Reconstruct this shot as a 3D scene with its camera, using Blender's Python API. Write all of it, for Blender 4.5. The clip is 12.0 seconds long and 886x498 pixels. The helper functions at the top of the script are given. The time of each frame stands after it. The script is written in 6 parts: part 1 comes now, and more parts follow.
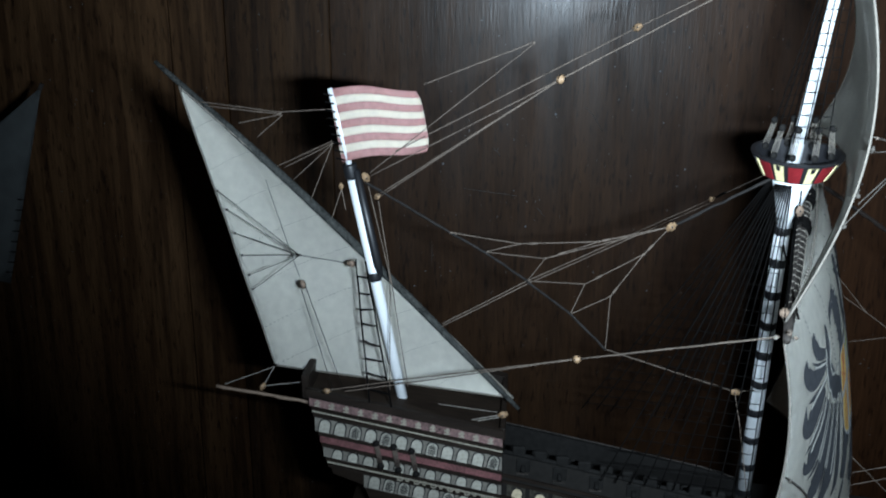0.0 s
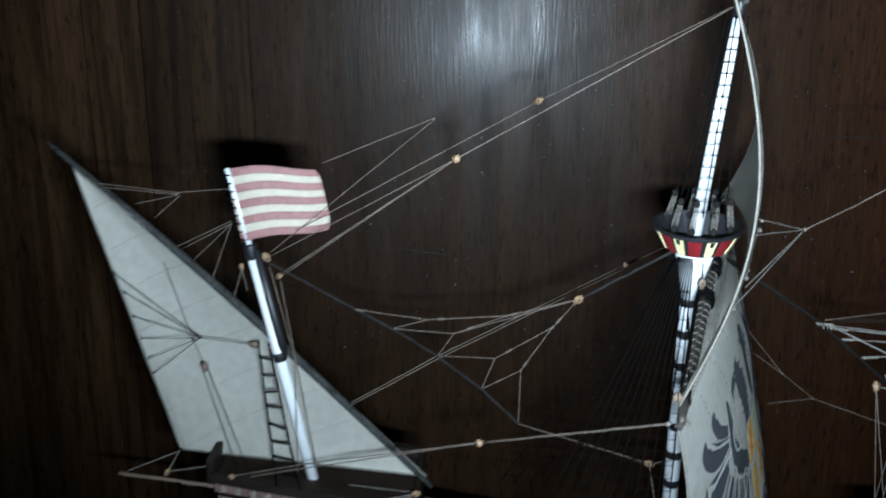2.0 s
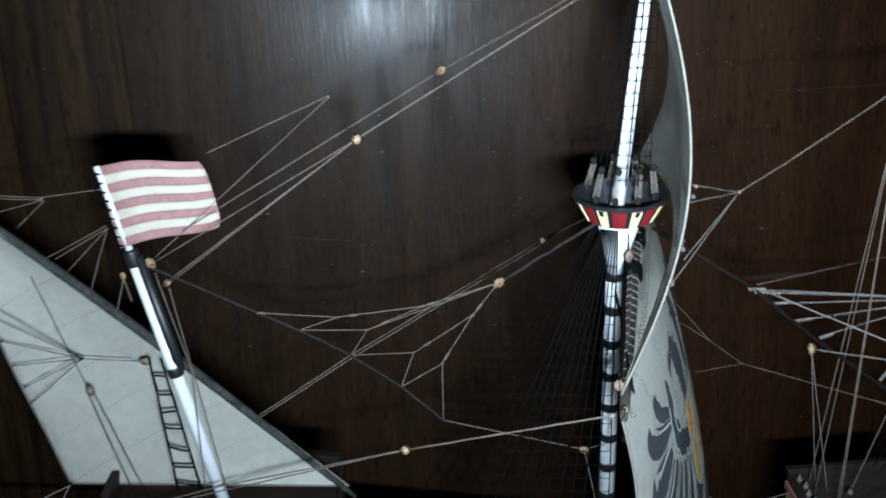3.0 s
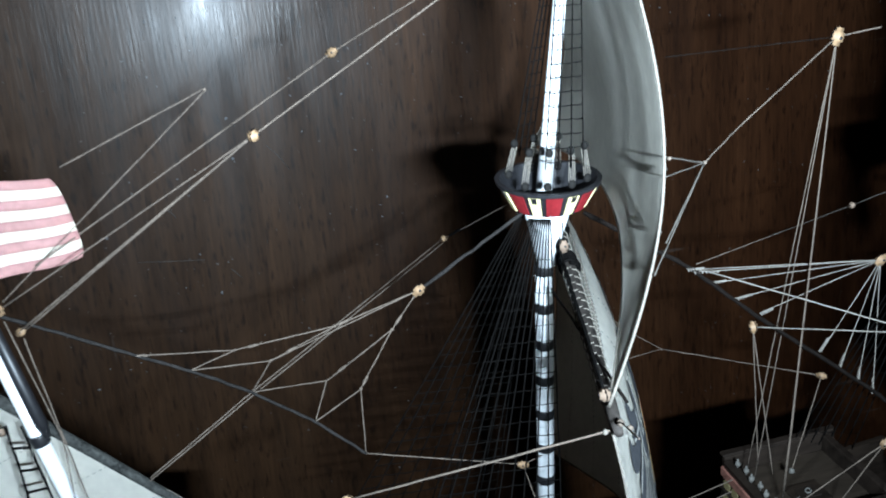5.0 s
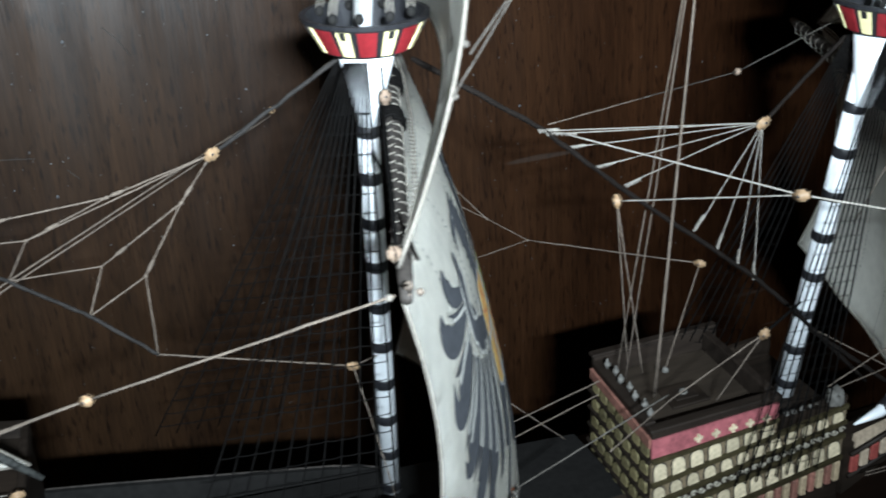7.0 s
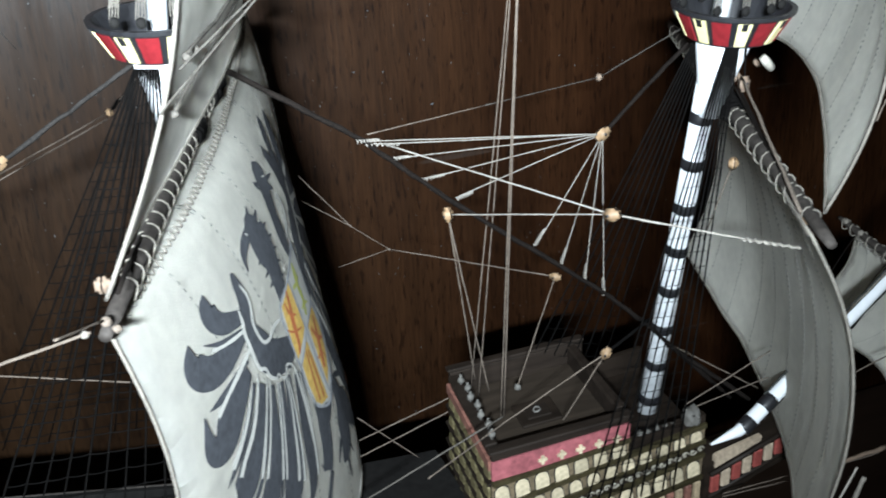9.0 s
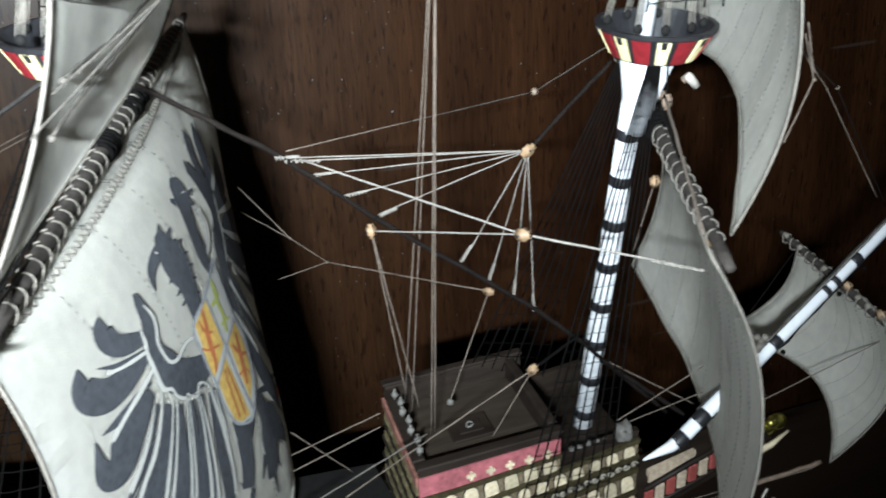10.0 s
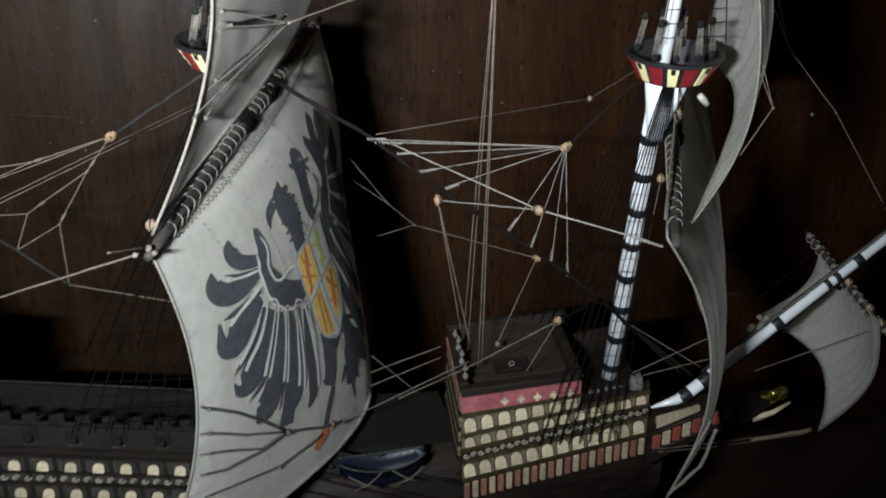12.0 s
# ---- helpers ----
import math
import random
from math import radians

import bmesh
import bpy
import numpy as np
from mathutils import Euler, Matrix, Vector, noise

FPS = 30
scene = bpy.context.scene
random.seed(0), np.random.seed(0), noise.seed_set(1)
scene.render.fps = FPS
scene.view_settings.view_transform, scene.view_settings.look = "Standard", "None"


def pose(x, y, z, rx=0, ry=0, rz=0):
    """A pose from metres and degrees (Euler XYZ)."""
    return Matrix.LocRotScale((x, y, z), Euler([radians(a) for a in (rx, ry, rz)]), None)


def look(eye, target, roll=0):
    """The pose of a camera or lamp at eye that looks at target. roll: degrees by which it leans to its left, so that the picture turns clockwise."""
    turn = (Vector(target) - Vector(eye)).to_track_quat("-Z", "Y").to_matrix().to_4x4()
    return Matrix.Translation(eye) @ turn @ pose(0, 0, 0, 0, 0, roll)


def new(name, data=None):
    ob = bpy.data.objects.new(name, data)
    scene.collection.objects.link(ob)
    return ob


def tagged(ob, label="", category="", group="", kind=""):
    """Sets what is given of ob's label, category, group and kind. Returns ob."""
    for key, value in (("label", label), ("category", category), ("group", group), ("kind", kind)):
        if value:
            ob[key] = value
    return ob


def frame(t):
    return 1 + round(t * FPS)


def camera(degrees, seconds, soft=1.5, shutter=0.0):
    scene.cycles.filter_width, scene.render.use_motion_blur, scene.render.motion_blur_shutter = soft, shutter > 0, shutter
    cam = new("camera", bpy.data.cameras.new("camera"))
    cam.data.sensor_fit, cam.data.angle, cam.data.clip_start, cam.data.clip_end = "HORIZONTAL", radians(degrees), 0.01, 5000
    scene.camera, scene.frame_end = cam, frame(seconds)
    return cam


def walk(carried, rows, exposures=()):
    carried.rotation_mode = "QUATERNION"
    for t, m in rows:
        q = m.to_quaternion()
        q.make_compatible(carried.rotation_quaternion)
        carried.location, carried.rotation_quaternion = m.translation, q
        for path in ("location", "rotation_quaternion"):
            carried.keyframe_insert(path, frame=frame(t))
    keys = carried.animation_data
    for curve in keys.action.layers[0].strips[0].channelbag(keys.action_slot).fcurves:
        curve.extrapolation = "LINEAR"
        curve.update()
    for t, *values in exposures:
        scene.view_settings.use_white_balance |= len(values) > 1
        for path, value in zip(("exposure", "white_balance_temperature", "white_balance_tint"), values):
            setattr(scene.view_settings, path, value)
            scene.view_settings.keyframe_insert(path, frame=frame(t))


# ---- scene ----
cam = camera(50.64, 12.0, soft=1.9, shutter=0.8)
# seconds, eye, yaw, pitch and roll of the hand-held camera
PATH = [
    (0, 0.00001, 0.00000, 0.30001, 5.003, -18.996, 0.000),
    (0.5, 0.00189, -0.00474, 0.30562, 4.868, -18.267, 0.125),
    (1, 0.00747, -0.01049, 0.31188, 4.916, -17.430, 0.106),
    (1.5, 0.01676, -0.01007, 0.31705, 3.309, -16.882, -0.150),
    (2, 0.02282, 0.01275, 0.31417, 2.393, -16.707, -0.450),
    (2.5, 0.03087, 0.02777, 0.31391, 0.596, -16.234, -0.586),
    (3, 0.02031, 0.04584, 0.30795, -3.785, -18.241, -2.822),
    (3.5, 0.00756, 0.05716, 0.30394, -7.176, -18.284, -3.265),
    (3.7, 0.00515, 0.05899, 0.30275, -8.750, -17.608, -3.365),
    (5.3, -0.00683, 0.10320, 0.28991, -16.281, -18.871, -3.842),
    (5.5, -0.00594, 0.10658, 0.28408, -16.732, -18.988, -3.205),
    (6, 0.00312, 0.12047, 0.26599, -17.449, -21.270, -3.575),
    (6.5, 0.02243, 0.12771, 0.25580, -18.715, -22.830, -3.983),
    (7, 0.03855, 0.12819, 0.25261, -19.658, -22.869, -3.415),
    (7.5, 0.05390, 0.12674, 0.25226, -20.159, -23.311, -3.749),
    (7.7, 0.06167, 0.12812, 0.25132, -20.216, -23.656, -3.866),
    (9.3, 0.09416, 0.12373, 0.25264, -20.917, -23.613, -2.261),
    (9.5, 0.09725, 0.12265, 0.25467, -21.224, -23.803, -2.337),
    (10, 0.11039, 0.12015, 0.25524, -21.422, -23.534, -2.035),
    (10.5, 0.11780, 0.11445, 0.25751, -20.773, -23.556, -1.900),
    (11, 0.11675, 0.09012, 0.26268, -17.945, -23.826, -0.995),
    (11.5, 0.11425, 0.05403, 0.27653, -14.144, -23.746, -1.063),
    (12, 0.11664, 0.03613, 0.28191, -12.017, -24.340, -0.891),
]


def aim(x, y, z, yaw, pitch, roll):
    return pose(x, y, z, 90 + pitch, 0, yaw) @ pose(0, 0, 0, 0, 0, roll)


walk(cam, [(t, aim(x, y, z, yaw, pitch, roll)) for t, x, y, z, yaw, pitch, roll in PATH], exposures=((0.0, -0.18, 5900, 9), (0.5, -0.24, 5900, 9), (1.2, -0.28, 5800, 7), (2.5, -0.16, 5750, 7), (3.7, 0.10, 5850, 9), (5.5, 0.74, 5850, 8), (6.5, 0.80, 6150, 10), (7.5, 0.70, 6300, 10), (9.5, 1.12, 6450, 12), (10.5, 1.08, 6550, 12), (12.0, 0.12, 6750, 14)))

# ---- light: a phone torch held by the camera, and a faint dim room ----
world = bpy.data.worlds.new("dim_room")
scene.world = world
world.use_nodes = True
world.node_tree.nodes["Background"].inputs[0].default_value = (0.75, 0.85, 1.0, 1)
world.node_tree.nodes["Background"].inputs[1].default_value = 0.0015

torch_data = bpy.data.lights.new("phone_torch", "AREA")
torch_data.shape = "RECTANGLE"
torch_data.size, torch_data.size_y = 0.036, 0.006
torch_data.energy = 2.5
torch_data.color = (0.80, 0.93, 1.0)
torch_data.spread = radians(108)
torch = new("phone_torch", torch_data)
torch.matrix_world = look((0.037, 0.022, 0.288), (0.108, 0.42, 0.324))

WALL_Y = 0.708
WALL_LEAN = 0.038


# ---- materials ----
def mat(name, color, rough=0.6, metal=0.0, vary=0.15, scale=400.0, bump=0.0, bump_scale=900.0, stretch=(1, 1, 1), spec=0.5, dark=None, random_value=0.0):
    """A procedural surface: its colour at two scales of noise, with fine relief."""
    m = bpy.data.materials.new(name)
    m.use_nodes = True
    nt = m.node_tree
    b = nt.nodes["Principled BSDF"]
    b.inputs["Roughness"].default_value = rough
    b.inputs["Metallic"].default_value = metal
    b.inputs["Specular IOR Level"].default_value = spec
    co = nt.nodes.new("ShaderNodeTexCoord")
    mp = nt.nodes.new("ShaderNodeMapping")
    mp.inputs["Scale"].default_value = stretch
    nt.links.new(co.outputs["Object"], mp.inputs["Vector"])
    n1 = nt.nodes.new("ShaderNodeTexNoise")
    n1.inputs["Scale"].default_value = scale
    n1.inputs["Detail"].default_value = 5
    n2 = nt.nodes.new("ShaderNodeTexNoise")
    n2.inputs["Scale"].default_value = scale * 0.12
    n2.inputs["Detail"].default_value = 3
    for n in (n1, n2):
        nt.links.new(mp.outputs["Vector"], n.inputs["Vector"])
    mul = nt.nodes.new("ShaderNodeMath")
    mul.operation = "MULTIPLY_ADD"
    mul.inputs[1].default_value = 0.6
    half = nt.nodes.new("ShaderNodeMath")
    half.operation = "MULTIPLY"
    half.inputs[1].default_value = 0.4
    nt.links.new(n2.outputs["Fac"], half.inputs[0])
    nt.links.new(n1.outputs["Fac"], mul.inputs[0])
    nt.links.new(half.outputs[0], mul.inputs[2])
    ramp = nt.nodes.new("ShaderNodeValToRGB")
    lo = dark or tuple(c * (1 - 2 * vary) for c in color)
    hi = tuple(min(1, c * (1 + vary)) for c in color)
    ramp.color_ramp.elements[0].position, ramp.color_ramp.elements[0].color = 0.30, (*lo, 1)
    ramp.color_ramp.elements[1].position, ramp.color_ramp.elements[1].color = 0.68, (*hi, 1)
    nt.links.new(mul.outputs[0], ramp.inputs["Fac"])
    out = ramp.outputs["Color"]
    if random_value:
        info = nt.nodes.new("ShaderNodeObjectInfo")
        hsv = nt.nodes.new("ShaderNodeHueSaturation")
        rng = nt.nodes.new("ShaderNodeMapRange")
        rng.inputs["To Min"].default_value = 1 - random_value
        rng.inputs["To Max"].default_value = 1 + random_value
        nt.links.new(info.outputs["Random"], rng.inputs["Value"])
        nt.links.new(rng.outputs["Result"], hsv.inputs["Value"])
        nt.links.new(out, hsv.inputs["Color"])
        out = hsv.outputs["Color"]
    nt.links.new(out, b.inputs["Base Color"])
    if bump:
        n3 = nt.nodes.new("ShaderNodeTexNoise")
        n3.inputs["Scale"].default_value = bump_scale
        n3.inputs["Detail"].default_value = 4
        nt.links.new(mp.outputs["Vector"], n3.inputs["Vector"])
        bp = nt.nodes.new("ShaderNodeBump")
        bp.inputs["Strength"].default_value = bump
        bp.inputs["Distance"].default_value = 0.0004
        nt.links.new(n3.outputs["Fac"], bp.inputs["Height"])
        nt.links.new(bp.outputs["Normal"], b.inputs["Normal"])
    return m


def wall_wood(name, color, grain, warm=None):
    """Dark varnished veneer: fine upright pores, broad figure, dust specks, scratches and a worn gloss."""
    m = mat(name, color, rough=0.3, vary=0.22, scale=520.0, stretch=(1, 1, 0.06), bump=0.30, bump_scale=620.0, random_value=0.22, spec=0.085)
    nt = m.node_tree
    b = nt.nodes["Principled BSDF"]
    co = nt.nodes.new("ShaderNodeTexCoord")

    def tex(scale, detail, stretch=(1, 1, 1), turn=0.0):
        mp = nt.nodes.new("ShaderNodeMapping")
        mp.inputs["Scale"].default_value = stretch
        mp.inputs["Rotation"].default_value = (0, turn, 0)
        n = nt.nodes.new("ShaderNodeTexNoise")
        n.inputs["Scale"].default_value = scale
        n.inputs["Detail"].default_value = detail
        nt.links.new(co.outputs["Object"], mp.inputs["Vector"])
        nt.links.new(mp.outputs["Vector"], n.inputs["Vector"])
        return n.outputs["Fac"]

    def span(value, a, b_, lo, hi):
        r = nt.nodes.new("ShaderNodeMapRange")
        for key, v in (("From Min", a), ("From Max", b_), ("To Min", lo), ("To Max", hi)):
            r.inputs[key].default_value = v
        nt.links.new(value, r.inputs["Value"])
        return r.outputs["Result"]

    smear = nt.nodes.new("ShaderNodeMath")
    smear.operation = "ADD"
    nt.links.new(span(tex(9.0, 6), 0.3, 0.7, 0.12, 0.24), smear.inputs[0])
    nt.links.new(span(tex(70.0, 5, (1, 1, 0.12)), 0.3, 0.7, 0.0, 0.20), smear.inputs[1])
    nt.links.new(smear.outputs[0], b.inputs["Roughness"])
    b.inputs["Coat Weight"].default_value = 0.22
    b.inputs["Coat Roughness"].default_value = 0.52
    before = b.inputs["Base Color"].links[0].from_socket
    if warm:
        axes = nt.nodes.new("ShaderNodeSeparateXYZ")
        nt.links.new(co.outputs["Object"], axes.inputs[0])
        tone = nt.nodes.new("ShaderNodeMixRGB")
        tone.blend_type = "MULTIPLY"
        tone.inputs["Color2"].default_value = (*warm, 1)
        nt.links.new(span(axes.outputs["X"], 0.08, 0.42, 0.0, 1.0), tone.inputs["Fac"])
        nt.links.new(before, tone.inputs["Color1"])
        before = tone.outputs["Color"]
    # broad cathedral figure of the veneer
    figure = nt.nodes.new("ShaderNodeMixRGB")
    figure.blend_type = "MULTIPLY"
    figure.inputs["Color2"].default_value = (0.55, 0.50, 0.46, 1)
    nt.links.new(span(tex(16.0, 4, (1, 1, 0.12)), 0.45, 0.62, 0.0, 0.8), figure.inputs["Fac"])
    nt.links.new(before, figure.inputs["Color1"])
    last = figure.outputs["Color"]
    # coarse wavy lines of the grain
    lines = nt.nodes.new("ShaderNodeMixRGB")
    lines.blend_type = "MULTIPLY"
    lines.inputs["Color2"].default_value = (0.42, 0.38, 0.35, 1)
    nt.links.new(span(tex(120.0, 3, (1, 1, 0.035)), 0.46, 0.60, 0.0, grain), lines.inputs["Fac"])
    nt.links.new(last, lines.inputs["Color1"])
    last = lines.outputs["Color"]
    # short open pores of the veneer
    pores = nt.nodes.new("ShaderNodeMixRGB")
    pores.blend_type = "MULTIPLY"
    pores.inputs["Color2"].default_value = (0.30, 0.27, 0.25, 1)
    nt.links.new(span(tex(400.0, 3, (1, 1, 0.20)), 0.44, 0.32, 0.0, 0.75), pores.inputs["Fac"])
    nt.links.new(last, pores.inputs["Color1"])
    last = pores.outputs["Color"]
    # dust specks and a few rubbed scratches
    for value, a, b_, tint, top in ((tex(420.0, 1), 0.775, 0.81, (0.16, 0.16, 0.16, 1), 0.8), (tex(60.0, 2, (0.10, 1, 1.6), 0.15), 0.735, 0.755, (0.10, 0.09, 0.08, 1), 0.22), (tex(60.0, 2, (1.6, 1, 0.10), 0.5), 0.75, 0.77, (0.10, 0.09, 0.085, 1), 0.22)):
        mix = nt.nodes.new("ShaderNodeMixRGB")
        mix.inputs["Color2"].default_value = tint
        nt.links.new(span(value, a, b_, 0.0, top), mix.inputs["Fac"])
        nt.links.new(last, mix.inputs["Color1"])
        last = mix.outputs["Color"]
    nt.links.new(last, b.inputs["Base Color"])
    return m


WOOD_WALL = wall_wood("dark_varnished_wood", (0.040, 0.0192, 0.0084), 0.22, (1.22, 0.96, 0.84))
PLANK_WOOD = wall_wood("brown_grained_wood", (0.066, 0.0345, 0.0155), 0.8)
DARK_ROOM = mat("dim_painted_wall", (0.10, 0.09, 0.08), rough=0.8)
SHELF = mat("dark_shelf_wood", (0.05, 0.03, 0.02), rough=0.5, stretch=(0.05, 1, 1), scale=120)
WHITE = mat("white_gloss_paint", (0.74, 0.76, 0.78), rough=0.28, vary=0.04, bump=0.1)


def let_through(m, share):
    """Thin cloth: part of the light comes through."""
    nt = m.node_tree
    b = nt.nodes["Principled BSDF"]
    tr = nt.nodes.new("ShaderNodeBsdfTranslucent")
    nt.links.new(b.inputs["Base Color"].links[0].from_socket, tr.inputs["Color"])
    mix = nt.nodes.new("ShaderNodeMixShader")
    mix.inputs["Fac"].default_value = share
    nt.links.new(b.outputs[0], mix.inputs[1])
    nt.links.new(tr.outputs[0], mix.inputs[2])
    nt.links.new(mix.outputs[0], nt.nodes["Material Output"].inputs["Surface"])


# black guns and deadeyes, also waist woodwork with its shade put into the colour
MATT_BLACK = mat("matt_black_and_shaded_wood", (0.0095, 0.0088, 0.0082), rough=0.85, vary=0.25, spec=0.15)
STERN_PINK = mat("worn_rose_paint", (0.165, 0.066, 0.066), rough=0.65, vary=0.35, scale=900)
WORN_BAND = mat("rubbed_grey_rose_paint", (0.175, 0.105, 0.098), rough=0.7, vary=0.45, scale=700)
LINE_PAINT = mat("pale_line_paint", (0.32, 0.29, 0.23), rough=0.6, vary=0.25, scale=900)
BLACK = mat("black_paint", (0.012, 0.012, 0.014), rough=0.45, vary=0.2)
SAIL = mat("cream_cotton_sailcloth", (0.82, 0.80, 0.74), rough=0.9, vary=0.055, scale=260, bump=0.5, bump_scale=2500, spec=0.2)
let_through(SAIL, 0.47)
# sailcloth darkened to grey so that it looks dimly lit
DIMMED_SAIL = mat("dimmed_sailcloth", (0.14, 0.15, 0.15), rough=0.9, vary=0.15, scale=60)
EMBLEM = mat("faded_black_print", (0.055, 0.058, 0.066), rough=0.85, vary=0.2, scale=500, spec=0.2)
GREY_PRINT = mat("grey_print", (0.30, 0.31, 0.33), rough=0.85, vary=0.15)
YELLOW_PRINT = mat("golden_yellow_print", (0.60, 0.38, 0.09), rough=0.8, vary=0.2, scale=600)
RED_PRINT = mat("brick_red_print", (0.42, 0.12, 0.035), rough=0.8, vary=0.2, scale=600)
ROPE = mat("beige_thread", (0.145, 0.115, 0.092), rough=0.9, vary=0.25, scale=1500, bump=0.8, bump_scale=3000, spec=0.2)
PALE_ROPE = mat("pale_cotton_thread", (0.27, 0.245, 0.215), rough=0.9, vary=0.2, scale=1500, bump=0.8, bump_scale=3000, spec=0.2)
LASHING = mat("grey_beige_thread", (0.19, 0.17, 0.145), rough=0.9, vary=0.2, scale=1500, bump=0.8, bump_scale=3000, spec=0.2)
DARK_ROPE = mat("dark_tarred_thread", (0.0095, 0.0072, 0.006), rough=0.9, vary=0.35, scale=1500, bump=0.8, bump_scale=3000, spec=0.08)
BLACK_ROPE = mat("black_thread", (0.0042, 0.0038, 0.0036), rough=0.9, vary=0.25, scale=1500, spec=0.04)
BLOCK = mat("pale_boxwood", (0.27, 0.172, 0.094), rough=0.6, vary=0.2, scale=500, random_value=0.15)
SPAR = mat("dark_stained_spar_wood", (0.038, 0.032, 0.028), rough=0.75, vary=0.35, scale=500, spec=0.2)
GREY_SPAR = mat("grey_wrapped_spar", (0.040, 0.041, 0.038), rough=0.8, vary=0.5, scale=900, spec=0.2)
HULL = mat("dark_walnut_hull_wood", (0.018, 0.0125, 0.009), rough=0.6, spec=0.15, vary=0.35, scale=300, stretch=(0.15, 1, 1), bump=0.3)
DECK = mat("grey_brown_deck_wood", (0.032, 0.0235, 0.017), rough=0.7, spec=0.15, vary=0.25, scale=400, stretch=(0.15, 1, 1))
RAIL = mat("dark_rail_wood", (0.018, 0.013, 0.010), rough=0.55, spec=0.15, vary=0.3, scale=400, stretch=(0.15, 1, 1))
GREY_PANEL = mat("slate_grey_paint", (0.0150, 0.0135, 0.0122), rough=0.6, spec=0.15, vary=0.15)
PINK = mat("dusty_pink_paint", (0.30, 0.085, 0.095), rough=0.6, vary=0.25, scale=500)
CREAM = mat("cream_paint", (0.56, 0.47, 0.32), rough=0.6, vary=0.22, scale=700, random_value=0.2)
MOULDING = mat("olive_brown_moulding", (0.036, 0.029, 0.014), rough=0.55, spec=0.2, vary=0.35, scale=500, random_value=0.2)
TAUPE = mat("taupe_brown_paint", (0.165, 0.124, 0.076), rough=0.6, vary=0.3, scale=900)
OFF_WHITE = mat("aged_off_white_paint", (0.42, 0.40, 0.34), rough=0.6, vary=0.2, scale=700, random_value=0.15)
BEAK_ALT = mat("dull_cream_paint", (0.42, 0.33, 0.24), rough=0.6, vary=0.25, scale=700)
BRACKET_TAN = mat("tan_bracket_paint", (0.38, 0.29, 0.185), rough=0.6, vary=0.3, scale=800, random_value=0.2)
BRACKET_ROSE = mat("brown_rose_bracket_paint", (0.24, 0.105, 0.078), rough=0.6, vary=0.3, scale=800, random_value=0.2)
# darker copy of TAUPE, with the shade of the waist in its colour
WAIST_TAUPE = mat("shaded_taupe_paint", (0.045, 0.040, 0.031), rough=0.7, vary=0.45, scale=900, spec=0.2)
STERN_FIELD = mat("stone_grey_paint", (0.185, 0.170, 0.145), rough=0.65, vary=0.25, scale=900)
OLIVE = mat("dull_olive_paint", (0.150, 0.124, 0.058), rough=0.6, vary=0.3, scale=700, random_value=0.25)
BEAK_RED = mat("faded_brick_paint", (0.27, 0.055, 0.045), rough=0.6, vary=0.25, scale=700)
RED = mat("crimson_paint", (0.19, 0.014, 0.018), rough=0.4, vary=0.2, scale=500)
YELLOW = mat("pale_yellow_paint", (0.70, 0.62, 0.33), rough=0.4, vary=0.1, scale=500)
FLAG_PINK = mat("faded_red_flag_paint", (0.52, 0.27, 0.255), rough=0.55, spec=0.3, vary=0.1, scale=500)
FLAG_CREAM = mat("cream_flag_paint", (0.82, 0.73, 0.60), rough=0.55, spec=0.3, vary=0.06, scale=500)
BRASS = mat("tarnished_brass", (0.45, 0.40, 0.10), rough=0.35, metal=1.0, vary=0.2)
PEWTER = mat("dull_pewter_paint", (0.12, 0.112, 0.10), rough=0.75, metal=0.0, vary=0.2)
GREEN_PRINT = mat("olive_green_print", (0.40, 0.42, 0.10), rough=0.8)
SHIELD_WHITE = mat("white_print", (0.45, 0.44, 0.405), rough=0.9, vary=0.06, scale=260, spec=0.2)
WEATHERED = mat("weathered_brown_wood", (0.20, 0.14, 0.10), rough=0.7)
BRIDLE = mat("grey_brown_cord", (0.085, 0.076, 0.066), rough=0.9, vary=0.3, scale=1500, spec=0.1)
STAY = mat("grey_brown_laid_rope", (0.024, 0.0215, 0.020), rough=0.9, vary=0.35, scale=1500, bump=0.8, bump_scale=3000, spec=0.15)
SCRATCH = mat("rubbed_varnish", (0.062, 0.054, 0.048), rough=0.7, vary=0.3, scale=700)
DUST = mat("pale_dust", (0.13, 0.13, 0.135), rough=0.9, vary=0.2, scale=900)
NAVY = mat("dark_navy_paint", (0.012, 0.016, 0.035), rough=0.4)
STITCH = mat("grey_stitching", (0.14, 0.135, 0.125), rough=0.9)


# ---- mesh helpers ----
def V(*p):
    return Vector(p[0] if len(p) == 1 else p)


def finish(name, bm, material, parent=None, label="", smooth=True):
    me = bpy.data.meshes.new(name)
    bm.normal_update()
    bm.to_mesh(me)
    bm.free()
    me.materials.append(material)
    if smooth:
        for p in me.polygons:
            p.use_smooth = True
    ob = new(name, me)
    if parent is not None:
        hang(ob, parent)
    if label:
        ob["label"] = label
    return ob


def hang(ob, parent):
    ob.parent = parent
    ob.matrix_parent_inverse = Matrix.Translation(-ROOT) if parent.parent is None else Matrix.Identity(4)


def part(name, bm, material, parent, label="", smooth=True):
    return finish(name, bm, material, parent, label, smooth)


def box(bm, lo, hi, bevel=0.0):
    a, b = V(lo), V(hi)
    made = bmesh.ops.create_cube(bm, size=1, matrix=Matrix.Translation((a + b) / 2) @ Matrix.Diagonal((*(b - a), 1)))
    if bevel:
        edges = {e for v in made["verts"] for e in v.link_edges}
        bmesh.ops.bevel(bm, geom=list(edges), offset=bevel, segments=1, affect="EDGES")
    return made


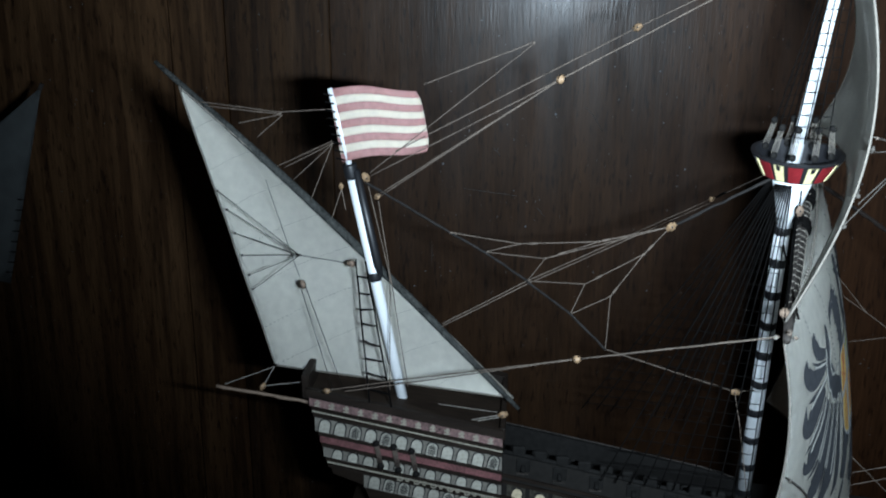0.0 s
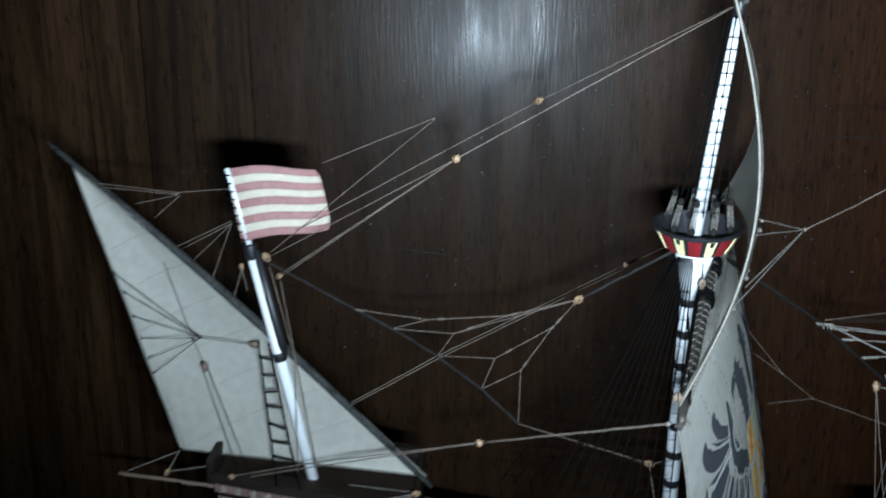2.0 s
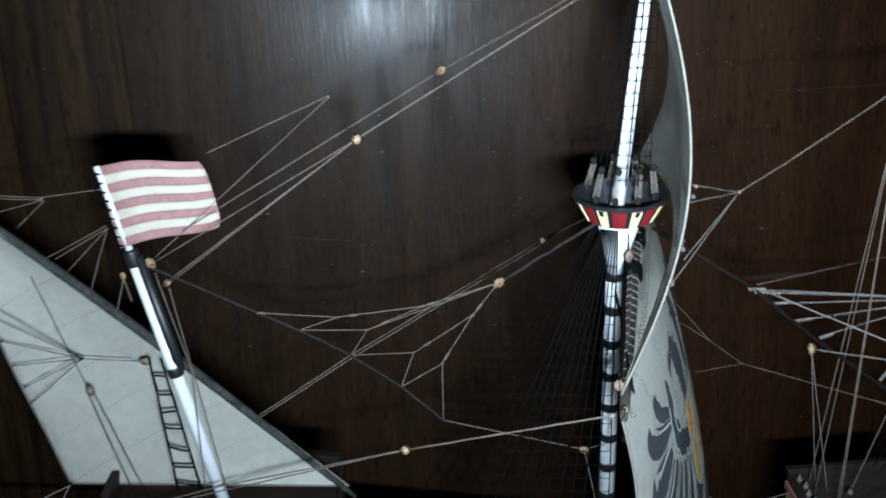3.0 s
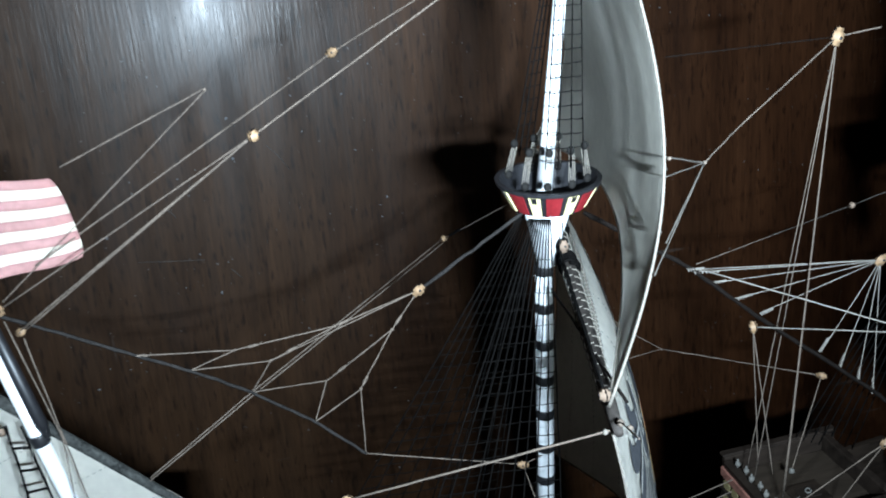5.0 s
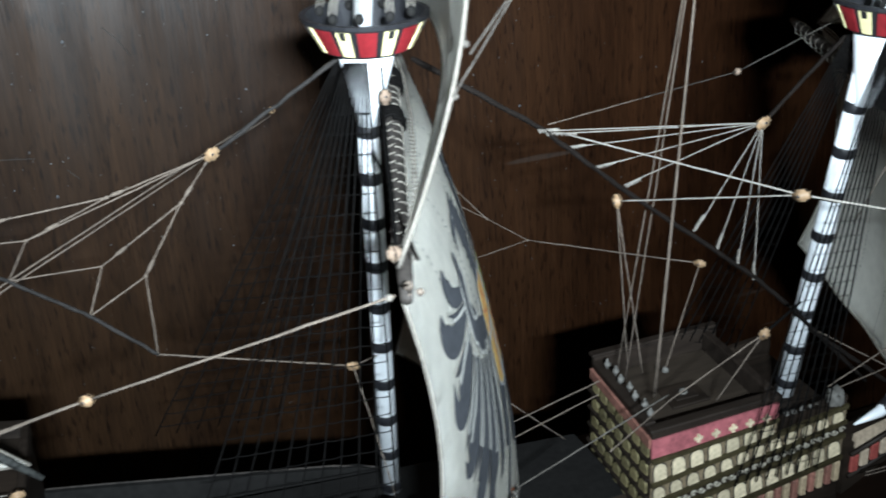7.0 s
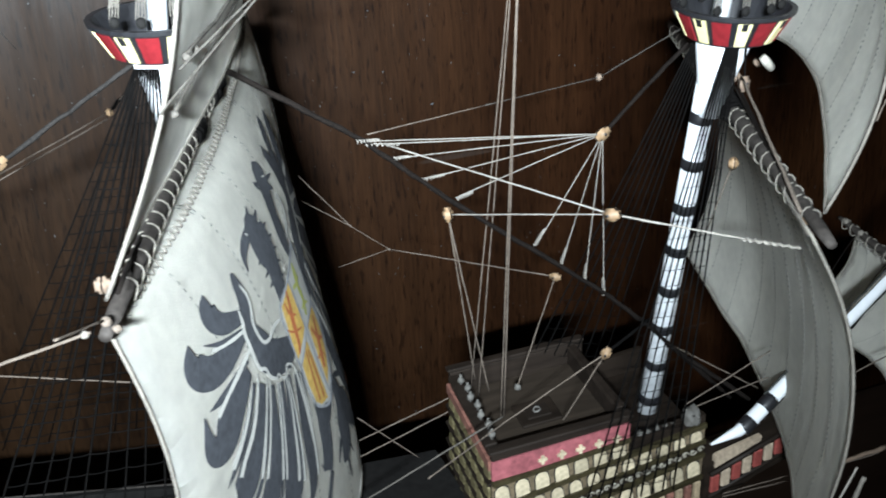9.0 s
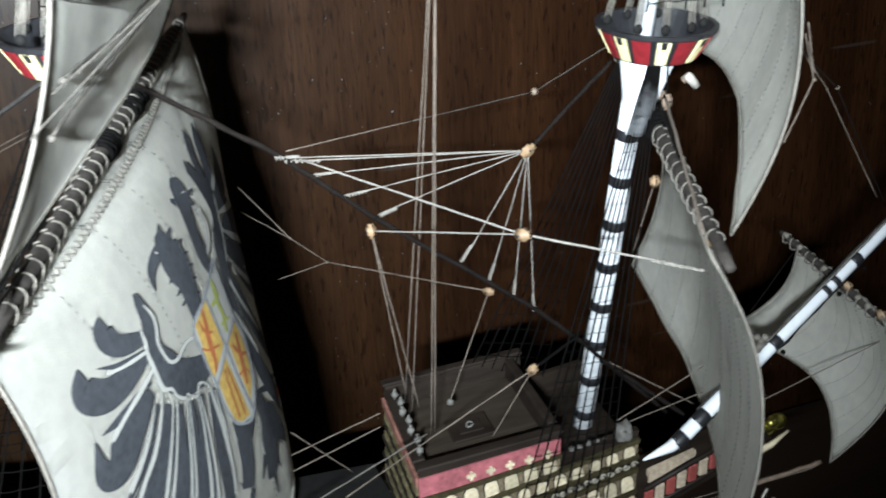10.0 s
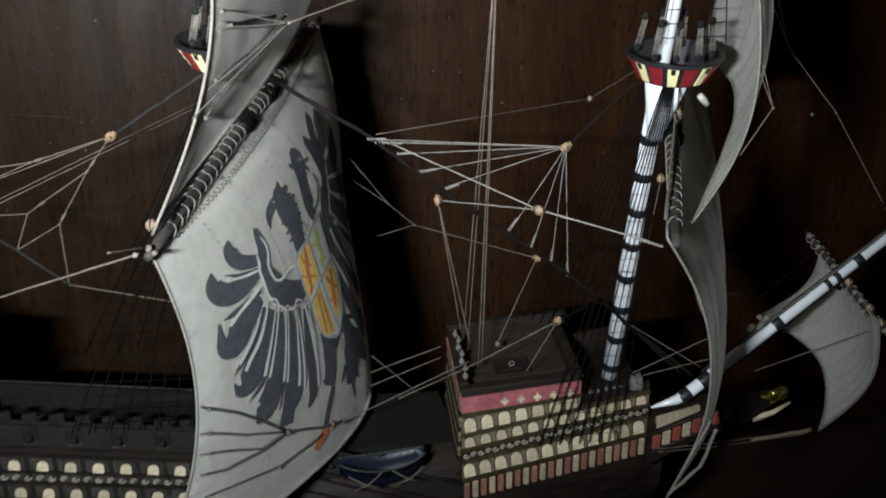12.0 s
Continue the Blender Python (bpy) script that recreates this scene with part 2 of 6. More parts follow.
def sweep(bm, pts, radii, sides=6, flat=1.0, closed_ends=True):
    """A tube along pts. radii: one number or one for each point."""
    pts = [V(p) for p in pts]
    if not hasattr(radii, "__len__"):
        radii = [radii] * len(pts)
    rings = []
    up = None
    for i, p in enumerate(pts):
        d = (pts[min(i + 1, len(pts) - 1)] - pts[max(i - 1, 0)]).normalized()
        if up is None:
            up = d.orthogonal().normalized()
        up = (up - d * up.dot(d)).normalized()
        side = d.cross(up)
        rings.append([bm.verts.new(p + radii[i] * (math.cos(a) * up + flat * math.sin(a) * side)) for a in [2 * math.pi * k / sides for k in range(sides)]])
    for a, b in zip(rings, rings[1:]):
        for k in range(sides):
            bm.faces.new((a[k], a[(k + 1) % sides], b[(k + 1) % sides], b[k]))
    if closed_ends:
        bm.faces.new(rings[0][::-1])
        bm.faces.new(rings[-1])


def droop(a, b, sag=0.0, n=6):
    a, b = V(a), V(b)
    return [a.lerp(b, i / n) - V(0, 0, 4 * sag * (i / n) * (1 - i / n)) for i in range(n + 1)]


def rope(*pts, r=0.00033, sag=0.0, material=None, name="rope", parent=None):
    bm = bmesh.new()
    path = []
    for a, b in zip(pts, pts[1:]):
        path += droop(a, b, sag, 12)[(1 if path else 0):]
    wavy, radii = [], []
    for k, p in enumerate(path):
        q = V(p)
        if 0 < k < len(path) - 1 and k % 12:
            q = q + r * 0.45 * V(noise.noise(q * 170), noise.noise(q * 170 + V(9, 0, 0)), noise.noise(q * 170 + V(0, 9, 0)))
        wavy.append(q)
        radii.append(r * 0.78 * (1 + 0.30 * noise.noise(q * 420)))
    sweep(bm, wavy, radii, 5)
    return part(name, bm, material or ROPE, parent or ship)


def knot(p, r=0.0011, material=None, parent=None):
    """A small lumpy knot of thread."""
    bm = bmesh.new()
    bmesh.ops.create_icosphere(bm, subdivisions=2, radius=r * 0.62)
    for v in bm.verts:
        v.co *= 1 + 0.35 * noise.noise(v.co * 1500 + V(p) * 900)
        v.co += V(p)
    return part("knot", bm, material or ROPE, parent or ship)


def splice(a, b, t, length=0.0042, r=0.00058, material=None):
    """A rope's end turned back on itself and bound with thread."""
    bm = bmesh.new()
    a, b = V(a), V(b)
    d = (b - a).normalized()
    c = a.lerp(b, t)
    n = 14
    pts, radii = [], []
    for k in range(n + 1):
        s = k / n
        pts.append(c + d * length * (s - 0.5) + V(0, -1, 0.4) * 0.00012 * math.sin(9 * s))
        radii.append(r * (0.35 + 0.65 * math.sin(math.pi * min(1, max(0, s * 1.0))) ** 0.5) * (1 + 0.22 * math.cos(math.pi * k)))
    sweep(bm, pts, radii, 6)
    end = c + d * length * 0.62
    sweep(bm, [end, end + V(0.0004, -0.0002, 0.0009)], [0.00022, 0.00012], 4)
    return part("splice", bm, material or ROPE, ship)


def block(p, along, size=0.0026, material=None):
    """A carved pulley block: rounded cheeks with a groove and a hole."""
    bm = bmesh.new()
    made = bmesh.ops.create_cube(bm, size=2)
    bmesh.ops.bevel(bm, geom=list(bm.edges), offset=0.5, segments=2, affect="EDGES")
    turn = V(along).to_track_quat("Z", "X").to_matrix().to_4x4()
    m = Matrix.Translation(V(p)) @ turn @ Matrix.Diagonal((size * 0.80, size * 0.62, size, 1))
    for v in bm.verts:
        if abs(v.co.y) < 0.75 and abs(v.co.x) > 0.6:
            v.co.x *= 0.86
        v.co = m @ v.co
    ob = part("pulley_block", bm, material or BLOCK, ship, "small pale boxwood rigging block")
    hole = bmesh.new()
    a = m @ V(0, -1.15, 0.15)
    b = m @ V(0, 1.15, 0.15)
    sweep(hole, [a, b], size * 0.20, 6)
    part("sheave_hole", hole, BLACK, ob)
    band = bmesh.new()
    pts = [m @ V(math.cos(k) * 0.92, 0.0, math.sin(k) * 1.08) for k in [2 * math.pi * i / 12 for i in range(13)]]
    sweep(band, pts, size * 0.10, 4)
    part("strop", band, DARK_ROPE, ob)
    return ob


# ---- the place ----
def lean_back(bm):
    """The panelling leans back a little from the upright."""
    for v in bm.verts:
        v.co.y += WALL_LEAN * (v.co.z - 0.22)


def wall_plank(x0, x1):
    bm = bmesh.new()
    gap = 0.0004 if x1 < -0.1 else 0.00008
    box(bm, (x0 + gap, WALL_Y, -0.55), (x1 - gap, WALL_Y + 0.02, 1.4), 2 * gap)
    lean_back(bm)
    o = finish("plank", bm, PLANK_WOOD if x1 < -0.1 else WOOD_WALL, None, smooth=False)
    o.parent = wall
    return o


bm = bmesh.new()
box(bm, (-1.6, WALL_Y + 0.015, -0.55), (1.9, WALL_Y + 0.10, 1.4))
lean_back(bm)
wall = tagged(finish("wall_north", bm, BLACK, smooth=False), "dark brown varnished wood panelling with upright grain", "wall", kind="structure")
for x0, x1 in ((-1.6, -0.95), (-0.95, -0.60), (-0.60, -0.2715), (-0.2715, -0.2285), (-0.2285, -0.147), (-0.147, 1.0), (1.0, 1.9)):
    wall_plank(x0, x1)

def on_wall(x, z):
    return V(x, WALL_Y + WALL_LEAN * (z - 0.22) - 0.0002, z)


def under_wall(name, bm, label, material):
    o = finish(name, bm, material, None, label)
    o.parent = wall
    return o


# scratches and specks of dust on the varnish
for width, marks in ((0.00035, ((-0.0235, 0.1396), (-0.0200, 0.1370), (-0.0173, 0.1327))), (0.00030, ((-0.0200, 0.1370), (-0.0192, 0.1400))), (0.00022, ((-0.0457, 0.1076), (-0.0240, 0.1046), (-0.0039, 0.1023))), (0.00025, ((0.0120, 0.0930), (0.0180, 0.0860))), (0.0003, ((0.0460, 0.1720), (0.0530, 0.1640), (0.0590, 0.1540)))):
    bm = bmesh.new()
    sweep(bm, [on_wall(x, z) for x, z in marks], width, 5)
    under_wall("scratch", bm, "short pale scratch in the varnish", SCRATCH)
bm = bmesh.new()
rnd = random.Random(11)
specks = [(0.0034, 0.0779, 0.0009), (0.0232, 0.1925, 0.0010), (0.0237, 0.1662, 0.0012), (0.1224, 0.1260, 0.0009), (0.1175, 0.1127, 0.0008)]
specks += [(rnd.uniform(-0.10, 0.34), rnd.uniform(0.02, 0.34), 0.00025 + 0.0007 * rnd.random() ** 4) for k in range(150)]
for x, z, r in specks:
    bmesh.ops.create_icosphere(bm, subdivisions=1, radius=1, matrix=Matrix.Translation(on_wall(x, z)) @ pose(0, 0, 0, 0, rnd.uniform(0, 90), 0) @ Matrix.Diagonal((r, 0.00015, r * rnd.uniform(0.5, 1.6), 1)))
tagged(under_wall("dust", bm, "specks of pale dust on the varnish", DUST), kind="stuff")

bm = bmesh.new()
box(bm, (-1.6, 0.22, -0.25), (1.9, WALL_Y - 0.038, -0.22), 0.004)
tagged(finish("shelf", bm, SHELF, smooth=False), "dark wooden shelf under the ship model", "shelf", kind="structure")
for name, lo, hi in (("wall_south", (-1.6, -2.6, -0.9), (1.9, -2.5, 1.7)), ("wall_west", (-1.7, -2.6, -0.9), (-1.6, 0.9, 1.7)), ("wall_east", (1.9, -2.6, -0.9), (2.0, 0.9, 1.7)), ("ceiling", (-1.7, -2.6, 1.7), (2.0, 0.9, 1.8)), ("floor", (-1.7, -2.6, -1.0), (2.0, 0.9, -0.9))):
    bm = bmesh.new()
    box(bm, lo, hi)
    tagged(finish(name, bm, DARK_ROOM, smooth=False), "plain dim painted room surface", name.split("_")[0], kind="structure")

# ---- the ship model ----
ROOT = V(0.11, 0.39, -0.22)
ship = tagged(new("ship_model"), "wooden galleon model with white banded masts and cloth sails", "ship model")
ship.location = ROOT


def mast(name, path, radii, bands=(), label=""):
    bm = bmesh.new()
    sweep(bm, path, radii, 20)
    m = part(name, bm, WHITE, ship, label)
    for a, b, r in bands:
        bb = bmesh.new()
        mid = V(a).lerp(V(b), 0.5)
        sweep(bb, [a, V(a).lerp(V(b), 0.15), mid, V(a).lerp(V(b), 0.85), b], [r * 0.99, r * 1.05, r * 1.06, r * 1.05, r * 0.99], 20)
        part("band", bb, BLACK, m)
    return m


def on(a, b, t):
    return V(a).lerp(V(b), t)


MAIN_A, MAIN_B, MAIN_T = V(0.1115, 0.4055, 0.030), V(0.1113, 0.3900, 0.205), V(0.1214, 0.3840, 0.3020)
FORE_A, FORE_B, FORE_T = V(0.2672, 0.3840, 0.030), V(0.2711, 0.3605, 0.196), V(0.2780, 0.3500, 0.300)
MIZ_A, MIZ_B, MIZ_T = V(-0.0500, 0.3930, 0.070), V(-0.0740, 0.3860, 0.2035), V(-0.0815, 0.3870, 0.2360)
BOW_A, BOW_B = V(0.2805, 0.3512, 0.0470), V(0.4600, 0.3722, 0.1610)


def bands(a, b, count, r0, r1, start=0.06, end=0.93, width=0.012):
    out = []
    for i in range(count):
        t = start + (end - start) * i / (count - 1)
        out.append((on(a, b, t - width), on(a, b, t + width), r0 + (r1 - r0) * t))
    return out


main_mast = mast("main_mast", [MAIN_A, MAIN_B], [0.0037, 0.0032], bands(MAIN_A, MAIN_B, 11, 0.0037, 0.0032), "white main mast with black bands")
mast("main_topmast", [MAIN_B, MAIN_T], [0.0029, 0.0018], [(on(MAIN_B, MAIN_T, 0.93), on(MAIN_B, MAIN_T, 1.003), 0.0022)], "white main topmast")
fore_mast = mast("fore_mast", [FORE_A, FORE_B], [0.0040, 0.0034], bands(FORE_A, FORE_B, 10, 0.0040, 0.0034), "white foremast with black bands")
mast("fore_topmast", [FORE_B, FORE_T], [0.0028, 0.0019], [], "white fore topmast")
mast("mizzen_mast", [on(MIZ_A, MIZ_B, -0.07), MIZ_B], [0.0026, 0.0024], [(on(MIZ_A, MIZ_B, 0.60), on(MIZ_A, MIZ_B, 0.63), 0.0029), (on(MIZ_A, MIZ_B, 0.955), on(MIZ_A, MIZ_B, 1.004), 0.0029)], "white raked mizzen mast")
bm = bmesh.new()
sweep(bm, [on(MIZ_A, MIZ_B, 0.62) + V(0.0030, -0.0012, 0), on(MIZ_A, MIZ_B, 0.66) + V(0.0028, -0.0014, 0), on(MIZ_A, MIZ_B, 0.985) + V(0.0026, -0.0012, 0)], [0.0010, 0.0021, 0.0017], 10)
part("mast_doubling", bm, BLACK, ship, "black spar lashed beside the mizzen masthead")
mast("flagstaff", [MIZ_B, MIZ_T], [0.0013, 0.0011], [], "thin white flagstaff")
mast("bowsprit", [BOW_A + V(-0.0056, 0, 0.0036), on(BOW_A, BOW_B, 0.035) + V(0, 0, 0.0012), on(BOW_A, BOW_B, 0.07), BOW_B], [0.0004, 0.0021, 0.0027, 0.0024], [(on(BOW_A, BOW_B, a), on(BOW_A, BOW_B, b), 0.0028) for a, b in ((0.046, 0.070), (0.098, 0.124), (0.288, 0.308), (0.424, 0.435), (0.448, 0.460), (0.501, 0.520), (0.636, 0.668), (0.83, 0.87))], "white bowsprit with black bands")


def fighting_top(center, tilt, facing):
    """A round top: black tapering tub, alternating red and yellow panels, black rim and deck."""
    m = Matrix.Translation(center) @ tilt
    r0, r1, h = 0.0125, 0.0176, 0.0100
    bm = bmesh.new()
    n = 32
    prof = ((r0 - 0.001, 0.0), (r0, 0.0), (r1 - 0.0004, h * 0.86), (r1 + 0.0006, h * 0.88), (r1 + 0.0008, h), (r1 - 0.0008, h), (r1 - 0.0014, h * 0.88), (r0 - 0.0006, 0.0012), (0.001, 0.0012))
    rings = [[bm.verts.new(m @ V(r * math.cos(2 * math.pi * k / n), r * math.sin(2 * math.pi * k / n), z)) for k in range(n)] for r, z in prof]
    for a, b in zip(rings, rings[1:]):
        for k in range(n):
            bm.faces.new((a[k], a[(k + 1) % n], b[(k + 1) % n], b[k]))
    bm.faces.new(rings[0][::-1])
    bm.faces.new(rings[-1])
    top = part("fighting_top", bm, BLACK, ship, "round black fighting top with red and yellow panels", smooth=False)
    count = 16
    for i in range(count):
        a0 = 2 * math.pi * (i + (0.20 if i % 2 else 0.09)) / count + facing
        a1 = 2 * math.pi * (i + (0.80 if i % 2 else 0.91)) / count + facing
        bm = bmesh.new()
        grid = []
        for z in (0.06, 0.82):
            r = r0 + (r1 - r0 - 0.0004) * z / 0.86 + 0.0005
            grid.append([[bm.verts.new(m @ V((r - d) * math.cos(a0 + (a1 - a0) * k / 3), (r - d) * math.sin(a0 + (a1 - a0) * k / 3), h * z)) for k in range(4)] for d in (0, 0.0007)])
        (lo, loi), (hi, hii) = grid
        for k in range(3):
            bm.faces.new((lo[k], lo[k + 1], hi[k + 1], hi[k]))
            bm.faces.new((hi[k], hi[k + 1], hii[k + 1], hii[k]))
            bm.faces.new((loi[k], loi[k + 1], lo[k + 1], lo[k]))
        bm.faces.new((lo[0], hi[0], hii[0], loi[0]))
        bm.faces.new((lo[3], loi[3], hii[3], hi[3]))
        part("panel", bm, YELLOW if i % 2 else RED, top, "pale yellow painted panel" if i % 2 else "crimson painted panel", smooth=False)
    for i in range(1, count, 2):
        bm = bmesh.new()
        mid = 2 * math.pi * (i + 0.5) / count + facing
        ring = []
        for z in (0.60, 0.84):
            r = r0 + (r1 - r0 - 0.0004) * z / 0.86 + 0.0009
            for d in (0.0, 0.0008):
                ring.append([bm.verts.new(m @ V((r - d) * math.cos(mid + e), (r - d) * math.sin(mid + e), h * z)) for e in (-0.045, 0.045)])
        (p0, p1), (q0, q1), (p2, p3), (q2, q3) = ring
        for face in ((p0, p1, p3, p2), (p0, q0, q1, p1), (p0, p2, q2, q0), (p1, q1, q3, p3)):
            bm.faces.new(face)
        part("notch", bm, BLACK, top, "dark notch over the yellow panel", smooth=False)
    return top


LEAN_TOP = pose(0, 0, 0, 5, 0, 0)
main_top = fighting_top(V(0.1118, 0.3870, 0.2032), LEAN_TOP, 0.315)
fore_top = fighting_top(V(0.2752, 0.3600, 0.1938), LEAN_TOP, 0.542)


def cheeks(axis_top, axis_low, r_top, r_low):
    bm = bmesh.new()
    sweep(bm, [axis_low, on(axis_low, axis_top, 0.5), axis_top], [r_low, (r_low + r_top) * 0.47, r_top], 20)
    return part("masthead_cheek", bm, WHITE, ship, "white flared masthead")


cheeks(V(0.1116, 0.3875, 0.2036), V(0.1113, 0.3905, 0.1800), 0.0088, 0.0036)
cheeks(V(0.2738, 0.3605, 0.1942), V(0.2712, 0.3625, 0.1690), 0.0088, 0.0035)


# ---- sails ----
def sail_surface(tl, tr, bl, br, belly, leech, foot_arch=0.0, foot_belly=1.0, foot_round=1.0, lean=1.0, full=1.0):
    """A bellied square sail; lean moves the fullness towards its first leech, full lifts it towards the head."""
    tl, tr, bl, br, belly, leech = (V(p) for p in (tl, tr, bl, br, belly, leech))

    def at(u, v):
        u0, v0 = min(1.0, max(0.0, u)), min(1.0, max(0.0, v))
        p = tl.lerp(tr, u).lerp(bl.lerp(br, u), v)
        s = math.sin(math.pi * u0)
        p = p + belly * math.sin(math.pi * u0 ** lean) * (0.75 * math.sin(math.pi * v0 * 0.9) ** full + foot_belly * 0.5 * v0 * v0) + leech * math.sin(math.pi * v0) * (1 - s)
        p = p + V(0, 0, foot_arch) * max(0.0, s) ** foot_round * v0 * v0
        return p

    return at


def build_sail(name, at, label, nu=28, nv=28, thick=0.0004, hem=LASHING, ripple=0.0006, seams=9):
    bm = bmesh.new()

    def bumpy(u, v):
        return at(u, v) + V(1, 0, 0) * ripple * (noise.noise(V(u * 5, v * 3, len(name))) + 0.7 * noise.noise(V(u * 13, v * 1.6, len(name) + 7)))

    front = [[bm.verts.new(bumpy(i / nu, j / nv)) for i in range(nu + 1)] for j in range(nv + 1)]
    for j in range(nv):
        for i in range(nu):
            bm.faces.new((front[j][i], front[j][i + 1], front[j + 1][i + 1], front[j + 1][i]))
    bmesh.ops.solidify(bm, geom=list(bm.faces), thickness=thick)
    s = part(name, bm, SAIL, ship, label)
    edge = bmesh.new()
    loop = [(i / nu, 0) for i in range(nu + 1)] + [(1, j / nv) for j in range(1, nv + 1)] + [(1 - i / nu, 1) for i in range(1, nu + 1)] + [(0, 1 - j / nv) for j in range(1, nv + 1)]
    sweep(edge, [bumpy(u, v) for u, v in loop], 0.00045, 5)
    part("bolt_rope", edge, hem, s)
    for k in range(1, seams):
        st = bmesh.new()
        u = k / seams
        for side in (-1, 1):
            for j in range(0, nv * 2, 1):
                v0 = (j + 0.1) / (nv * 2)
                v1 = (j + 0.55) / (nv * 2)
                a, b = bumpy(u, v0), bumpy(u, v1)
                nrm = (bumpy(u + 0.01, v0) - bumpy(u - 0.01, v0)).cross(bumpy(u, min(1, v0 + 0.02)) - bumpy(u, max(0, v0 - 0.02))).normalized()
                sweep(st, [a + nrm * side * 0.0004, b + nrm * side * 0.0004], 0.00009, 3)
        part("stitching", st, STITCH, s)
    return s, bumpy


main_course_at = sail_surface((0.0865, 0.2881, 0.1727), (0.1556, 0.5089, 0.1925), (0.0701, 0.2786, 0.0596), (0.1408, 0.4859, 0.0468), (0.0389, 0.0174, -0.0017), (0.0137, 0.0056, -0.0027), -0.0091, 2.0038, 1.0, 0.8259, 0.4414)
main_course, main_course_f = build_sail("main_course_sail", main_course_at, "large cream square sail with printed emblem")
main_topsail_at = sail_surface((0.1022, 0.3253, 0.3094), (0.1323, 0.4494, 0.3070), (0.0869, 0.2904, 0.1779), (0.1481, 0.4969, 0.1963), (0.0157, -0.0103, 0.0045), (0.0160, -0.0033, -0.0042), 0.0149, 1.4276, 0.6, 0.9150, 1.0667)
main_topsail, main_topsail_f = build_sail("main_topsail", main_topsail_at, "cream bellied topsail", ripple=0.00025, seams=0)
fore_course_at = sail_surface((0.2386, 0.2784, 0.1657), (0.3241, 0.4448, 0.1802), (0.2460, 0.2766, 0.0662), (0.3373, 0.4583, 0.0707), (0.0241, -0.0022, -0.0090), (0.0169, 0.0003, -0.0014), -0.0116, 1.316)
fore_course, fore_course_f = build_sail("fore_course_sail", fore_course_at, "plain cream square fore sail", ripple=0.0013)
fore_topsail_at = sail_surface((0.2661, 0.3075, 0.2680), (0.2952, 0.4004, 0.2811), (0.2519, 0.2892, 0.1652), (0.3218, 0.4433, 0.1789), (0.0263, -0.0109, 0.0023), (0.0144, -0.0021, -0.0106), 0.0126, 0.715)
fore_topsail, fore_topsail_f = build_sail("fore_topsail", fore_topsail_at, "plain cream bellied fore topsail")
sprit_at = sail_surface((0.3605, 0.3276, 0.0943), (0.3795, 0.3991, 0.0967), (0.3499, 0.3378, 0.0353), (0.3685, 0.4257, 0.0443), (0.0082, -0.0219, -0.0001), (0.0076, -0.0041, -0.0009), 0.0127, 0.961)
spritsail, sprit_f = build_sail("spritsail", sprit_at, "small cream spritsail under the bowsprit", 18, 18)


def lateen_at(u, v):
    """u along the yard from peak to tack, v from the yard to the leech and foot."""
    peak, tack, clew = V(-0.1497, 0.3960, 0.2344), V(-0.0012, 0.3900, 0.0930), V(-0.1130, 0.3900, 0.1052)
    on_yard = peak.lerp(tack, u) + V(0.0016, 0, 0.0016) * math.sin(math.pi * u)
    low = peak.lerp(clew, u / 0.7) if u <= 0.7 else clew.lerp(tack, (u - 0.7) / 0.3)
    p = on_yard.lerp(low, v)
    return p + V(0, 0.008, 0) * math.sin(math.pi * u) * math.sin(math.pi * v)


lateen, lateen_f = build_sail("lateen_sail", lateen_at, "cream triangular lateen mizzen sail", 30, 16, ripple=0.0004, seams=10)


# ---- yards ----
def yard(name, a, b, r=0.0026, label="dark stained wooden yard", lash=None, lash_n=0, lash_r=0.00026, bow=0.0, material=None):
    bm = bmesh.new()
    a, b = V(a), V(b)
    steps = (0, 0.04, 0.15, 0.3, 0.4, 0.5, 0.6, 0.7, 0.85, 0.96, 1)
    sweep(bm, [on(a, b, t) + V(0, 0, bow * math.sin(math.pi * t)) for t in steps], [r * k for k in (0.5, 0.72, 0.86, 1.0, 1.06, 1.1, 1.06, 1.0, 0.86, 0.72, 0.5)], 12)
    y = part(name, bm, material or SPAR, ship, label)
    for i in range(lash_n):
        t = 0.07 + 0.86 * i / (lash_n - 1)
        c = on(a, b, t) + V(0, 0, bow * math.sin(math.pi * t))
        rr = r * (1.20 - 0.85 * max(0.0, abs(t - 0.5) - 0.05) ** 1.1)
        d = (b - a).normalized()
        up = V(0, 0, 1)
        side = d.cross(up).normalized()
        ring = [c + rr * 1.06 * (math.cos(k) * up + math.sin(k) * side) + d * 0.0018 * k / 6.3 + (V(0, 0, -0.0012) if math.cos(k) < -0.5 and lash is None else V(0, 0, 0)) for k in [2 * math.pi * j / 12 for j in range(13)]]
        bb = bmesh.new()
        sweep(bb, ring, lash_r, 5)
        part("lashing", bb, lash or LASHING, y)
    return y




def head_lacing(sail, at, waves):
    """Thin scalloped lacing along the head of a square sail."""
    bm = bmesh.new()
    n = waves * 6
    pts = []
    for k in range(n + 1):
        u = 0.02 + 0.96 * k / n
        pts.append(at(u, 0.012 + 0.010 * abs(math.sin(math.pi * k / 6))) + V(-0.0006, -0.0003, 0))
    sweep(bm, pts, 0.00024, 4)
    part("head_lacing", bm, LASHING, sail)


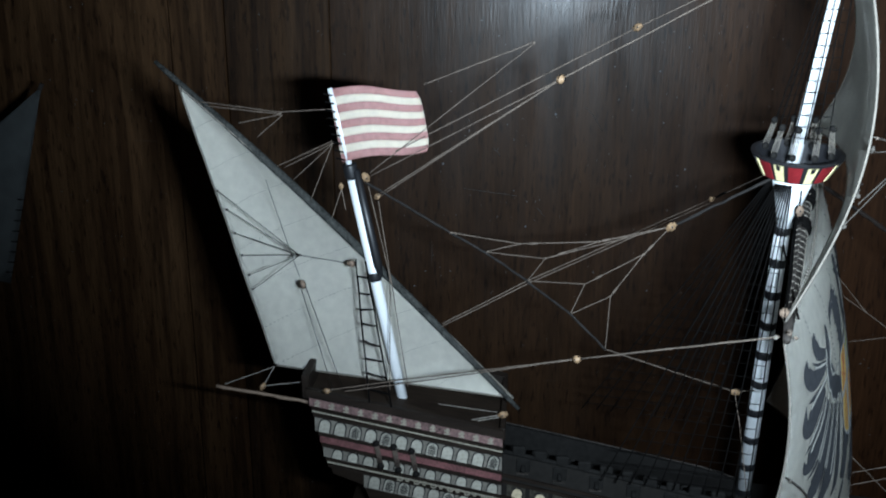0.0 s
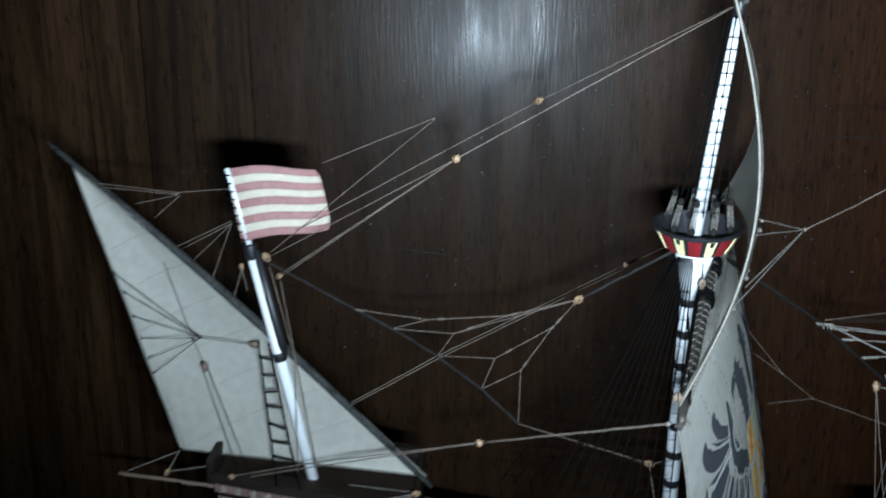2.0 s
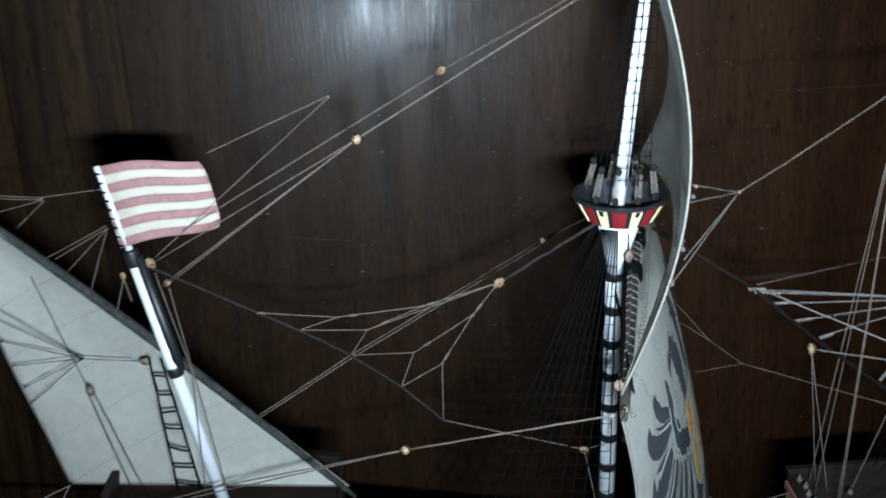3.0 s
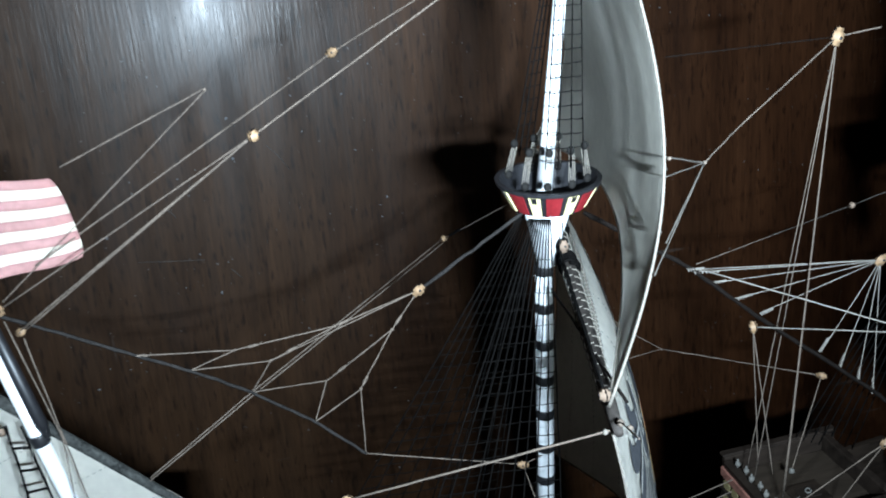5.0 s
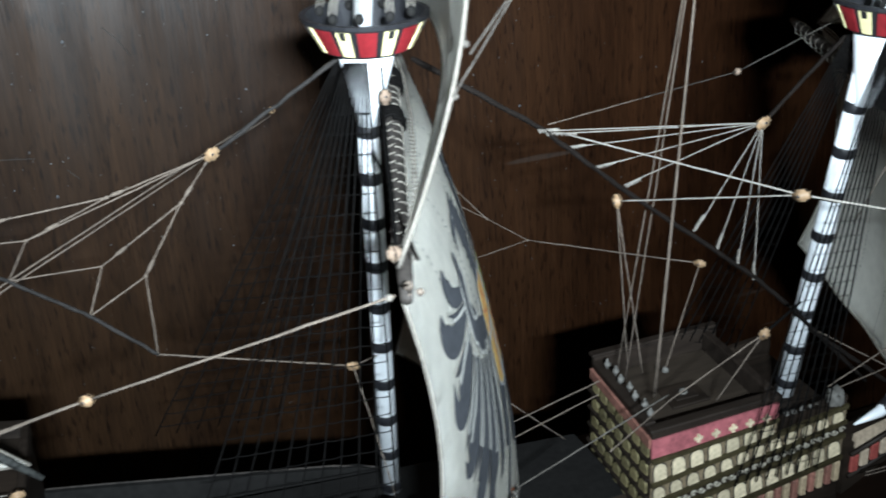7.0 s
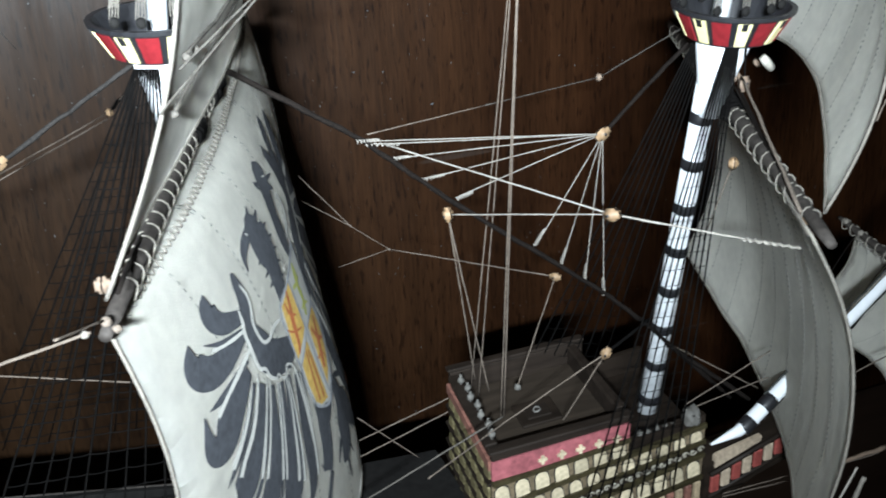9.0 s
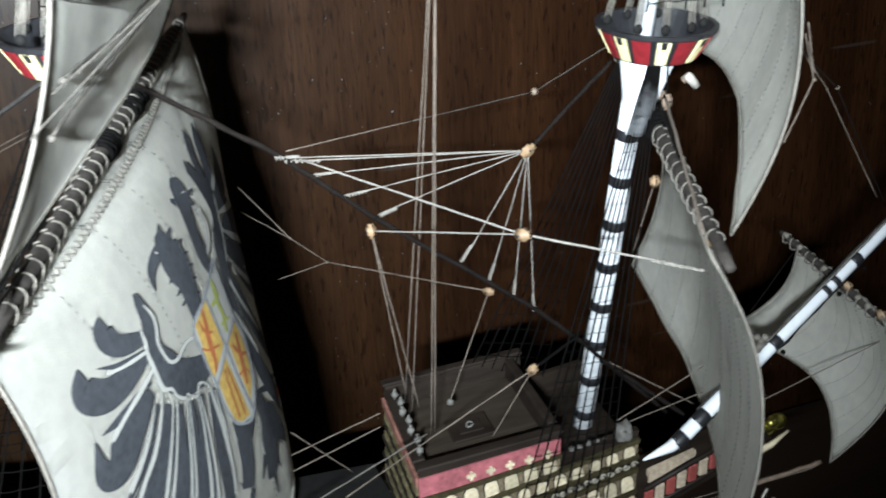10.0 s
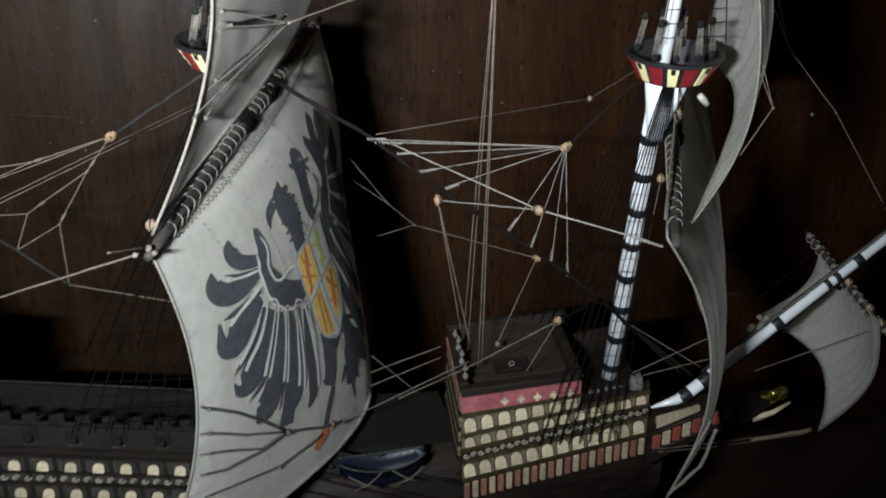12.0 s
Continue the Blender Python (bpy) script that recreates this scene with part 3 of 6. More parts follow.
head_lacing(main_course, main_course_f, 76)
head_lacing(fore_course, fore_course_f, 52)
MAIN_YARD_A, MAIN_YARD_B = V(0.0858, 0.2825, 0.1745), V(0.1575, 0.5180, 0.1940)
FORE_YARD_A, FORE_YARD_B = V(0.2385, 0.2720, 0.1660), V(0.3200, 0.4560, 0.1790)
yard("main_yard", MAIN_YARD_A, MAIN_YARD_B, 0.0023, lash_n=38, lash_r=0.0002)
yard("fore_yard", FORE_YARD_A, FORE_YARD_B, 0.0022, lash_n=26, lash_r=0.0002)
yard("lateen_yard", (-0.1605, 0.3985, 0.2447), (0.0012, 0.3890, 0.0880), 0.0018, bow=0.0042, material=GREY_SPAR, lash=GREY_SPAR, lash_n=30, lash_r=0.00026)
yard("sprit_yard", (0.3625, 0.3220, 0.0900), (0.3755, 0.4060, 0.1000), 0.0017, lash_n=14)
yard("main_topsail_yard", (0.1085, 0.3300, 0.3030), (0.1380, 0.4520, 0.3060), 0.0018)


def parrel(a, b, t0, t1, turns, coil, seed):
    """Black rope wound round a yard where it meets the mast."""
    bm = bmesh.new()
    a, b = V(a), V(b)
    d = (b - a).normalized()
    side = d.cross(V(0, 0, 1)).normalized()
    up = side.cross(d)
    pts = []
    n = turns * 10
    for k in range(n + 1):
        ang = 2 * math.pi * k / 10
        wob = coil * (1 + 0.35 * noise.noise(V(k * 0.37, seed, 0)))
        pts.append(on(a, b, t0 + (t1 - t0) * k / n) + wob * (math.cos(ang) * up + math.sin(ang) * side))
    sweep(bm, pts, 0.0007, 5)
    part("parrel", bm, BLACK_ROPE, ship, "black rope wound round the yard")


parrel(MAIN_YARD_A, MAIN_YARD_B, 0.39, 0.44, 5, 0.0032, 3)
parrel(MAIN_YARD_A, MAIN_YARD_B, 0.52, 0.60, 6, 0.0034, 8)
parrel(FORE_YARD_A, FORE_YARD_B, 0.42, 0.56, 8, 0.0034, 5)
for k in range(6):
    rope(on(MAIN_YARD_A, MAIN_YARD_B, 0.06 + 0.02 * k) + V(-0.0010, 0.0012, 0.0030), on(MAIN_YARD_A, MAIN_YARD_B, 0.34 + 0.03 * k) + V(-0.0030, 0.0004, 0.0052), r=0.0005, material=BLACK_ROPE)

# ---- flag ----
def flag_at(u, v):
    a, b, c, d = V(-0.0822, 0.3880, 0.2365), V(-0.0440, 0.3900, 0.2372), V(-0.0770, 0.3860, 0.2060), V(-0.0392, 0.3880, 0.2098)
    w = u * (1 - 0.045 * abs(2 * v - 1) ** 5)
    p = a.lerp(b, w).lerp(c.lerp(d, w), v)
    return p + V(0, -0.0022 * math.sin(5.5 * u + 0.3), 0.0012 * math.sin(6.0 * u - 0.4) - 0.0006 - 0.0012 * u ** 4 * (1 - 2 * v))


flag_n = 9
flag = None
for s in range(flag_n):
    bm = bmesh.new()
    rowsv = [[bm.verts.new(flag_at(i / 20, (s + j / 3) / flag_n)) for i in range(21)] for j in range(4)]
    for j in range(3):
        for i in range(20):
            bm.faces.new((rowsv[j][i], rowsv[j][i + 1], rowsv[j + 1][i + 1], rowsv[j + 1][i]))
    bmesh.ops.solidify(bm, geom=list(bm.faces), thickness=0.0005)
    if flag is None:
        flag = part("flag", bm, FLAG_PINK, ship, "rigid waving flag with faded red and cream stripes")
    else:
        part("stripe", bm, FLAG_CREAM if s % 2 else FLAG_PINK, flag)
for i in range(9):
    t = (i + 0.5) / 9
    p = flag_at(0, t)
    rope(p + V(-0.0022, -0.001, 0.0002), p + V(0.0018, -0.0018, -0.0004), r=0.0005, material=BLACK_ROPE, name="flag_tie")


# ---- hull ----
def prism(bm, outline, y0, y1):
    """A solid with a side outline of (x, z) points, from y0 to y1."""
    a = [bm.verts.new((x, y0, z)) for x, z in outline]
    b = [bm.verts.new((x, y1, z)) for x, z in outline]
    n = len(outline)
    for k in range(n):
        bm.faces.new((a[k], a[(k + 1) % n], b[(k + 1) % n], b[k]))
    bm.faces.new(a[::-1])
    bm.faces.new(b)


def hull_half(x):
    t = (x + 0.080) / 0.36
    return 0.026 + 0.006 * math.sin(math.pi * min(1, max(0, t))) if t < 0.75 else max(0.0015, 0.028 * (1 - ((t - 0.75) / 0.32) ** 2))


def center_y(x):
    return 0.402 - 0.085 * max(0.0, x - 0.02)


bm = bmesh.new()
prev = None
for i in range(41):
    x = -0.080 + 0.375 * i / 40
    half, cy = hull_half(x), center_y(x)
    top = 0.030
    keel = -0.085 + (0.06 if x < -0.05 else 0) + max(0.0, x - 0.22) * 0.9
    ring = []
    for k in range(11):
        a = math.pi * k / 10
        ring.append(bm.verts.new((x, cy - half * math.copysign(abs(math.cos(a)) ** 0.45, math.cos(a)), top - (top - keel) * math.sin(a) ** 1.3)))
    if prev:
        for k in range(10):
            bm.faces.new((prev[k], prev[k + 1], ring[k + 1], ring[k]))
        bm.faces.new((prev[0], ring[0], ring[-1], prev[-1]))
    else:
        bm.faces.new(ring)
    prev = ring
bm.faces.new(prev[::-1])
hull = part("hull", bm, HULL, ship, "dark walnut planked hull")

# the cradle that carries the hull on the shelf
bm = bmesh.new()
for x in (0.0, 0.19):
    box(bm, (x - 0.006, center_y(x) - 0.04, -0.220), (x + 0.006, center_y(x) + 0.04, -0.060), 0.002)
part("cradle", bm, HULL, ship, "dark wooden display cradle")


def arch_mesh(name, w, h, depth, material):
    """A round-headed panel that faces -y, its foot at the origin."""
    bm = bmesh.new()
    prof = [(-w / 2, 0), (w / 2, 0)] + [(w / 2 * math.cos(math.pi * k / 6), h - w / 2 + w / 2 * math.sin(math.pi * k / 6)) for k in range(7)]
    a = [bm.verts.new((x, -depth, z)) for x, z in prof]
    b = [bm.verts.new((x, 0.0006, z)) for x, z in prof]
    n = len(prof)
    for k in range(n):
        bm.faces.new((a[k], b[k], b[(k + 1) % n], a[(k + 1) % n]))
    bm.faces.new(a)
    me = bpy.data.meshes.new(name)
    bm.normal_update()
    bm.to_mesh(me)
    bm.free()
    me.materials.append(material)
    return me


def piece(name, me, m, parent):
    o = new(name, me)
    o.matrix_basis = m
    o.parent = parent
    return o


PALE_BLOCK = mat("grey_white_boxwood", (0.40, 0.37, 0.32), rough=0.6, vary=0.2, scale=500)
ARCH_L = arch_mesh("arch_panel", 0.0048, 0.0065, 0.0007, OFF_WHITE)
ARCH_L_FRAME = arch_mesh("arch_frame", 0.0059, 0.0073, 0.0004, BLACK)
ARCH_S = arch_mesh("arch_panel", 0.0044, 0.0046, 0.0007, OFF_WHITE)
ARCH_S_FRAME = arch_mesh("arch_frame", 0.0054, 0.0053, 0.0004, BLACK)
ARCH_DULL = arch_mesh("arch_panel", 0.0044, 0.0046, 0.0007, OLIVE)
WARM = {"ARCH_L": arch_mesh("arch_panel", 0.0050, 0.0068, 0.0007, CREAM), "ARCH_S": arch_mesh("arch_panel", 0.0045, 0.0047, 0.0007, CREAM)}
LATT = arch_mesh("lattice_window", 0.0048, 0.0065, 0.0007, OFF_WHITE)


def lattice_bars():
    bm = bmesh.new()
    for k in range(-3, 4):
        for s in (-1, 1):
            pts = []
            for q in range(9):
                z = 0.0004 + q * 0.0007
                x = k * 0.0014 + s * (z - 0.003)
                if abs(x) < 0.0021 and (z < 0.0041 or math.hypot(x, z - 0.0041) < 0.0021):
                    pts.append((x, -0.0008, z))
            if len(pts) > 1:
                sweep(bm, [pts[0], pts[-1]], 0.00030, 3)
    me = bpy.data.meshes.new("lattice_bar")
    bm.to_mesh(me)
    bm.free()
    me.materials.append(BLACK)
    return me


LATT_BARS = lattice_bars()


def strip(parent, name, a, b, height, y, proud, material, label=""):
    """A moulding along the side from a to b, given as (x, z) of its upper edge."""
    bm = bmesh.new()
    prism(bm, [a, b, (b[0], b[1] - height), (a[0], a[1] - height)], y - proud, y + 0.0008)
    return part(name, bm, material, parent, label, smooth=False)


def arches(parent, x0, x1, z_at, y_at, count, big, lattice=(), facing=0.0, slope=0.0, warm=False):
    for i in range(count):
        x = x0 + (x1 - x0) * (i + 0.5) / count
        m = pose(x, y_at(x), z_at(x), 0, slope, facing)
        piece("arch_frame", ARCH_L_FRAME if big else ARCH_S_FRAME, m, parent)
        if big and i in lattice:
            piece("lattice_window", LATT, m, parent)
            piece("lattice_bar", LATT_BARS, m, parent)
        else:
            piece("arch_panel", (WARM["ARCH_L" if big else "ARCH_S"] if warm else ARCH_L if big else ARCH_S), m, parent)


def scroll_row(parent, x0, x1, z_at, y_at, count):
    """A row of painted curls."""
    for i in range(count):
        x = x0 + (x1 - x0) * (i + 0.5) / count
        bm = bmesh.new()
        y = y_at(x) - 0.0007
        s = 1 if i % 2 else -1
        sweep(bm, [(x + 0.0016 * (1 - k / 9) * math.cos(k * 0.8) , y, z_at(x) + s * 0.0013 * (1 - k / 12) * math.sin(k * 0.8)) for k in range(9)], 0.00042, 4)
        part("scroll", bm, LINE_PAINT, parent)


LANYARD = mat("brown_lanyard_thread", (0.10, 0.075, 0.06), rough=0.85, vary=0.3, scale=900)
# sterncastle
SY = 0.375
bm = bmesh.new()
prism(bm, [(-0.0945, 0.0985), (-0.0055, 0.0812), (-0.0055, 0.0150), (-0.058, 0.0150), (-0.0700, 0.0520), (-0.0845, 0.0575)], SY, 0.432)
stern = part("sterncastle", bm, HULL, ship, "dark sterncastle with painted arches and pink bands", smooth=False)


def stern_top(x):
    return 0.0990 - 0.194 * (x + 0.0945)


def srow(d, inset=0.0):
    """The two ends of a strip d metres below the rail."""
    xa = -0.0945 + 0.23 * d
    return (xa, stern_top(xa) - d), (-0.0056, stern_top(-0.0056) - d)


for name, d, h, proud, material in (("rail", -0.0030, 0.0040, 0.0018, RAIL), ("pink_band", 0.0018, 0.0040, 0.0004, WORN_BAND), ("moulding", 0.0064, 0.0011, 0.0012, RAIL), ("white_line", 0.0077, 0.0008, 0.0008, LINE_PAINT), ("moulding", 0.0090, 0.0016, 0.0014, RAIL),
                                    ("moulding", 0.0184, 0.0014, 0.0014, RAIL), ("pink_band", 0.0202, 0.0036, 0.0004, STERN_PINK), ("moulding", 0.0240, 0.0014, 0.0014, RAIL), ("moulding", 0.0312, 0.0012, 0.0014, RAIL), ("white_line", 0.0328, 0.0010, 0.0008, LINE_PAINT), ("moulding", 0.0344, 0.0012, 0.0014, RAIL)):
    a, b = srow(d)
    strip(stern, name, a, b, h, SY, proud, material)
SLOPE = math.degrees(math.atan(0.194))
bm = bmesh.new()
for d, h in ((0.0108, 0.0076), (0.0256, 0.0056), (0.0358, 0.0074)):
    a, e = srow(d)
    if d > 0.03:
        a = (-0.0700, stern_top(-0.0700) - d)
    strip(stern, "arcade", a, e, h, SY, 0.0002, STERN_FIELD)
arches(stern, -0.0915, -0.0066, lambda x: stern_top(x) - 0.0182, lambda x: SY, 12, True, (2, 4, 7, 11), 0, SLOPE)
arches(stern, -0.0860, -0.0066, lambda x: stern_top(x) - 0.0308, lambda x: SY, 11, False, (), 0, SLOPE)
arches(stern, -0.0690, -0.0066, lambda x: stern_top(x) - 0.0425, lambda x: SY, 9, True, (1, 2, 5), 0, SLOPE)
scroll_row(stern, -0.055, -0.008, lambda x: stern_top(x) - 0.0336, lambda x: SY - 0.0006, 12)
for i in range(13):
    x = -0.090 + i * 0.0066
    bm = bmesh.new()
    for k in range(4):
        box(bm, (x - 0.0016 + 0.0010 * (k % 2) , SY - 0.0010, stern_top(x) - 0.0052 + 0.0008 * k), (x + 0.0010 - 0.0006 * (k % 2), SY - 0.0002, stern_top(x) - 0.0046 + 0.0008 * k))
    part("rosette", bm, LINE_PAINT, stern, smooth=False)
bm = bmesh.new()
prism(bm, [(-0.0960, 0.1030), (-0.0055, 0.0850), (-0.0055, 0.0800), (-0.0960, 0.0980)], 0.4270, 0.4320)
box(bm, (-0.0975, SY, 0.0960), (-0.0940, 0.432, 0.1080), 0.0006)
box(bm, (-0.0070, SY, 0.0790), (-0.0045, 0.432, 0.0850), 0.0004)
part("rail", bm, RAIL, stern, smooth=False)
# deadeyes and chains of the mizzen shrouds
for i in range(3):
    x = -0.0625 + i * 0.0082
    z = stern_top(x) - 0.0170
    bm = bmesh.new()
    for k in (-0.0008, 0.0, 0.0008):
        sweep(bm, [(x + k - 0.0006, SY - 0.0032, z), (x + k + 0.0010, SY - 0.0032, z - 0.0095)], 0.0004, 4)
    part("lanyard", bm, LANYARD, stern)
    bm = bmesh.new()
    for c in ((x - 0.0008, SY - 0.0032, z + 0.0008), (x + 0.0012, SY - 0.0034, z - 0.0110)):
        bmesh.ops.create_uvsphere(bm, u_segments=10, v_segments=6, radius=0.0017, matrix=Matrix.Translation(c) @ Matrix.Diagonal((1, 0.6, 1, 1)))
    part("deadeye", bm, MATT_BLACK, stern)

# waist
def waist_top(x):
    return 0.0732 - 0.162 * x - 0.26 * max(0.0, x - 0.105)


def side_y(x):
    return 0.372 - 0.080 * max(0.0, x - 0.0)


bm = bmesh.new()
prev = None
for i in range(21):
    x = -0.0055 + 0.199 * i / 20
    y = side_y(x)
    ring = [bm.verts.new(p) for p in ((x, y, waist_top(x)), (x, y, 0.015), (x, y + 0.0025, 0.015), (x, y + 0.0025, waist_top(x)))]
    if prev:
        for k in range(4):
            bm.faces.new((prev[k], prev[(k + 1) % 4], ring[(k + 1) % 4], ring[k]))
    else:
        bm.faces.new(ring)
    prev = ring
bm.faces.new(prev[::-1])
waist = part("waist_bulwark", bm, GREY_PANEL, ship, "slate grey waist bulwark with dark ports", smooth=False)
bm = bmesh.new()
prev = None
for i in range(21):
    x = -0.0055 + 0.199 * i / 20
    y = side_y(x) + 0.058
    ring = [bm.verts.new(p) for p in ((x, y, waist_top(x) - 0.018), (x, y, 0.015), (x, y + 0.0025, 0.015), (x, y + 0.0025, waist_top(x) - 0.018))]
    if prev:
        for k in range(4):
            bm.faces.new((prev[k], prev[(k + 1) % 4], ring[(k + 1) % 4], ring[k]))
    else:
        bm.faces.new(ring)
    prev = ring
bm.faces.new(prev[::-1])
# the far bulwark's shade is put into its black colour
part("waist_bulwark", bm, MATT_BLACK, ship, "far bulwark of the waist, blackened to look shaded", smooth=False)
bm = bmesh.new()
prism(bm, [(-0.0055, 0.048), (0.194, 0.030), (0.194, 0.014), (-0.0055, 0.014)], 0.3745, 0.417)
# deck wood coloured black to stand for shade between the bulwarks
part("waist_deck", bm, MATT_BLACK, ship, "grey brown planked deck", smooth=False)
bm = bmesh.new()
sweep(bm, [(x, side_y(x) + 0.0595, waist_top(x) - 0.0174) for x in [-0.005 + 0.0199 * k for k in range(11)]], 0.0004, 5)
part("rail", bm, SPAR, waist, "thin brown rail on the far bulwark")
bm = bmesh.new()
sweep(bm, [(x, side_y(x) + 0.001, waist_top(x) + 0.0008) for x in [-0.005 + 0.0199 * k for k in range(11)]], 0.0011, 6)
part("rail", bm, MATT_BLACK, waist)
for i in range(10):
    x = 0.004 + i * 0.0165
    y = side_y(x)
    bm = bmesh.new()
    box(bm, (x - 0.0032, y - 0.0006, waist_top(x) - 0.0070), (x + 0.0032, y + 0.0006, waist_top(x) - 0.0005), 0.0004)
    part("port", bm, MATT_BLACK, waist, smooth=False)
    bm = bmesh.new()
    box(bm, (x - 0.0030, y - 0.0011, waist_top(x) - 0.0080), (x + 0.0024, y + 0.0002, waist_top(x) - 0.0075))
    part("sill", bm, SPAR, waist, "thin brown sill under the port", smooth=False)
    bm = bmesh.new()
    sweep(bm, [(x, y - 0.0045, waist_top(x) - 0.0042), (x, y - 0.0010, waist_top(x) - 0.0040), (x, y + 0.004, waist_top(x) - 0.0038)], [0.0010, 0.0011, 0.0014], 8)
    part("gun", bm, MATT_BLACK, waist)
    bm = bmesh.new()
    sweep(bm, [(x + 0.0045, y + 0.001, waist_top(x)), (x + 0.0045, y, waist_top(x) + 0.0034), (x + 0.0065, y - 0.001, waist_top(x) + 0.0042)], [0.0007, 0.0006, 0.0004], 6)
    part("swivel", bm, MATT_BLACK, waist)
for d, h, material, name in ((0.0100, 0.0014, RAIL, "moulding"), (0.0133, 0.0014, RAIL, "moulding"), (0.0213, 0.0012, RAIL, "moulding"), (0.0268, 0.0014, RAIL, "moulding")):
    bm = bmesh.new()
    for i in range(10):
        xa, xb = -0.0055 + 0.0199 * i, -0.0055 + 0.0199 * (i + 1)
        ya, yb = side_y(xa), side_y(xb)
        za, zb = waist_top(xa) - d, waist_top(xb) - d
        vs = [bm.verts.new(p) for p in ((xa, ya - 0.0012, za), (xb, yb - 0.0012, zb), (xb, yb - 0.0012, zb - h), (xa, ya - 0.0012, za - h), (xa, ya + 0.0004, za), (xb, yb + 0.0004, zb), (xb, yb + 0.0004, zb - h), (xa, ya + 0.0004, za - h))]
        for q in ((0, 1, 2, 3), (0, 4, 5, 1), (3, 2, 6, 7), (0, 3, 7, 4), (1, 5, 6, 2)):
            bm.faces.new([vs[k] for k in q])
    part(name, bm, material, waist, smooth=False)
for d, h in ((0.0150, 0.0062), (0.0225, 0.0040), (0.0285, 0.0062)):
    for i in range(11):
        xa, xb = -0.004 + 0.0105 * i + 0.0008, -0.004 + 0.0105 * (i + 1) - 0.0012
        bm = bmesh.new()
        za, zb = waist_top(xa) - d, waist_top(xb) - d
        ya, yb = side_y(xa), side_y(xb)
        vs = [bm.verts.new(p) for p in ((xa, ya - 0.0005, za), (xb, yb - 0.0005, zb), (xb, yb - 0.0005, zb - h), (xa, ya - 0.0005, za - h), (xa, ya + 0.0004, za), (xb, yb + 0.0004, zb), (xb, yb + 0.0004, zb - h), (xa, ya + 0.0004, za - h))]
        for q in ((0, 1, 2, 3), (0, 4, 5, 1), (3, 2, 6, 7), (0, 3, 7, 4), (1, 5, 6, 2)):
            bm.faces.new([vs[k] for k in q])
        part("panel", bm, WAIST_TAUPE, waist, smooth=False)
arches(waist, -0.004, 0.1115, lambda x: waist_top(x) - 0.0210, lambda x: side_y(x) - 0.0005, 11, False, (), -4.6, 9.2, True)
scroll_row(waist, -0.004, 0.1115, lambda x: waist_top(x) - 0.0246, lambda x: side_y(x) - 0.0006, 26)
arches(waist, -0.004, 0.1115, lambda x: waist_top(x) - 0.0345, lambda x: side_y(x) - 0.0005, 11, False, (), -4.6, 9.2, True)

# low merlons along the waist rail, blackened to look shaded
for i in range(11):
    x = 0.002 + 0.0098 * i
    bm = bmesh.new()
    box(bm, (x - 0.0029, side_y(x) - 0.0004, waist_top(x) + 0.0010), (x + 0.0029, side_y(x) + 0.0022, waist_top(x) + 0.0052), 0.0005)
    part("merlon", bm, MATT_BLACK, waist, smooth=False)

# the ship's boat lashed against the side
bm = bmesh.new()
bl = []
for i in range(13):
    t = i / 12
    w = 0.0062 * math.sin(math.pi * (0.06 + 0.88 * t)) ** 0.6
    x = 0.139 + 0.036 * t
    z = 0.0405 + 0.003 * (2 * t - 1) ** 2
    y = 0.3535
    bl.append([bm.verts.new((x, y + w * math.cos(a), z - 0.0105 * abs(math.sin(a)) ** 0.8 * (0.55 + 0.45 * math.sin(math.pi * t)))) for a in [math.pi + math.pi * k / 8 for k in range(9)]])
for a, b in zip(bl, bl[1:]):
    for k in range(8):
        bm.faces.new((a[k], a[k + 1], b[k + 1], b[k]))
bmesh.ops.solidify(bm, geom=list(bm.faces), thickness=0.0008)
boat = part("boat", bm, NAVY, ship, "small dark navy boat lashed in the waist")
for x0, x1 in ((0.142, 0.156), (0.156, 0.143), (0.160, 0.173), (0.173, 0.161)):
    bm = bmesh.new()
    sweep(bm, [(x0, 0.3460, 0.0415), ((x0 + x1) / 2, 0.3445, 0.0370), (x1, 0.3475, 0.0325)], 0.00028, 4)
    part("lashing", bm, ROPE, boat)
for side in (-1, 1):
    bm = bmesh.new()
    sweep(bm, [(0.139 + 0.036 * i / 12, 0.3535 + side * 0.0063 * math.sin(math.pi * (0.06 + 0.88 * i / 12)) ** 0.6, 0.0409 + 0.003 * (2 * i / 12 - 1) ** 2) for i in range(13)], 0.0005, 5)
    part("gunwale", bm, GREY_SPAR, boat)

# forecastle
FY = 0.3575
bm = bmesh.new()
prism(bm, [(0.1925, 0.0600), (0.2440, 0.0600), (0.2440, 0.0490), (0.2765, 0.0500), (0.2790, 0.0150), (0.1905, 0.0080)], FY, 0.4100)
fore = part("forecastle", bm, HULL, ship, "dark forecastle with painted arches and a pink band", smooth=False)
for y in (FY, 0.4075):
    bm = bmesh.new()
    prism(bm, [(0.2441, 0.0568), (0.2765, 0.0592), (0.2766, 0.0490), (0.2441, 0.0480)], y, y + 0.0025)
    part("bulwark", bm, HULL, fore, smooth=False)
bm = bmesh.new()
box(bm, (0.1945, FY + 0.003, 0.0598), (0.2425, 0.4075, 0.0610))
part("deck", bm, DECK, fore, "grey brown planked deck", smooth=False)
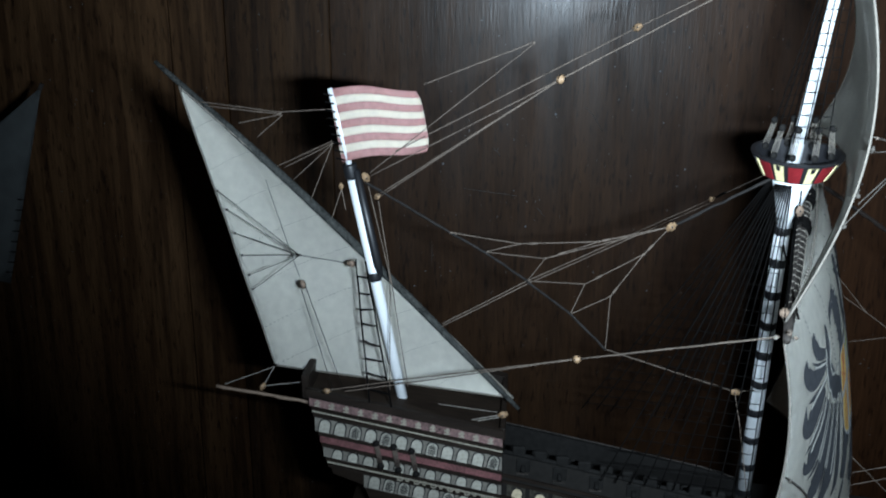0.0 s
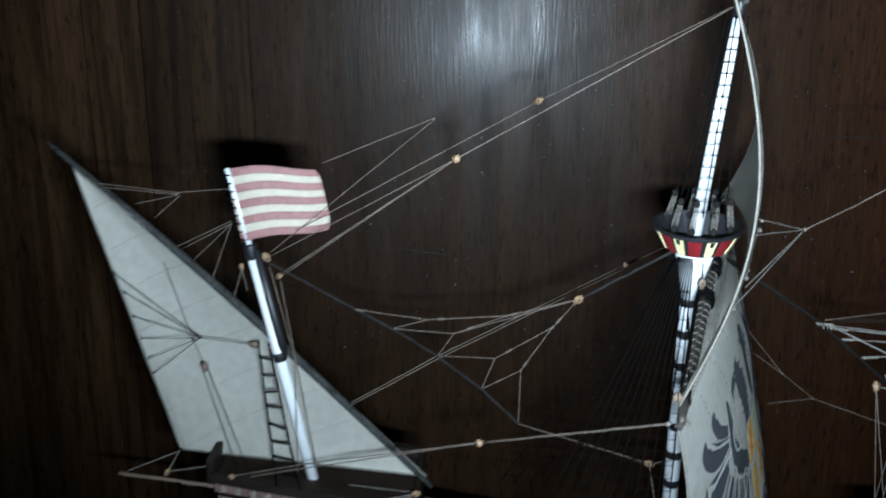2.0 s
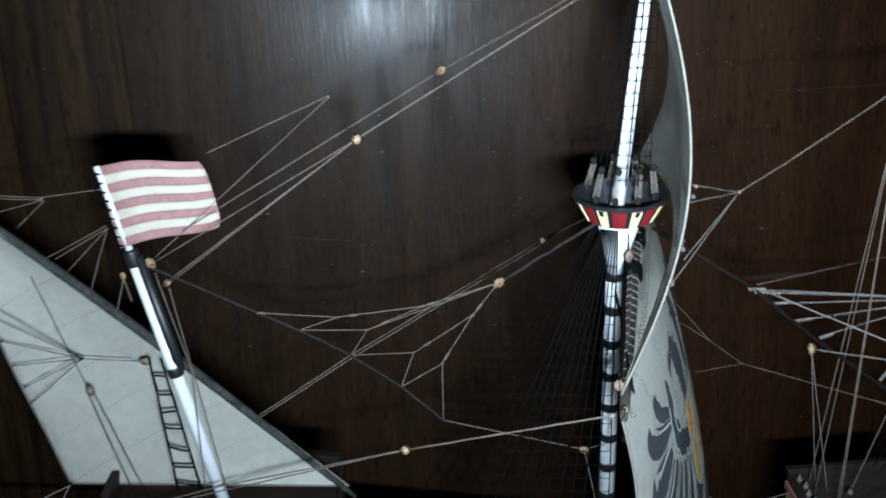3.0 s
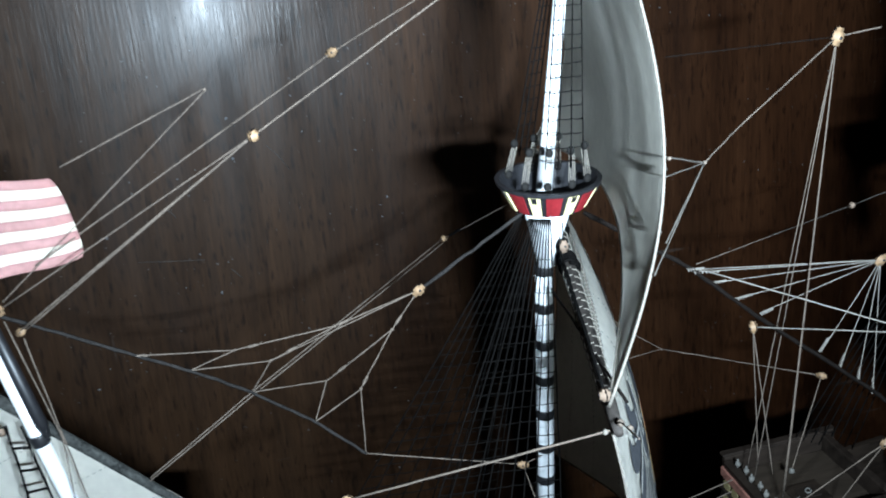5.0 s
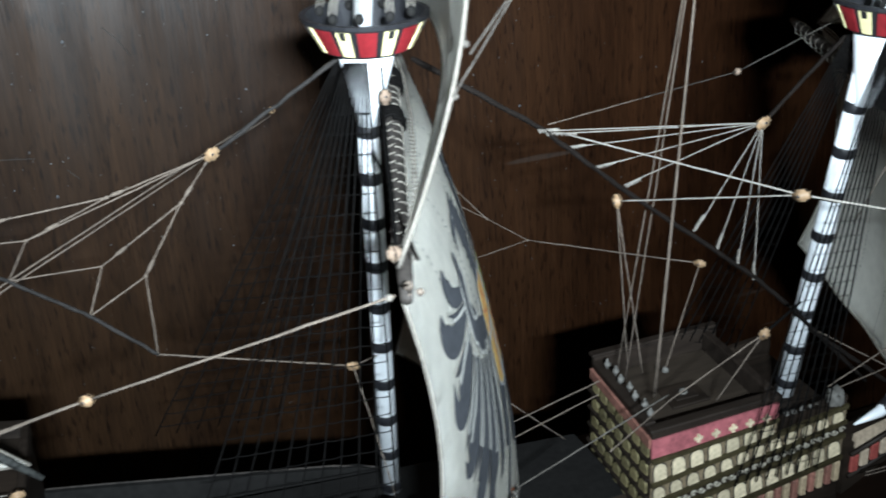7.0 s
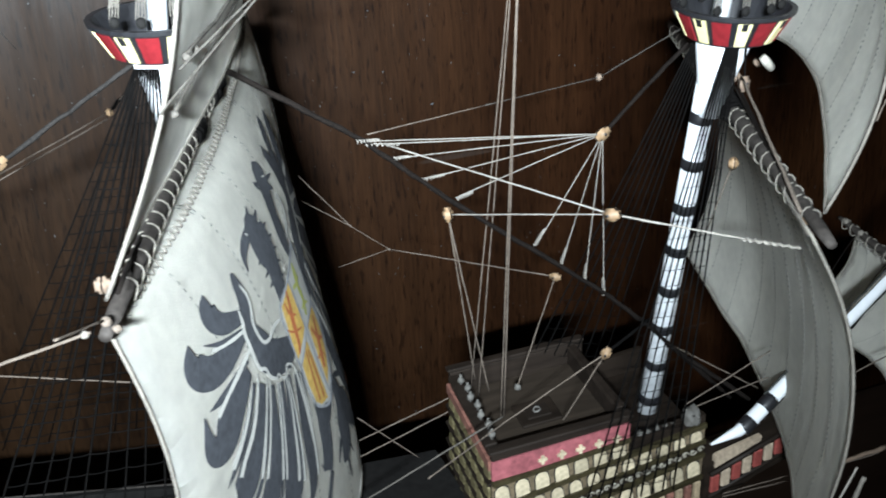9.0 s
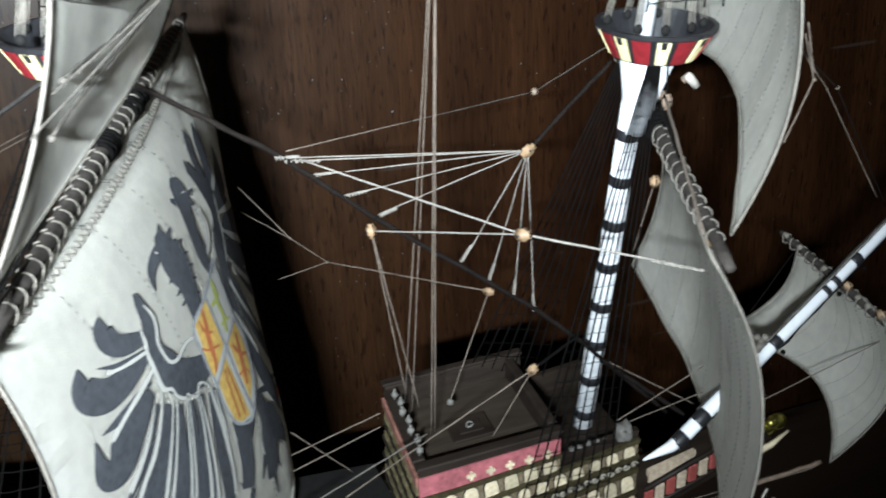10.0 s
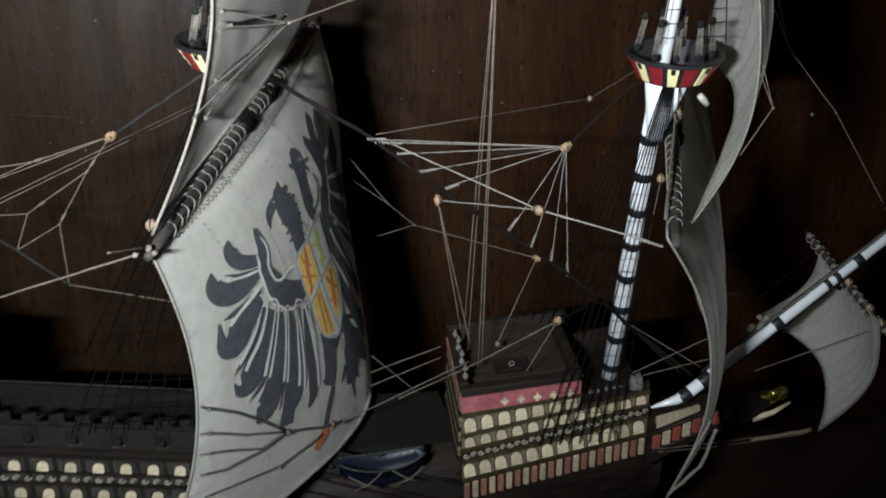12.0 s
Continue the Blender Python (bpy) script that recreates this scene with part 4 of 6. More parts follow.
for lo, hi in (((0.1922, FY + 0.0002, 0.0598), (0.2445, FY + 0.0030, 0.0668)), ((0.1925, 0.4080, 0.0598), (0.2490, 0.4108, 0.0690)), ((0.1922, FY + 0.0032, 0.0598), (0.1950, 0.4078, 0.0668)), ((0.2420, FY + 0.0032, 0.0598), (0.2445, 0.4078, 0.0678))):
    bm = bmesh.new()
    box(bm, lo, hi, 0.0004)
    part("bulwark", bm, RAIL, fore, smooth=False)
for lo, hi in (((0.1912, FY - 0.0010, 0.0670), (0.2455, FY + 0.0036, 0.0684)), ((0.1915, 0.4074, 0.0692), (0.2495, 0.4116, 0.0706)), ((0.1912, FY + 0.0040, 0.0670), (0.1958, 0.4070, 0.0684)), ((0.2414, FY + 0.0040, 0.0680), (0.2452, 0.4070, 0.0692))):
    bm = bmesh.new()
    box(bm, lo, hi, 0.0005)
    part("rail", bm, RAIL, fore, smooth=False)
for lo, hi, material in (((0.2100, 0.3740, 0.0610), (0.2260, 0.3880, 0.0622), HULL), ((0.2132, 0.3772, 0.0620), (0.2228, 0.3848, 0.0626), RAIL)):
    bm = bmesh.new()
    box(bm, lo, hi, 0.0004)
    part("hatch", bm, material, fore, smooth=False)
bm = bmesh.new()
sweep(bm, [(0.2180 + 0.0013 * math.cos(k * 0.785), 0.3810 + 0.0013 * math.sin(k * 0.785), 0.0630 + 0.0003 * math.sin(k)) for k in range(9)], 0.0004, 5)
part("ring_bolt", bm, PEWTER, fore)
for i in range(7):
    bm = bmesh.new()
    y = 0.3640 + i * 0.0060
    c = V(0.1945 + 0.0008 * (i % 2), y, 0.0705)
    bmesh.ops.create_icosphere(bm, subdivisions=2, radius=0.0013, matrix=Matrix.Translation(c))
    for v in bm.verts:
        v.co += (v.co - c) * 0.45 * noise.noise(v.co * 800)
    sweep(bm, [c - V(0, 0, 0.002), c + V(0, 0, 0.0022)], 0.0005, 5)
    part("belaying_knob", bm, PEWTER, fore)
x0, x1, x2 = 0.1920, 0.2445, 0.2765
for name, d, h, proud, material, xe, lift in (("pink_band", 0.0006, 0.0074, 0.0004, PINK, x1, 0.015), ("moulding", 0.0085, 0.0016, 0.0014, MOULDING, x1, 0.05), ("moulding", 0.0182, 0.0018, 0.0014, MOULDING, x2, 0.11), ("moulding", 0.0262, 0.0018, 0.0014, MOULDING, x2, 0.125), ("moulding", 0.0322, 0.0018, 0.0014, MOULDING, x2, 0.125), ("moulding", 0.0420, 0.0018, 0.0014, MOULDING, x2, 0.125)):
    za = 0.0648 - d
    strip(fore, name, (x0, za), (xe, za + lift * (xe - x0)), h, FY, proud, material)


def fore_row(d, lift):
    return lambda x: 0.0648 - d + lift * (x - x0)


for d, h, xe, lift in ((0.0102, 0.0080, x1, 0.085), (0.0200, 0.0062, x2, 0.118), (0.0340, 0.0080, x2, 0.125)):
    strip(fore, "arcade", (x0, 0.0648 - d), (xe, 0.0648 - d + lift * (xe - x0)), h, FY, 0.0002, TAUPE)
arches(fore, x0, x1, fore_row(0.0180, 0.085), lambda x: FY, 7, True, (), 0, -4.8, True)
arches(fore, x0, x2, fore_row(0.0258, 0.118), lambda x: FY, 12, False, (), 0, -6.7, True)
scroll_row(fore, x0, x2, fore_row(0.0302, 0.125), lambda x: FY, 26)
arches(fore, x0, x2, fore_row(0.0415, 0.125), lambda x: FY, 12, True, (), 0, -7.1, True)
for i in range(22):
    x = x0 + (x2 - x0) * (i + 0.5) / 22
    z = fore_row(0.0530, 0.125)(x)
    bm = bmesh.new()
    box(bm, (x - 0.0013, FY - 0.0016, z), (x + 0.0013, FY + 0.0004, z + 0.0088), 0.0004)
    part("bracket", bm, BRACKET_TAN if i % 2 else BRACKET_ROSE, fore, smooth=False)
for i in range(5):
    x = 0.2105 + i * 0.0072
    z = 0.0602
    bm = bmesh.new()
    box(bm, (x - 0.0016, FY - 0.0011, z - 0.0005), (x + 0.0016, FY, z + 0.0005))
    box(bm, (x - 0.0005, FY - 0.0012, z - 0.0016), (x + 0.0005, FY, z + 0.0016))
    part("cross", bm, CREAM, fore, smooth=False)
# the after bulkhead of the forecastle, with rows of small panels
for j in range(6):
    z = 0.0560 - j * 0.0075
    for i in range(7):
        y = 0.3605 + i * 0.0070
        piece("arch_panel", ARCH_DULL, pose(0.1920 - 0.0003 * j, y + 0.0012, z, 0, 0, -90), fore)
    bm = bmesh.new()
    box(bm, (0.1906 - 0.0003 * j, FY + 0.0005, z - 0.0018), (0.1926, 0.4095, z - 0.0006), 0.0002)
    part("moulding", bm, RAIL, fore, smooth=False)
bm = bmesh.new()
box(bm, (0.1911, FY + 0.0008, 0.0605), (0.1926, 0.4090, 0.0642))
part("red_band", bm, BRACKET_ROSE, fore, smooth=False)

# the forecastle follows the narrowing bow: its after end is cut on a slant
SLANT = 0.11
for o in [fore] + list(fore.children):
    if o.matrix_basis.translation.length > 0:
        o.location.x += SLANT * max(0.0, o.location.y - FY)
    else:
        for v in o.data.vertices:
            v.co.x += SLANT * max(0.0, v.co.y - FY)

# beakhead and head rails
bm = bmesh.new()
prism(bm, [(0.2765, 0.0385), (0.3000, 0.0428), (0.3250, 0.0445), (0.3360, 0.0400), (0.3260, 0.0330), (0.3000, 0.0270), (0.2765, 0.0160)], 0.3548, 0.3660)
beak = part("beakhead", bm, HULL, ship, "dark beakhead with red and cream panels", smooth=False)
for i in range(8):
    x = 0.2805 + i * 0.0047
    z = 0.0338 + 0.30 * (x - 0.2806)
    bm = bmesh.new()
    box(bm, (x - 0.0019, 0.3536, z - 0.0078), (x + 0.0019, 0.3550, z - 0.0004), 0.0004)
    part("panel", bm, BEAK_ALT if i % 2 else BEAK_RED, beak, smooth=False)
bm = bmesh.new()
sweep(bm, [(0.2780, 0.3538, 0.0345), (0.3000, 0.3538, 0.0410), (0.3300, 0.3560, 0.0465)], 0.0010, 6)
sweep(bm, [(0.2780, 0.3540, 0.0245), (0.3000, 0.3540, 0.0312), (0.3300, 0.3560, 0.0385)], 0.0010, 6)
part("rail", bm, RAIL, beak)
bm = bmesh.new()
prism(bm, [(0.2800, 0.0420), (0.3000, 0.0452), (0.3000, 0.0430), (0.2800, 0.0368)], 0.3540, 0.3560)
part("head_plank", bm, BEAK_ALT, beak, "cream painted head platform", smooth=False)
bm = bmesh.new()
for c, r in (((0.3380, 0.3626, 0.0385), (0.0060, 0.0034, 0.0036)), ((0.3450, 0.3626, 0.0400), (0.0042, 0.0030, 0.0032)), ((0.3400, 0.3600, 0.0425), (0.0026, 0.0020, 0.0020)), ((0.3330, 0.3630, 0.0350), (0.0052, 0.0024, 0.0022))):
    bmesh.ops.create_icosphere(bm, subdivisions=3, radius=1, matrix=Matrix.Translation(c) @ Matrix.Diagonal((*r, 1)))
for v in bm.verts:
    v.co += V(1, 0.6, 1) * 0.0006 * noise.noise(v.co * 500)
part("figurehead", bm, BRASS, ship, "small tarnished brass figurehead")
bm = bmesh.new()
sweep(bm, [(0.3300, 0.3590, 0.0305), (0.3400, 0.3590, 0.0325), (0.3490, 0.3600, 0.0360)], [0.0016, 0.0013, 0.0006], 6)
part("knee", bm, CREAM, ship)
bm = bmesh.new()
box(bm, (0.2668, 0.3535, 0.0575), (0.2722, 0.3595, 0.0640), 0.0012)
bmesh.ops.subdivide_edges(bm, edges=list(bm.edges), cuts=3, use_grid_fill=True)
for v in bm.verts:
    v.co += V(0.0010, 0.0006, 0.0010) * noise.noise(v.co * 600)
part("knighthead", bm, PEWTER, ship, "grey carved knighthead")
bm = bmesh.new()
for k in range(9):
    c = (0.2500 + 0.0034 * (k % 5), 0.3590 + 0.005 * (k // 5), 0.0575 if k < 5 else 0.0505)
    bmesh.ops.create_icosphere(bm, subdivisions=1, radius=0.0012, matrix=Matrix.Translation(c))
for v in bm.verts:
    v.co += V(0.0006, 0.0006, 0.0009) * noise.noise(v.co * 1100)
part("deadeye_row", bm, PEWTER, ship)


# ---- shrouds ----
def shrouds(name, heads, feet, r=0.00036, steps=14, rat_from=0.10, rat=0.00024, uneven=0.0004):
    """Shroud ropes from the masthead to the side, with ratlines tied across them."""
    n = len(feet)
    tops = [on(heads[0], heads[1], k / max(1, n - 1)) for k in range(n)]
    lows = [V(p) for p in feet]
    for a, b in zip(tops, lows):
        rope(a, b, r=r, material=BLACK_ROPE, name="shroud")
    bm = bmesh.new()
    for j in range(steps):
        t = rat_from + (0.97 - rat_from) * j / (steps - 1)
        pts = [on(a, b, t) + V(0, 0, uneven * noise.noise(V(j * 3.7, i * 2.3, lows[0].x * 40))) for i, (a, b) in enumerate(zip(tops, lows))]
        path = []
        for a, b in zip(pts, pts[1:]):
            path += droop(a, b, 0.0003 + 0.5 * uneven * noise.noise(V(j * 1.9, a.x * 300, 4)), 3)[(1 if path else 0):]
        sweep(bm, path, rat, 4)
    tagged(part(name, bm, BLACK_ROPE, ship, "black ratlines tied across the shrouds"), kind="stuff")


def feet(a, b, n):
    return [on(V(a), V(b), k / (n - 1)) for k in range(n)]


shrouds("ratline_net", (V(0.1035, 0.3815, 0.2005), V(0.1090, 0.3785, 0.2005)), feet((0.0380, 0.3600, 0.0700), (0.1010, 0.3600, 0.0640), 11), steps=22, rat=0.00018)
shrouds("ratline_net", (V(0.1060, 0.3960, 0.2005), V(0.1110, 0.3960, 0.2005)), feet((0.0340, 0.4350, 0.0650), (0.1000, 0.4330, 0.0600), 10), steps=22, rat=0.00018)
shrouds("ratline_net", (V(0.2686, 0.3522, 0.1935), V(0.2722, 0.3512, 0.1935)), feet((0.2255, 0.3538, 0.0370), (0.2615, 0.3532, 0.0340), 9), r=0.00036, steps=26, rat=0.00012)
shrouds("ratline_net", (V(0.2690, 0.3690, 0.1915), V(0.2745, 0.3690, 0.1915)), feet((0.2320, 0.4100, 0.0640), (0.2640, 0.4080, 0.0560), 8), steps=18, rat=0.00013)
shrouds("ratline_net", (V(0.1165, 0.3795, 0.2960), V(0.1235, 0.3800, 0.2960)), feet((0.1060, 0.3740, 0.2190), (0.1185, 0.3715, 0.2190), 4), r=0.00034, steps=16, rat=0.00022)
shrouds("ratline_net", (V(0.1170, 0.3860, 0.2950), V(0.1195, 0.3860, 0.2950)), feet((0.1030, 0.3960, 0.2190), (0.1120, 0.4010, 0.2190), 4), r=0.00034, steps=16, rat=0.00020)
shrouds("ratline_net", (V(0.2740, 0.3465, 0.2950), V(0.2800, 0.3470, 0.2950)), feet((0.2640, 0.3480, 0.2090), (0.2880, 0.3450, 0.2090), 5), r=0.00032, steps=16, rat=0.00020)
shrouds("ratline_net", (V(0.2750, 0.3530, 0.2950), V(0.2775, 0.3530, 0.2950)), feet((0.2620, 0.3720, 0.2090), (0.2840, 0.3740, 0.2090), 5), r=0.00032, steps=15, rat=0.00018)
shrouds("ratline_net", (V(-0.0715, 0.3795, 0.1630), V(-0.0672, 0.3795, 0.1620)), feet((-0.0660, 0.3738, 0.0930), (-0.0556, 0.3738, 0.0905), 2), r=0.00055, steps=9, rat=0.00045, uneven=0.0022)


def top_deadeyes(center, lean, hgt):
    """Deadeye pairs with pale lanyards that stand on the rim of a top."""
    for k, a in enumerate((-2.5, -1.95, -1.35, -0.7, 2.4, 1.6, 0.9)):
        base = V(center) + V(0.0142 * math.cos(a), 0.0142 * math.sin(a), 0.0095)
        head = base + (V(lean) - base) * 0.12
        bm = bmesh.new()
        for s in (-0.0011, -0.0004, 0.0004, 0.0011):
            sweep(bm, [base + V(s, 0, 0.001), head + V(s * 0.8 + 0.0003 * (k % 3 - 1), 0, 0)], 0.00018, 4)
        part("lanyard", bm, LASHING, ship)
        bm = bmesh.new()
        for c in (base, head + V(0, 0, 0.0012)):
            bmesh.ops.create_uvsphere(bm, u_segments=10, v_segments=6, radius=0.0014, matrix=Matrix.Translation(c) @ Matrix.Diagonal((1, 0.7, 1.1, 1)))
        part("deadeye", bm, MATT_BLACK, ship)


top_deadeyes((0.1118, 0.3870, 0.2036), (0.1195, 0.3845, 0.2950), 0.01)
top_deadeyes((0.2752, 0.3600, 0.1942), (0.2770, 0.3510, 0.2950), 0.01)
# small pulleys hooked under the mastheads
block((0.1128, 0.3770, 0.1905), (0, 0, 1), 0.0021, WEATHERED)
rope((0.1128, 0.3775, 0.1990), (0.1128, 0.3772, 0.1925), r=0.0003, material=BLACK_ROPE)
rope((0.1128, 0.3770, 0.1885), (0.1125, 0.3790, 0.1800), r=0.0004, material=BLACK_ROPE)


block((0.2742, 0.3500, 0.1815), (0, 0, 1), 0.0023, WEATHERED)
rope((0.2742, 0.3506, 0.1935), (0.2742, 0.3500, 0.1838), r=0.0004, material=BLACK_ROPE)
bm = bmesh.new()
sweep(bm, [(0.2852, 0.3560, 0.1872), (0.2866, 0.3560, 0.1858), (0.2890, 0.3560, 0.1832)], [0.0011, 0.0014, 0.0013], 10)
part("toggle", bm, PALE_BLOCK, ship, "pale wooden rigging toggle")


def seizing(a, b):
    """Pale thread bound round a rope end, with a small eye."""
    a, b = V(a), V(b)
    d = (b - a).normalized()
    s = d.orthogonal().normalized()
    w = d.cross(s)
    bm = bmesh.new()
    n = 40
    ln = (b - a).length
    sweep(bm, [a + d * ln * k / n + 0.00055 * (1 - 0.4 * k / n) * (math.cos(k * 1.1) * s + math.sin(k * 1.1) * w) for k in range(n + 1)], 0.00026, 4)
    return part("seizing", bm, PALE_ROPE, ship)


def print_point(u, v, lift=0.0007, at=None):
    at = at or main_course_f
    p = at(u, v)
    n = (at(u + 0.01, v) - at(u - 0.01, v)).cross(at(u, v + 0.01) - at(u, v - 0.01)).normalized()
    if n.x < 0:
        n = -n
    return p + n * lift


SAIL_W, SAIL_H = 0.250, 0.128
LIFT = {"faded_black_print": 0.00050, "white_print": 0.00056, "golden_yellow_print": 0.00062, "brick_red_print": 0.00068, "olive_green_print": 0.00068, "grey_print": 0.00074}


def plume(material, *pts):
    """A printed stroke on the main course: points of u, v and half width in metres."""
    bm = bmesh.new()
    n = len(pts)
    samples = []
    for i in range(n - 1):
        p0, p1, p2, p3 = (V(pts[max(0, min(n - 1, i + k))]) for k in (-1, 0, 1, 2))
        for j in range(8):
            t = j / 8
            samples.append(0.5 * (2 * p1 + (p2 - p0) * t + (2 * p0 - 5 * p1 + 4 * p2 - p3) * t * t + (3 * p1 - p0 - 3 * p2 + p3) * t ** 3))
    samples.append(V(pts[-1]))
    lift = LIFT[material.name]
    prev = None
    for i, q in enumerate(samples):
        a, b = samples[max(0, i - 1)], samples[min(len(samples) - 1, i + 1)]
        dx, dy = (b.x - a.x) * SAIL_W, (b.y - a.y) * SAIL_H
        ln = math.hypot(dx, dy) or 1
        w = max(0.00012, q.z)
        row = [bm.verts.new(print_point(q.x - dy / ln * w * k / SAIL_W, q.y + dx / ln * w * k / SAIL_H, lift)) for k in (-1, -0.33, 0.33, 1)]
        if prev:
            for k in range(3):
                bm.faces.new((prev[k], prev[k + 1], row[k + 1], row[k]))
        prev = row
    part("emblem_stroke", bm, material, main_course)


def field(material, middle, *rim):
    """A printed field: its middle and its corners, as u and v."""
    bm = bmesh.new()
    lift = LIFT[material.name]
    n = len(rim)
    for i in range(n):
        a, b = V((*rim[i], 0)), V((*rim[(i + 1) % n], 0))
        m = V((*middle, 0))
        k = 6
        grid = [[bm.verts.new(print_point(*m.lerp(a.lerp(b, (s / r) if r else 0), r / k).xy, lift)) for s in range(r + 1)] for r in range(k + 1)]
        for r in range(k):
            for s in range(r + 1):
                bm.faces.new((grid[r][s], grid[r + 1][s], grid[r + 1][s + 1]))
                if s < r:
                    bm.faces.new((grid[r][s], grid[r + 1][s + 1], grid[r][s + 1]))
    bmesh.ops.remove_doubles(bm, verts=list(bm.verts), dist=0.00002)
    part("emblem_field", bm, material, main_course)


# ---- the printed emblem on the main course ----
plume(EMBLEM, (0.311, 0.158, 0.00560), (0.307, 0.203, 0.00651), (0.298, 0.252, 0.00509), (0.287, 0.301, 0.00388), (0.276, 0.334, 0.00192))
plume(EMBLEM, (0.488, 0.278, 0.00292), (0.456, 0.329, 0.00393), (0.427, 0.375, 0.00309), (0.417, 0.439, 0.00447), (0.418, 0.533, 0.00321))
plume(EMBLEM, (0.303, 0.592, 0.00523), (0.303, 0.661, 0.00194), (0.334, 0.628, 0.00277))
plume(EMBLEM, (0.447, 0.115, 0.00138), (0.437, 0.126, 0.00431), (0.419, 0.141, 0.00534), (0.409, 0.163, 0.00487), (0.394, 0.203, 0.00434), (0.384, 0.259, 0.00515), (0.379, 0.300, 0.00194))
plume(EMBLEM, (0.416, 0.121, 0.00143), (0.409, 0.103, 0.00070))
plume(EMBLEM, (0.394, 0.133, 0.00162), (0.384, 0.116, 0.00060))
plume(EMBLEM, (0.438, 0.150, 0.00087), (0.476, 0.161, 0.00023))
plume(EMBLEM, (0.435, 0.162, 0.00151), (0.453, 0.183, 0.00039))
plume(SHIELD_WHITE, (0.429, 0.135, 0.00023), (0.444, 0.143, 0.00023))
plume(EMBLEM, (0.316, 0.134, 0.00210), (0.303, 0.158, 0.00653), (0.294, 0.190, 0.00723), (0.293, 0.233, 0.00544), (0.285, 0.276, 0.00372), (0.274, 0.322, 0.00189))
plume(EMBLEM, (0.297, 0.139, 0.00139), (0.261, 0.144, 0.00168), (0.237, 0.157, 0.00143), (0.228, 0.184, 0.00033))
plume(EMBLEM, (0.303, 0.131, 0.00151), (0.317, 0.113, 0.00029))
plume(EMBLEM, (0.315, 0.148, 0.00106), (0.338, 0.142, 0.00021))
plume(EMBLEM, (0.321, 0.178, 0.00102), (0.347, 0.181, 0.00018))
plume(EMBLEM, (0.317, 0.200, 0.00095), (0.344, 0.210, 0.00016))
plume(EMBLEM, (0.309, 0.218, 0.00096), (0.340, 0.239, 0.00017))
plume(EMBLEM, (0.304, 0.244, 0.00101), (0.330, 0.264, 0.00018))
plume(EMBLEM, (0.296, 0.268, 0.00113), (0.318, 0.291, 0.00020))
plume(EMBLEM, (0.278, 0.200, 0.00099), (0.260, 0.205, 0.00019))
plume(EMBLEM, (0.282, 0.236, 0.00098), (0.261, 0.237, 0.00019))
plume(EMBLEM, (0.279, 0.263, 0.00095), (0.260, 0.262, 0.00018))
plume(SHIELD_WHITE, (0.270, 0.136, 0.00030), (0.274, 0.144, 0.00030))
plume(EMBLEM, (0.128, 0.112, 0.00019), (0.119, 0.143, 0.00389), (0.131, 0.184, 0.00281), (0.170, 0.219, 0.00171))
plume(EMBLEM, (0.087, 0.170, 0.00011), (0.114, 0.205, 0.00073), (0.156, 0.235, 0.00053))
plume(EMBLEM, (0.191, 0.144, 0.00088), (0.188, 0.167, 0.00226), (0.185, 0.203, 0.00335), (0.173, 0.242, 0.00348), (0.167, 0.287, 0.00456), (0.177, 0.333, 0.00436))
plume(EMBLEM, (0.165, 0.239, 0.00319), (0.173, 0.303, 0.00554), (0.198, 0.362, 0.00510), (0.236, 0.398, 0.00420), (0.281, 0.411, 0.00164))
plume(EMBLEM, (0.179, 0.361, 0.00197), (0.192, 0.407, 0.00033))
plume(EMBLEM, (0.218, 0.398, 0.00185), (0.232, 0.435, 0.00032))
plume(EMBLEM, (0.068, 0.139, 0.00021), (0.060, 0.177, 0.00383), (0.078, 0.218, 0.00393), (0.111, 0.237, 0.00317), (0.155, 0.246, 0.00102))
plume(EMBLEM, (0.056, 0.268, 0.00014), (0.085, 0.279, 0.00123), (0.141, 0.286, 0.00082))
plume(EMBLEM, (0.046, 0.265, 0.00020), (0.043, 0.326, 0.00273), (0.062, 0.343, 0.00581), (0.093, 0.323, 0.00484), (0.135, 0.306, 0.00154))
plume(EMBLEM, (0.052, 0.436, 0.00020), (0.084, 0.403, 0.00172), (0.136, 0.336, 0.00090))
plume(EMBLEM, (0.050, 0.456, 0.00013), (0.058, 0.492, 0.00206), (0.076, 0.486, 0.00602), (0.109, 0.435, 0.00496), (0.150, 0.359, 0.00179))
plume(EMBLEM, (0.073, 0.551, 0.00021), (0.100, 0.531, 0.00108), (0.132, 0.463, 0.00088), (0.160, 0.384, 0.00045))
plume(EMBLEM, (0.084, 0.616, 0.00252), (0.103, 0.615, 0.00588), (0.127, 0.553, 0.00470), (0.148, 0.476, 0.00303), (0.169, 0.391, 0.00139))
plume(EMBLEM, (0.129, 0.666, 0.00024), (0.151, 0.544, 0.00096), (0.183, 0.409, 0.00071))
plume(EMBLEM, (0.140, 0.737, 0.00387), (0.155, 0.638, 0.00345), (0.171, 0.512, 0.00275), (0.191, 0.415, 0.00172))
plume(EMBLEM, (0.159, 0.710, 0.00028), (0.177, 0.660, 0.00267), (0.193, 0.531, 0.00339), (0.213, 0.431, 0.00234))
plume(EMBLEM, (0.193, 0.749, 0.00063), (0.213, 0.702, 0.00322), (0.224, 0.572, 0.00364), (0.242, 0.461, 0.00225))
plume(EMBLEM, (0.235, 0.639, 0.00030), (0.244, 0.559, 0.00117), (0.255, 0.478, 0.00060))
plume(EMBLEM, (0.270, 0.573, 0.00165), (0.282, 0.629, 0.00525), (0.275, 0.696, 0.00505), (0.258, 0.753, 0.00423))
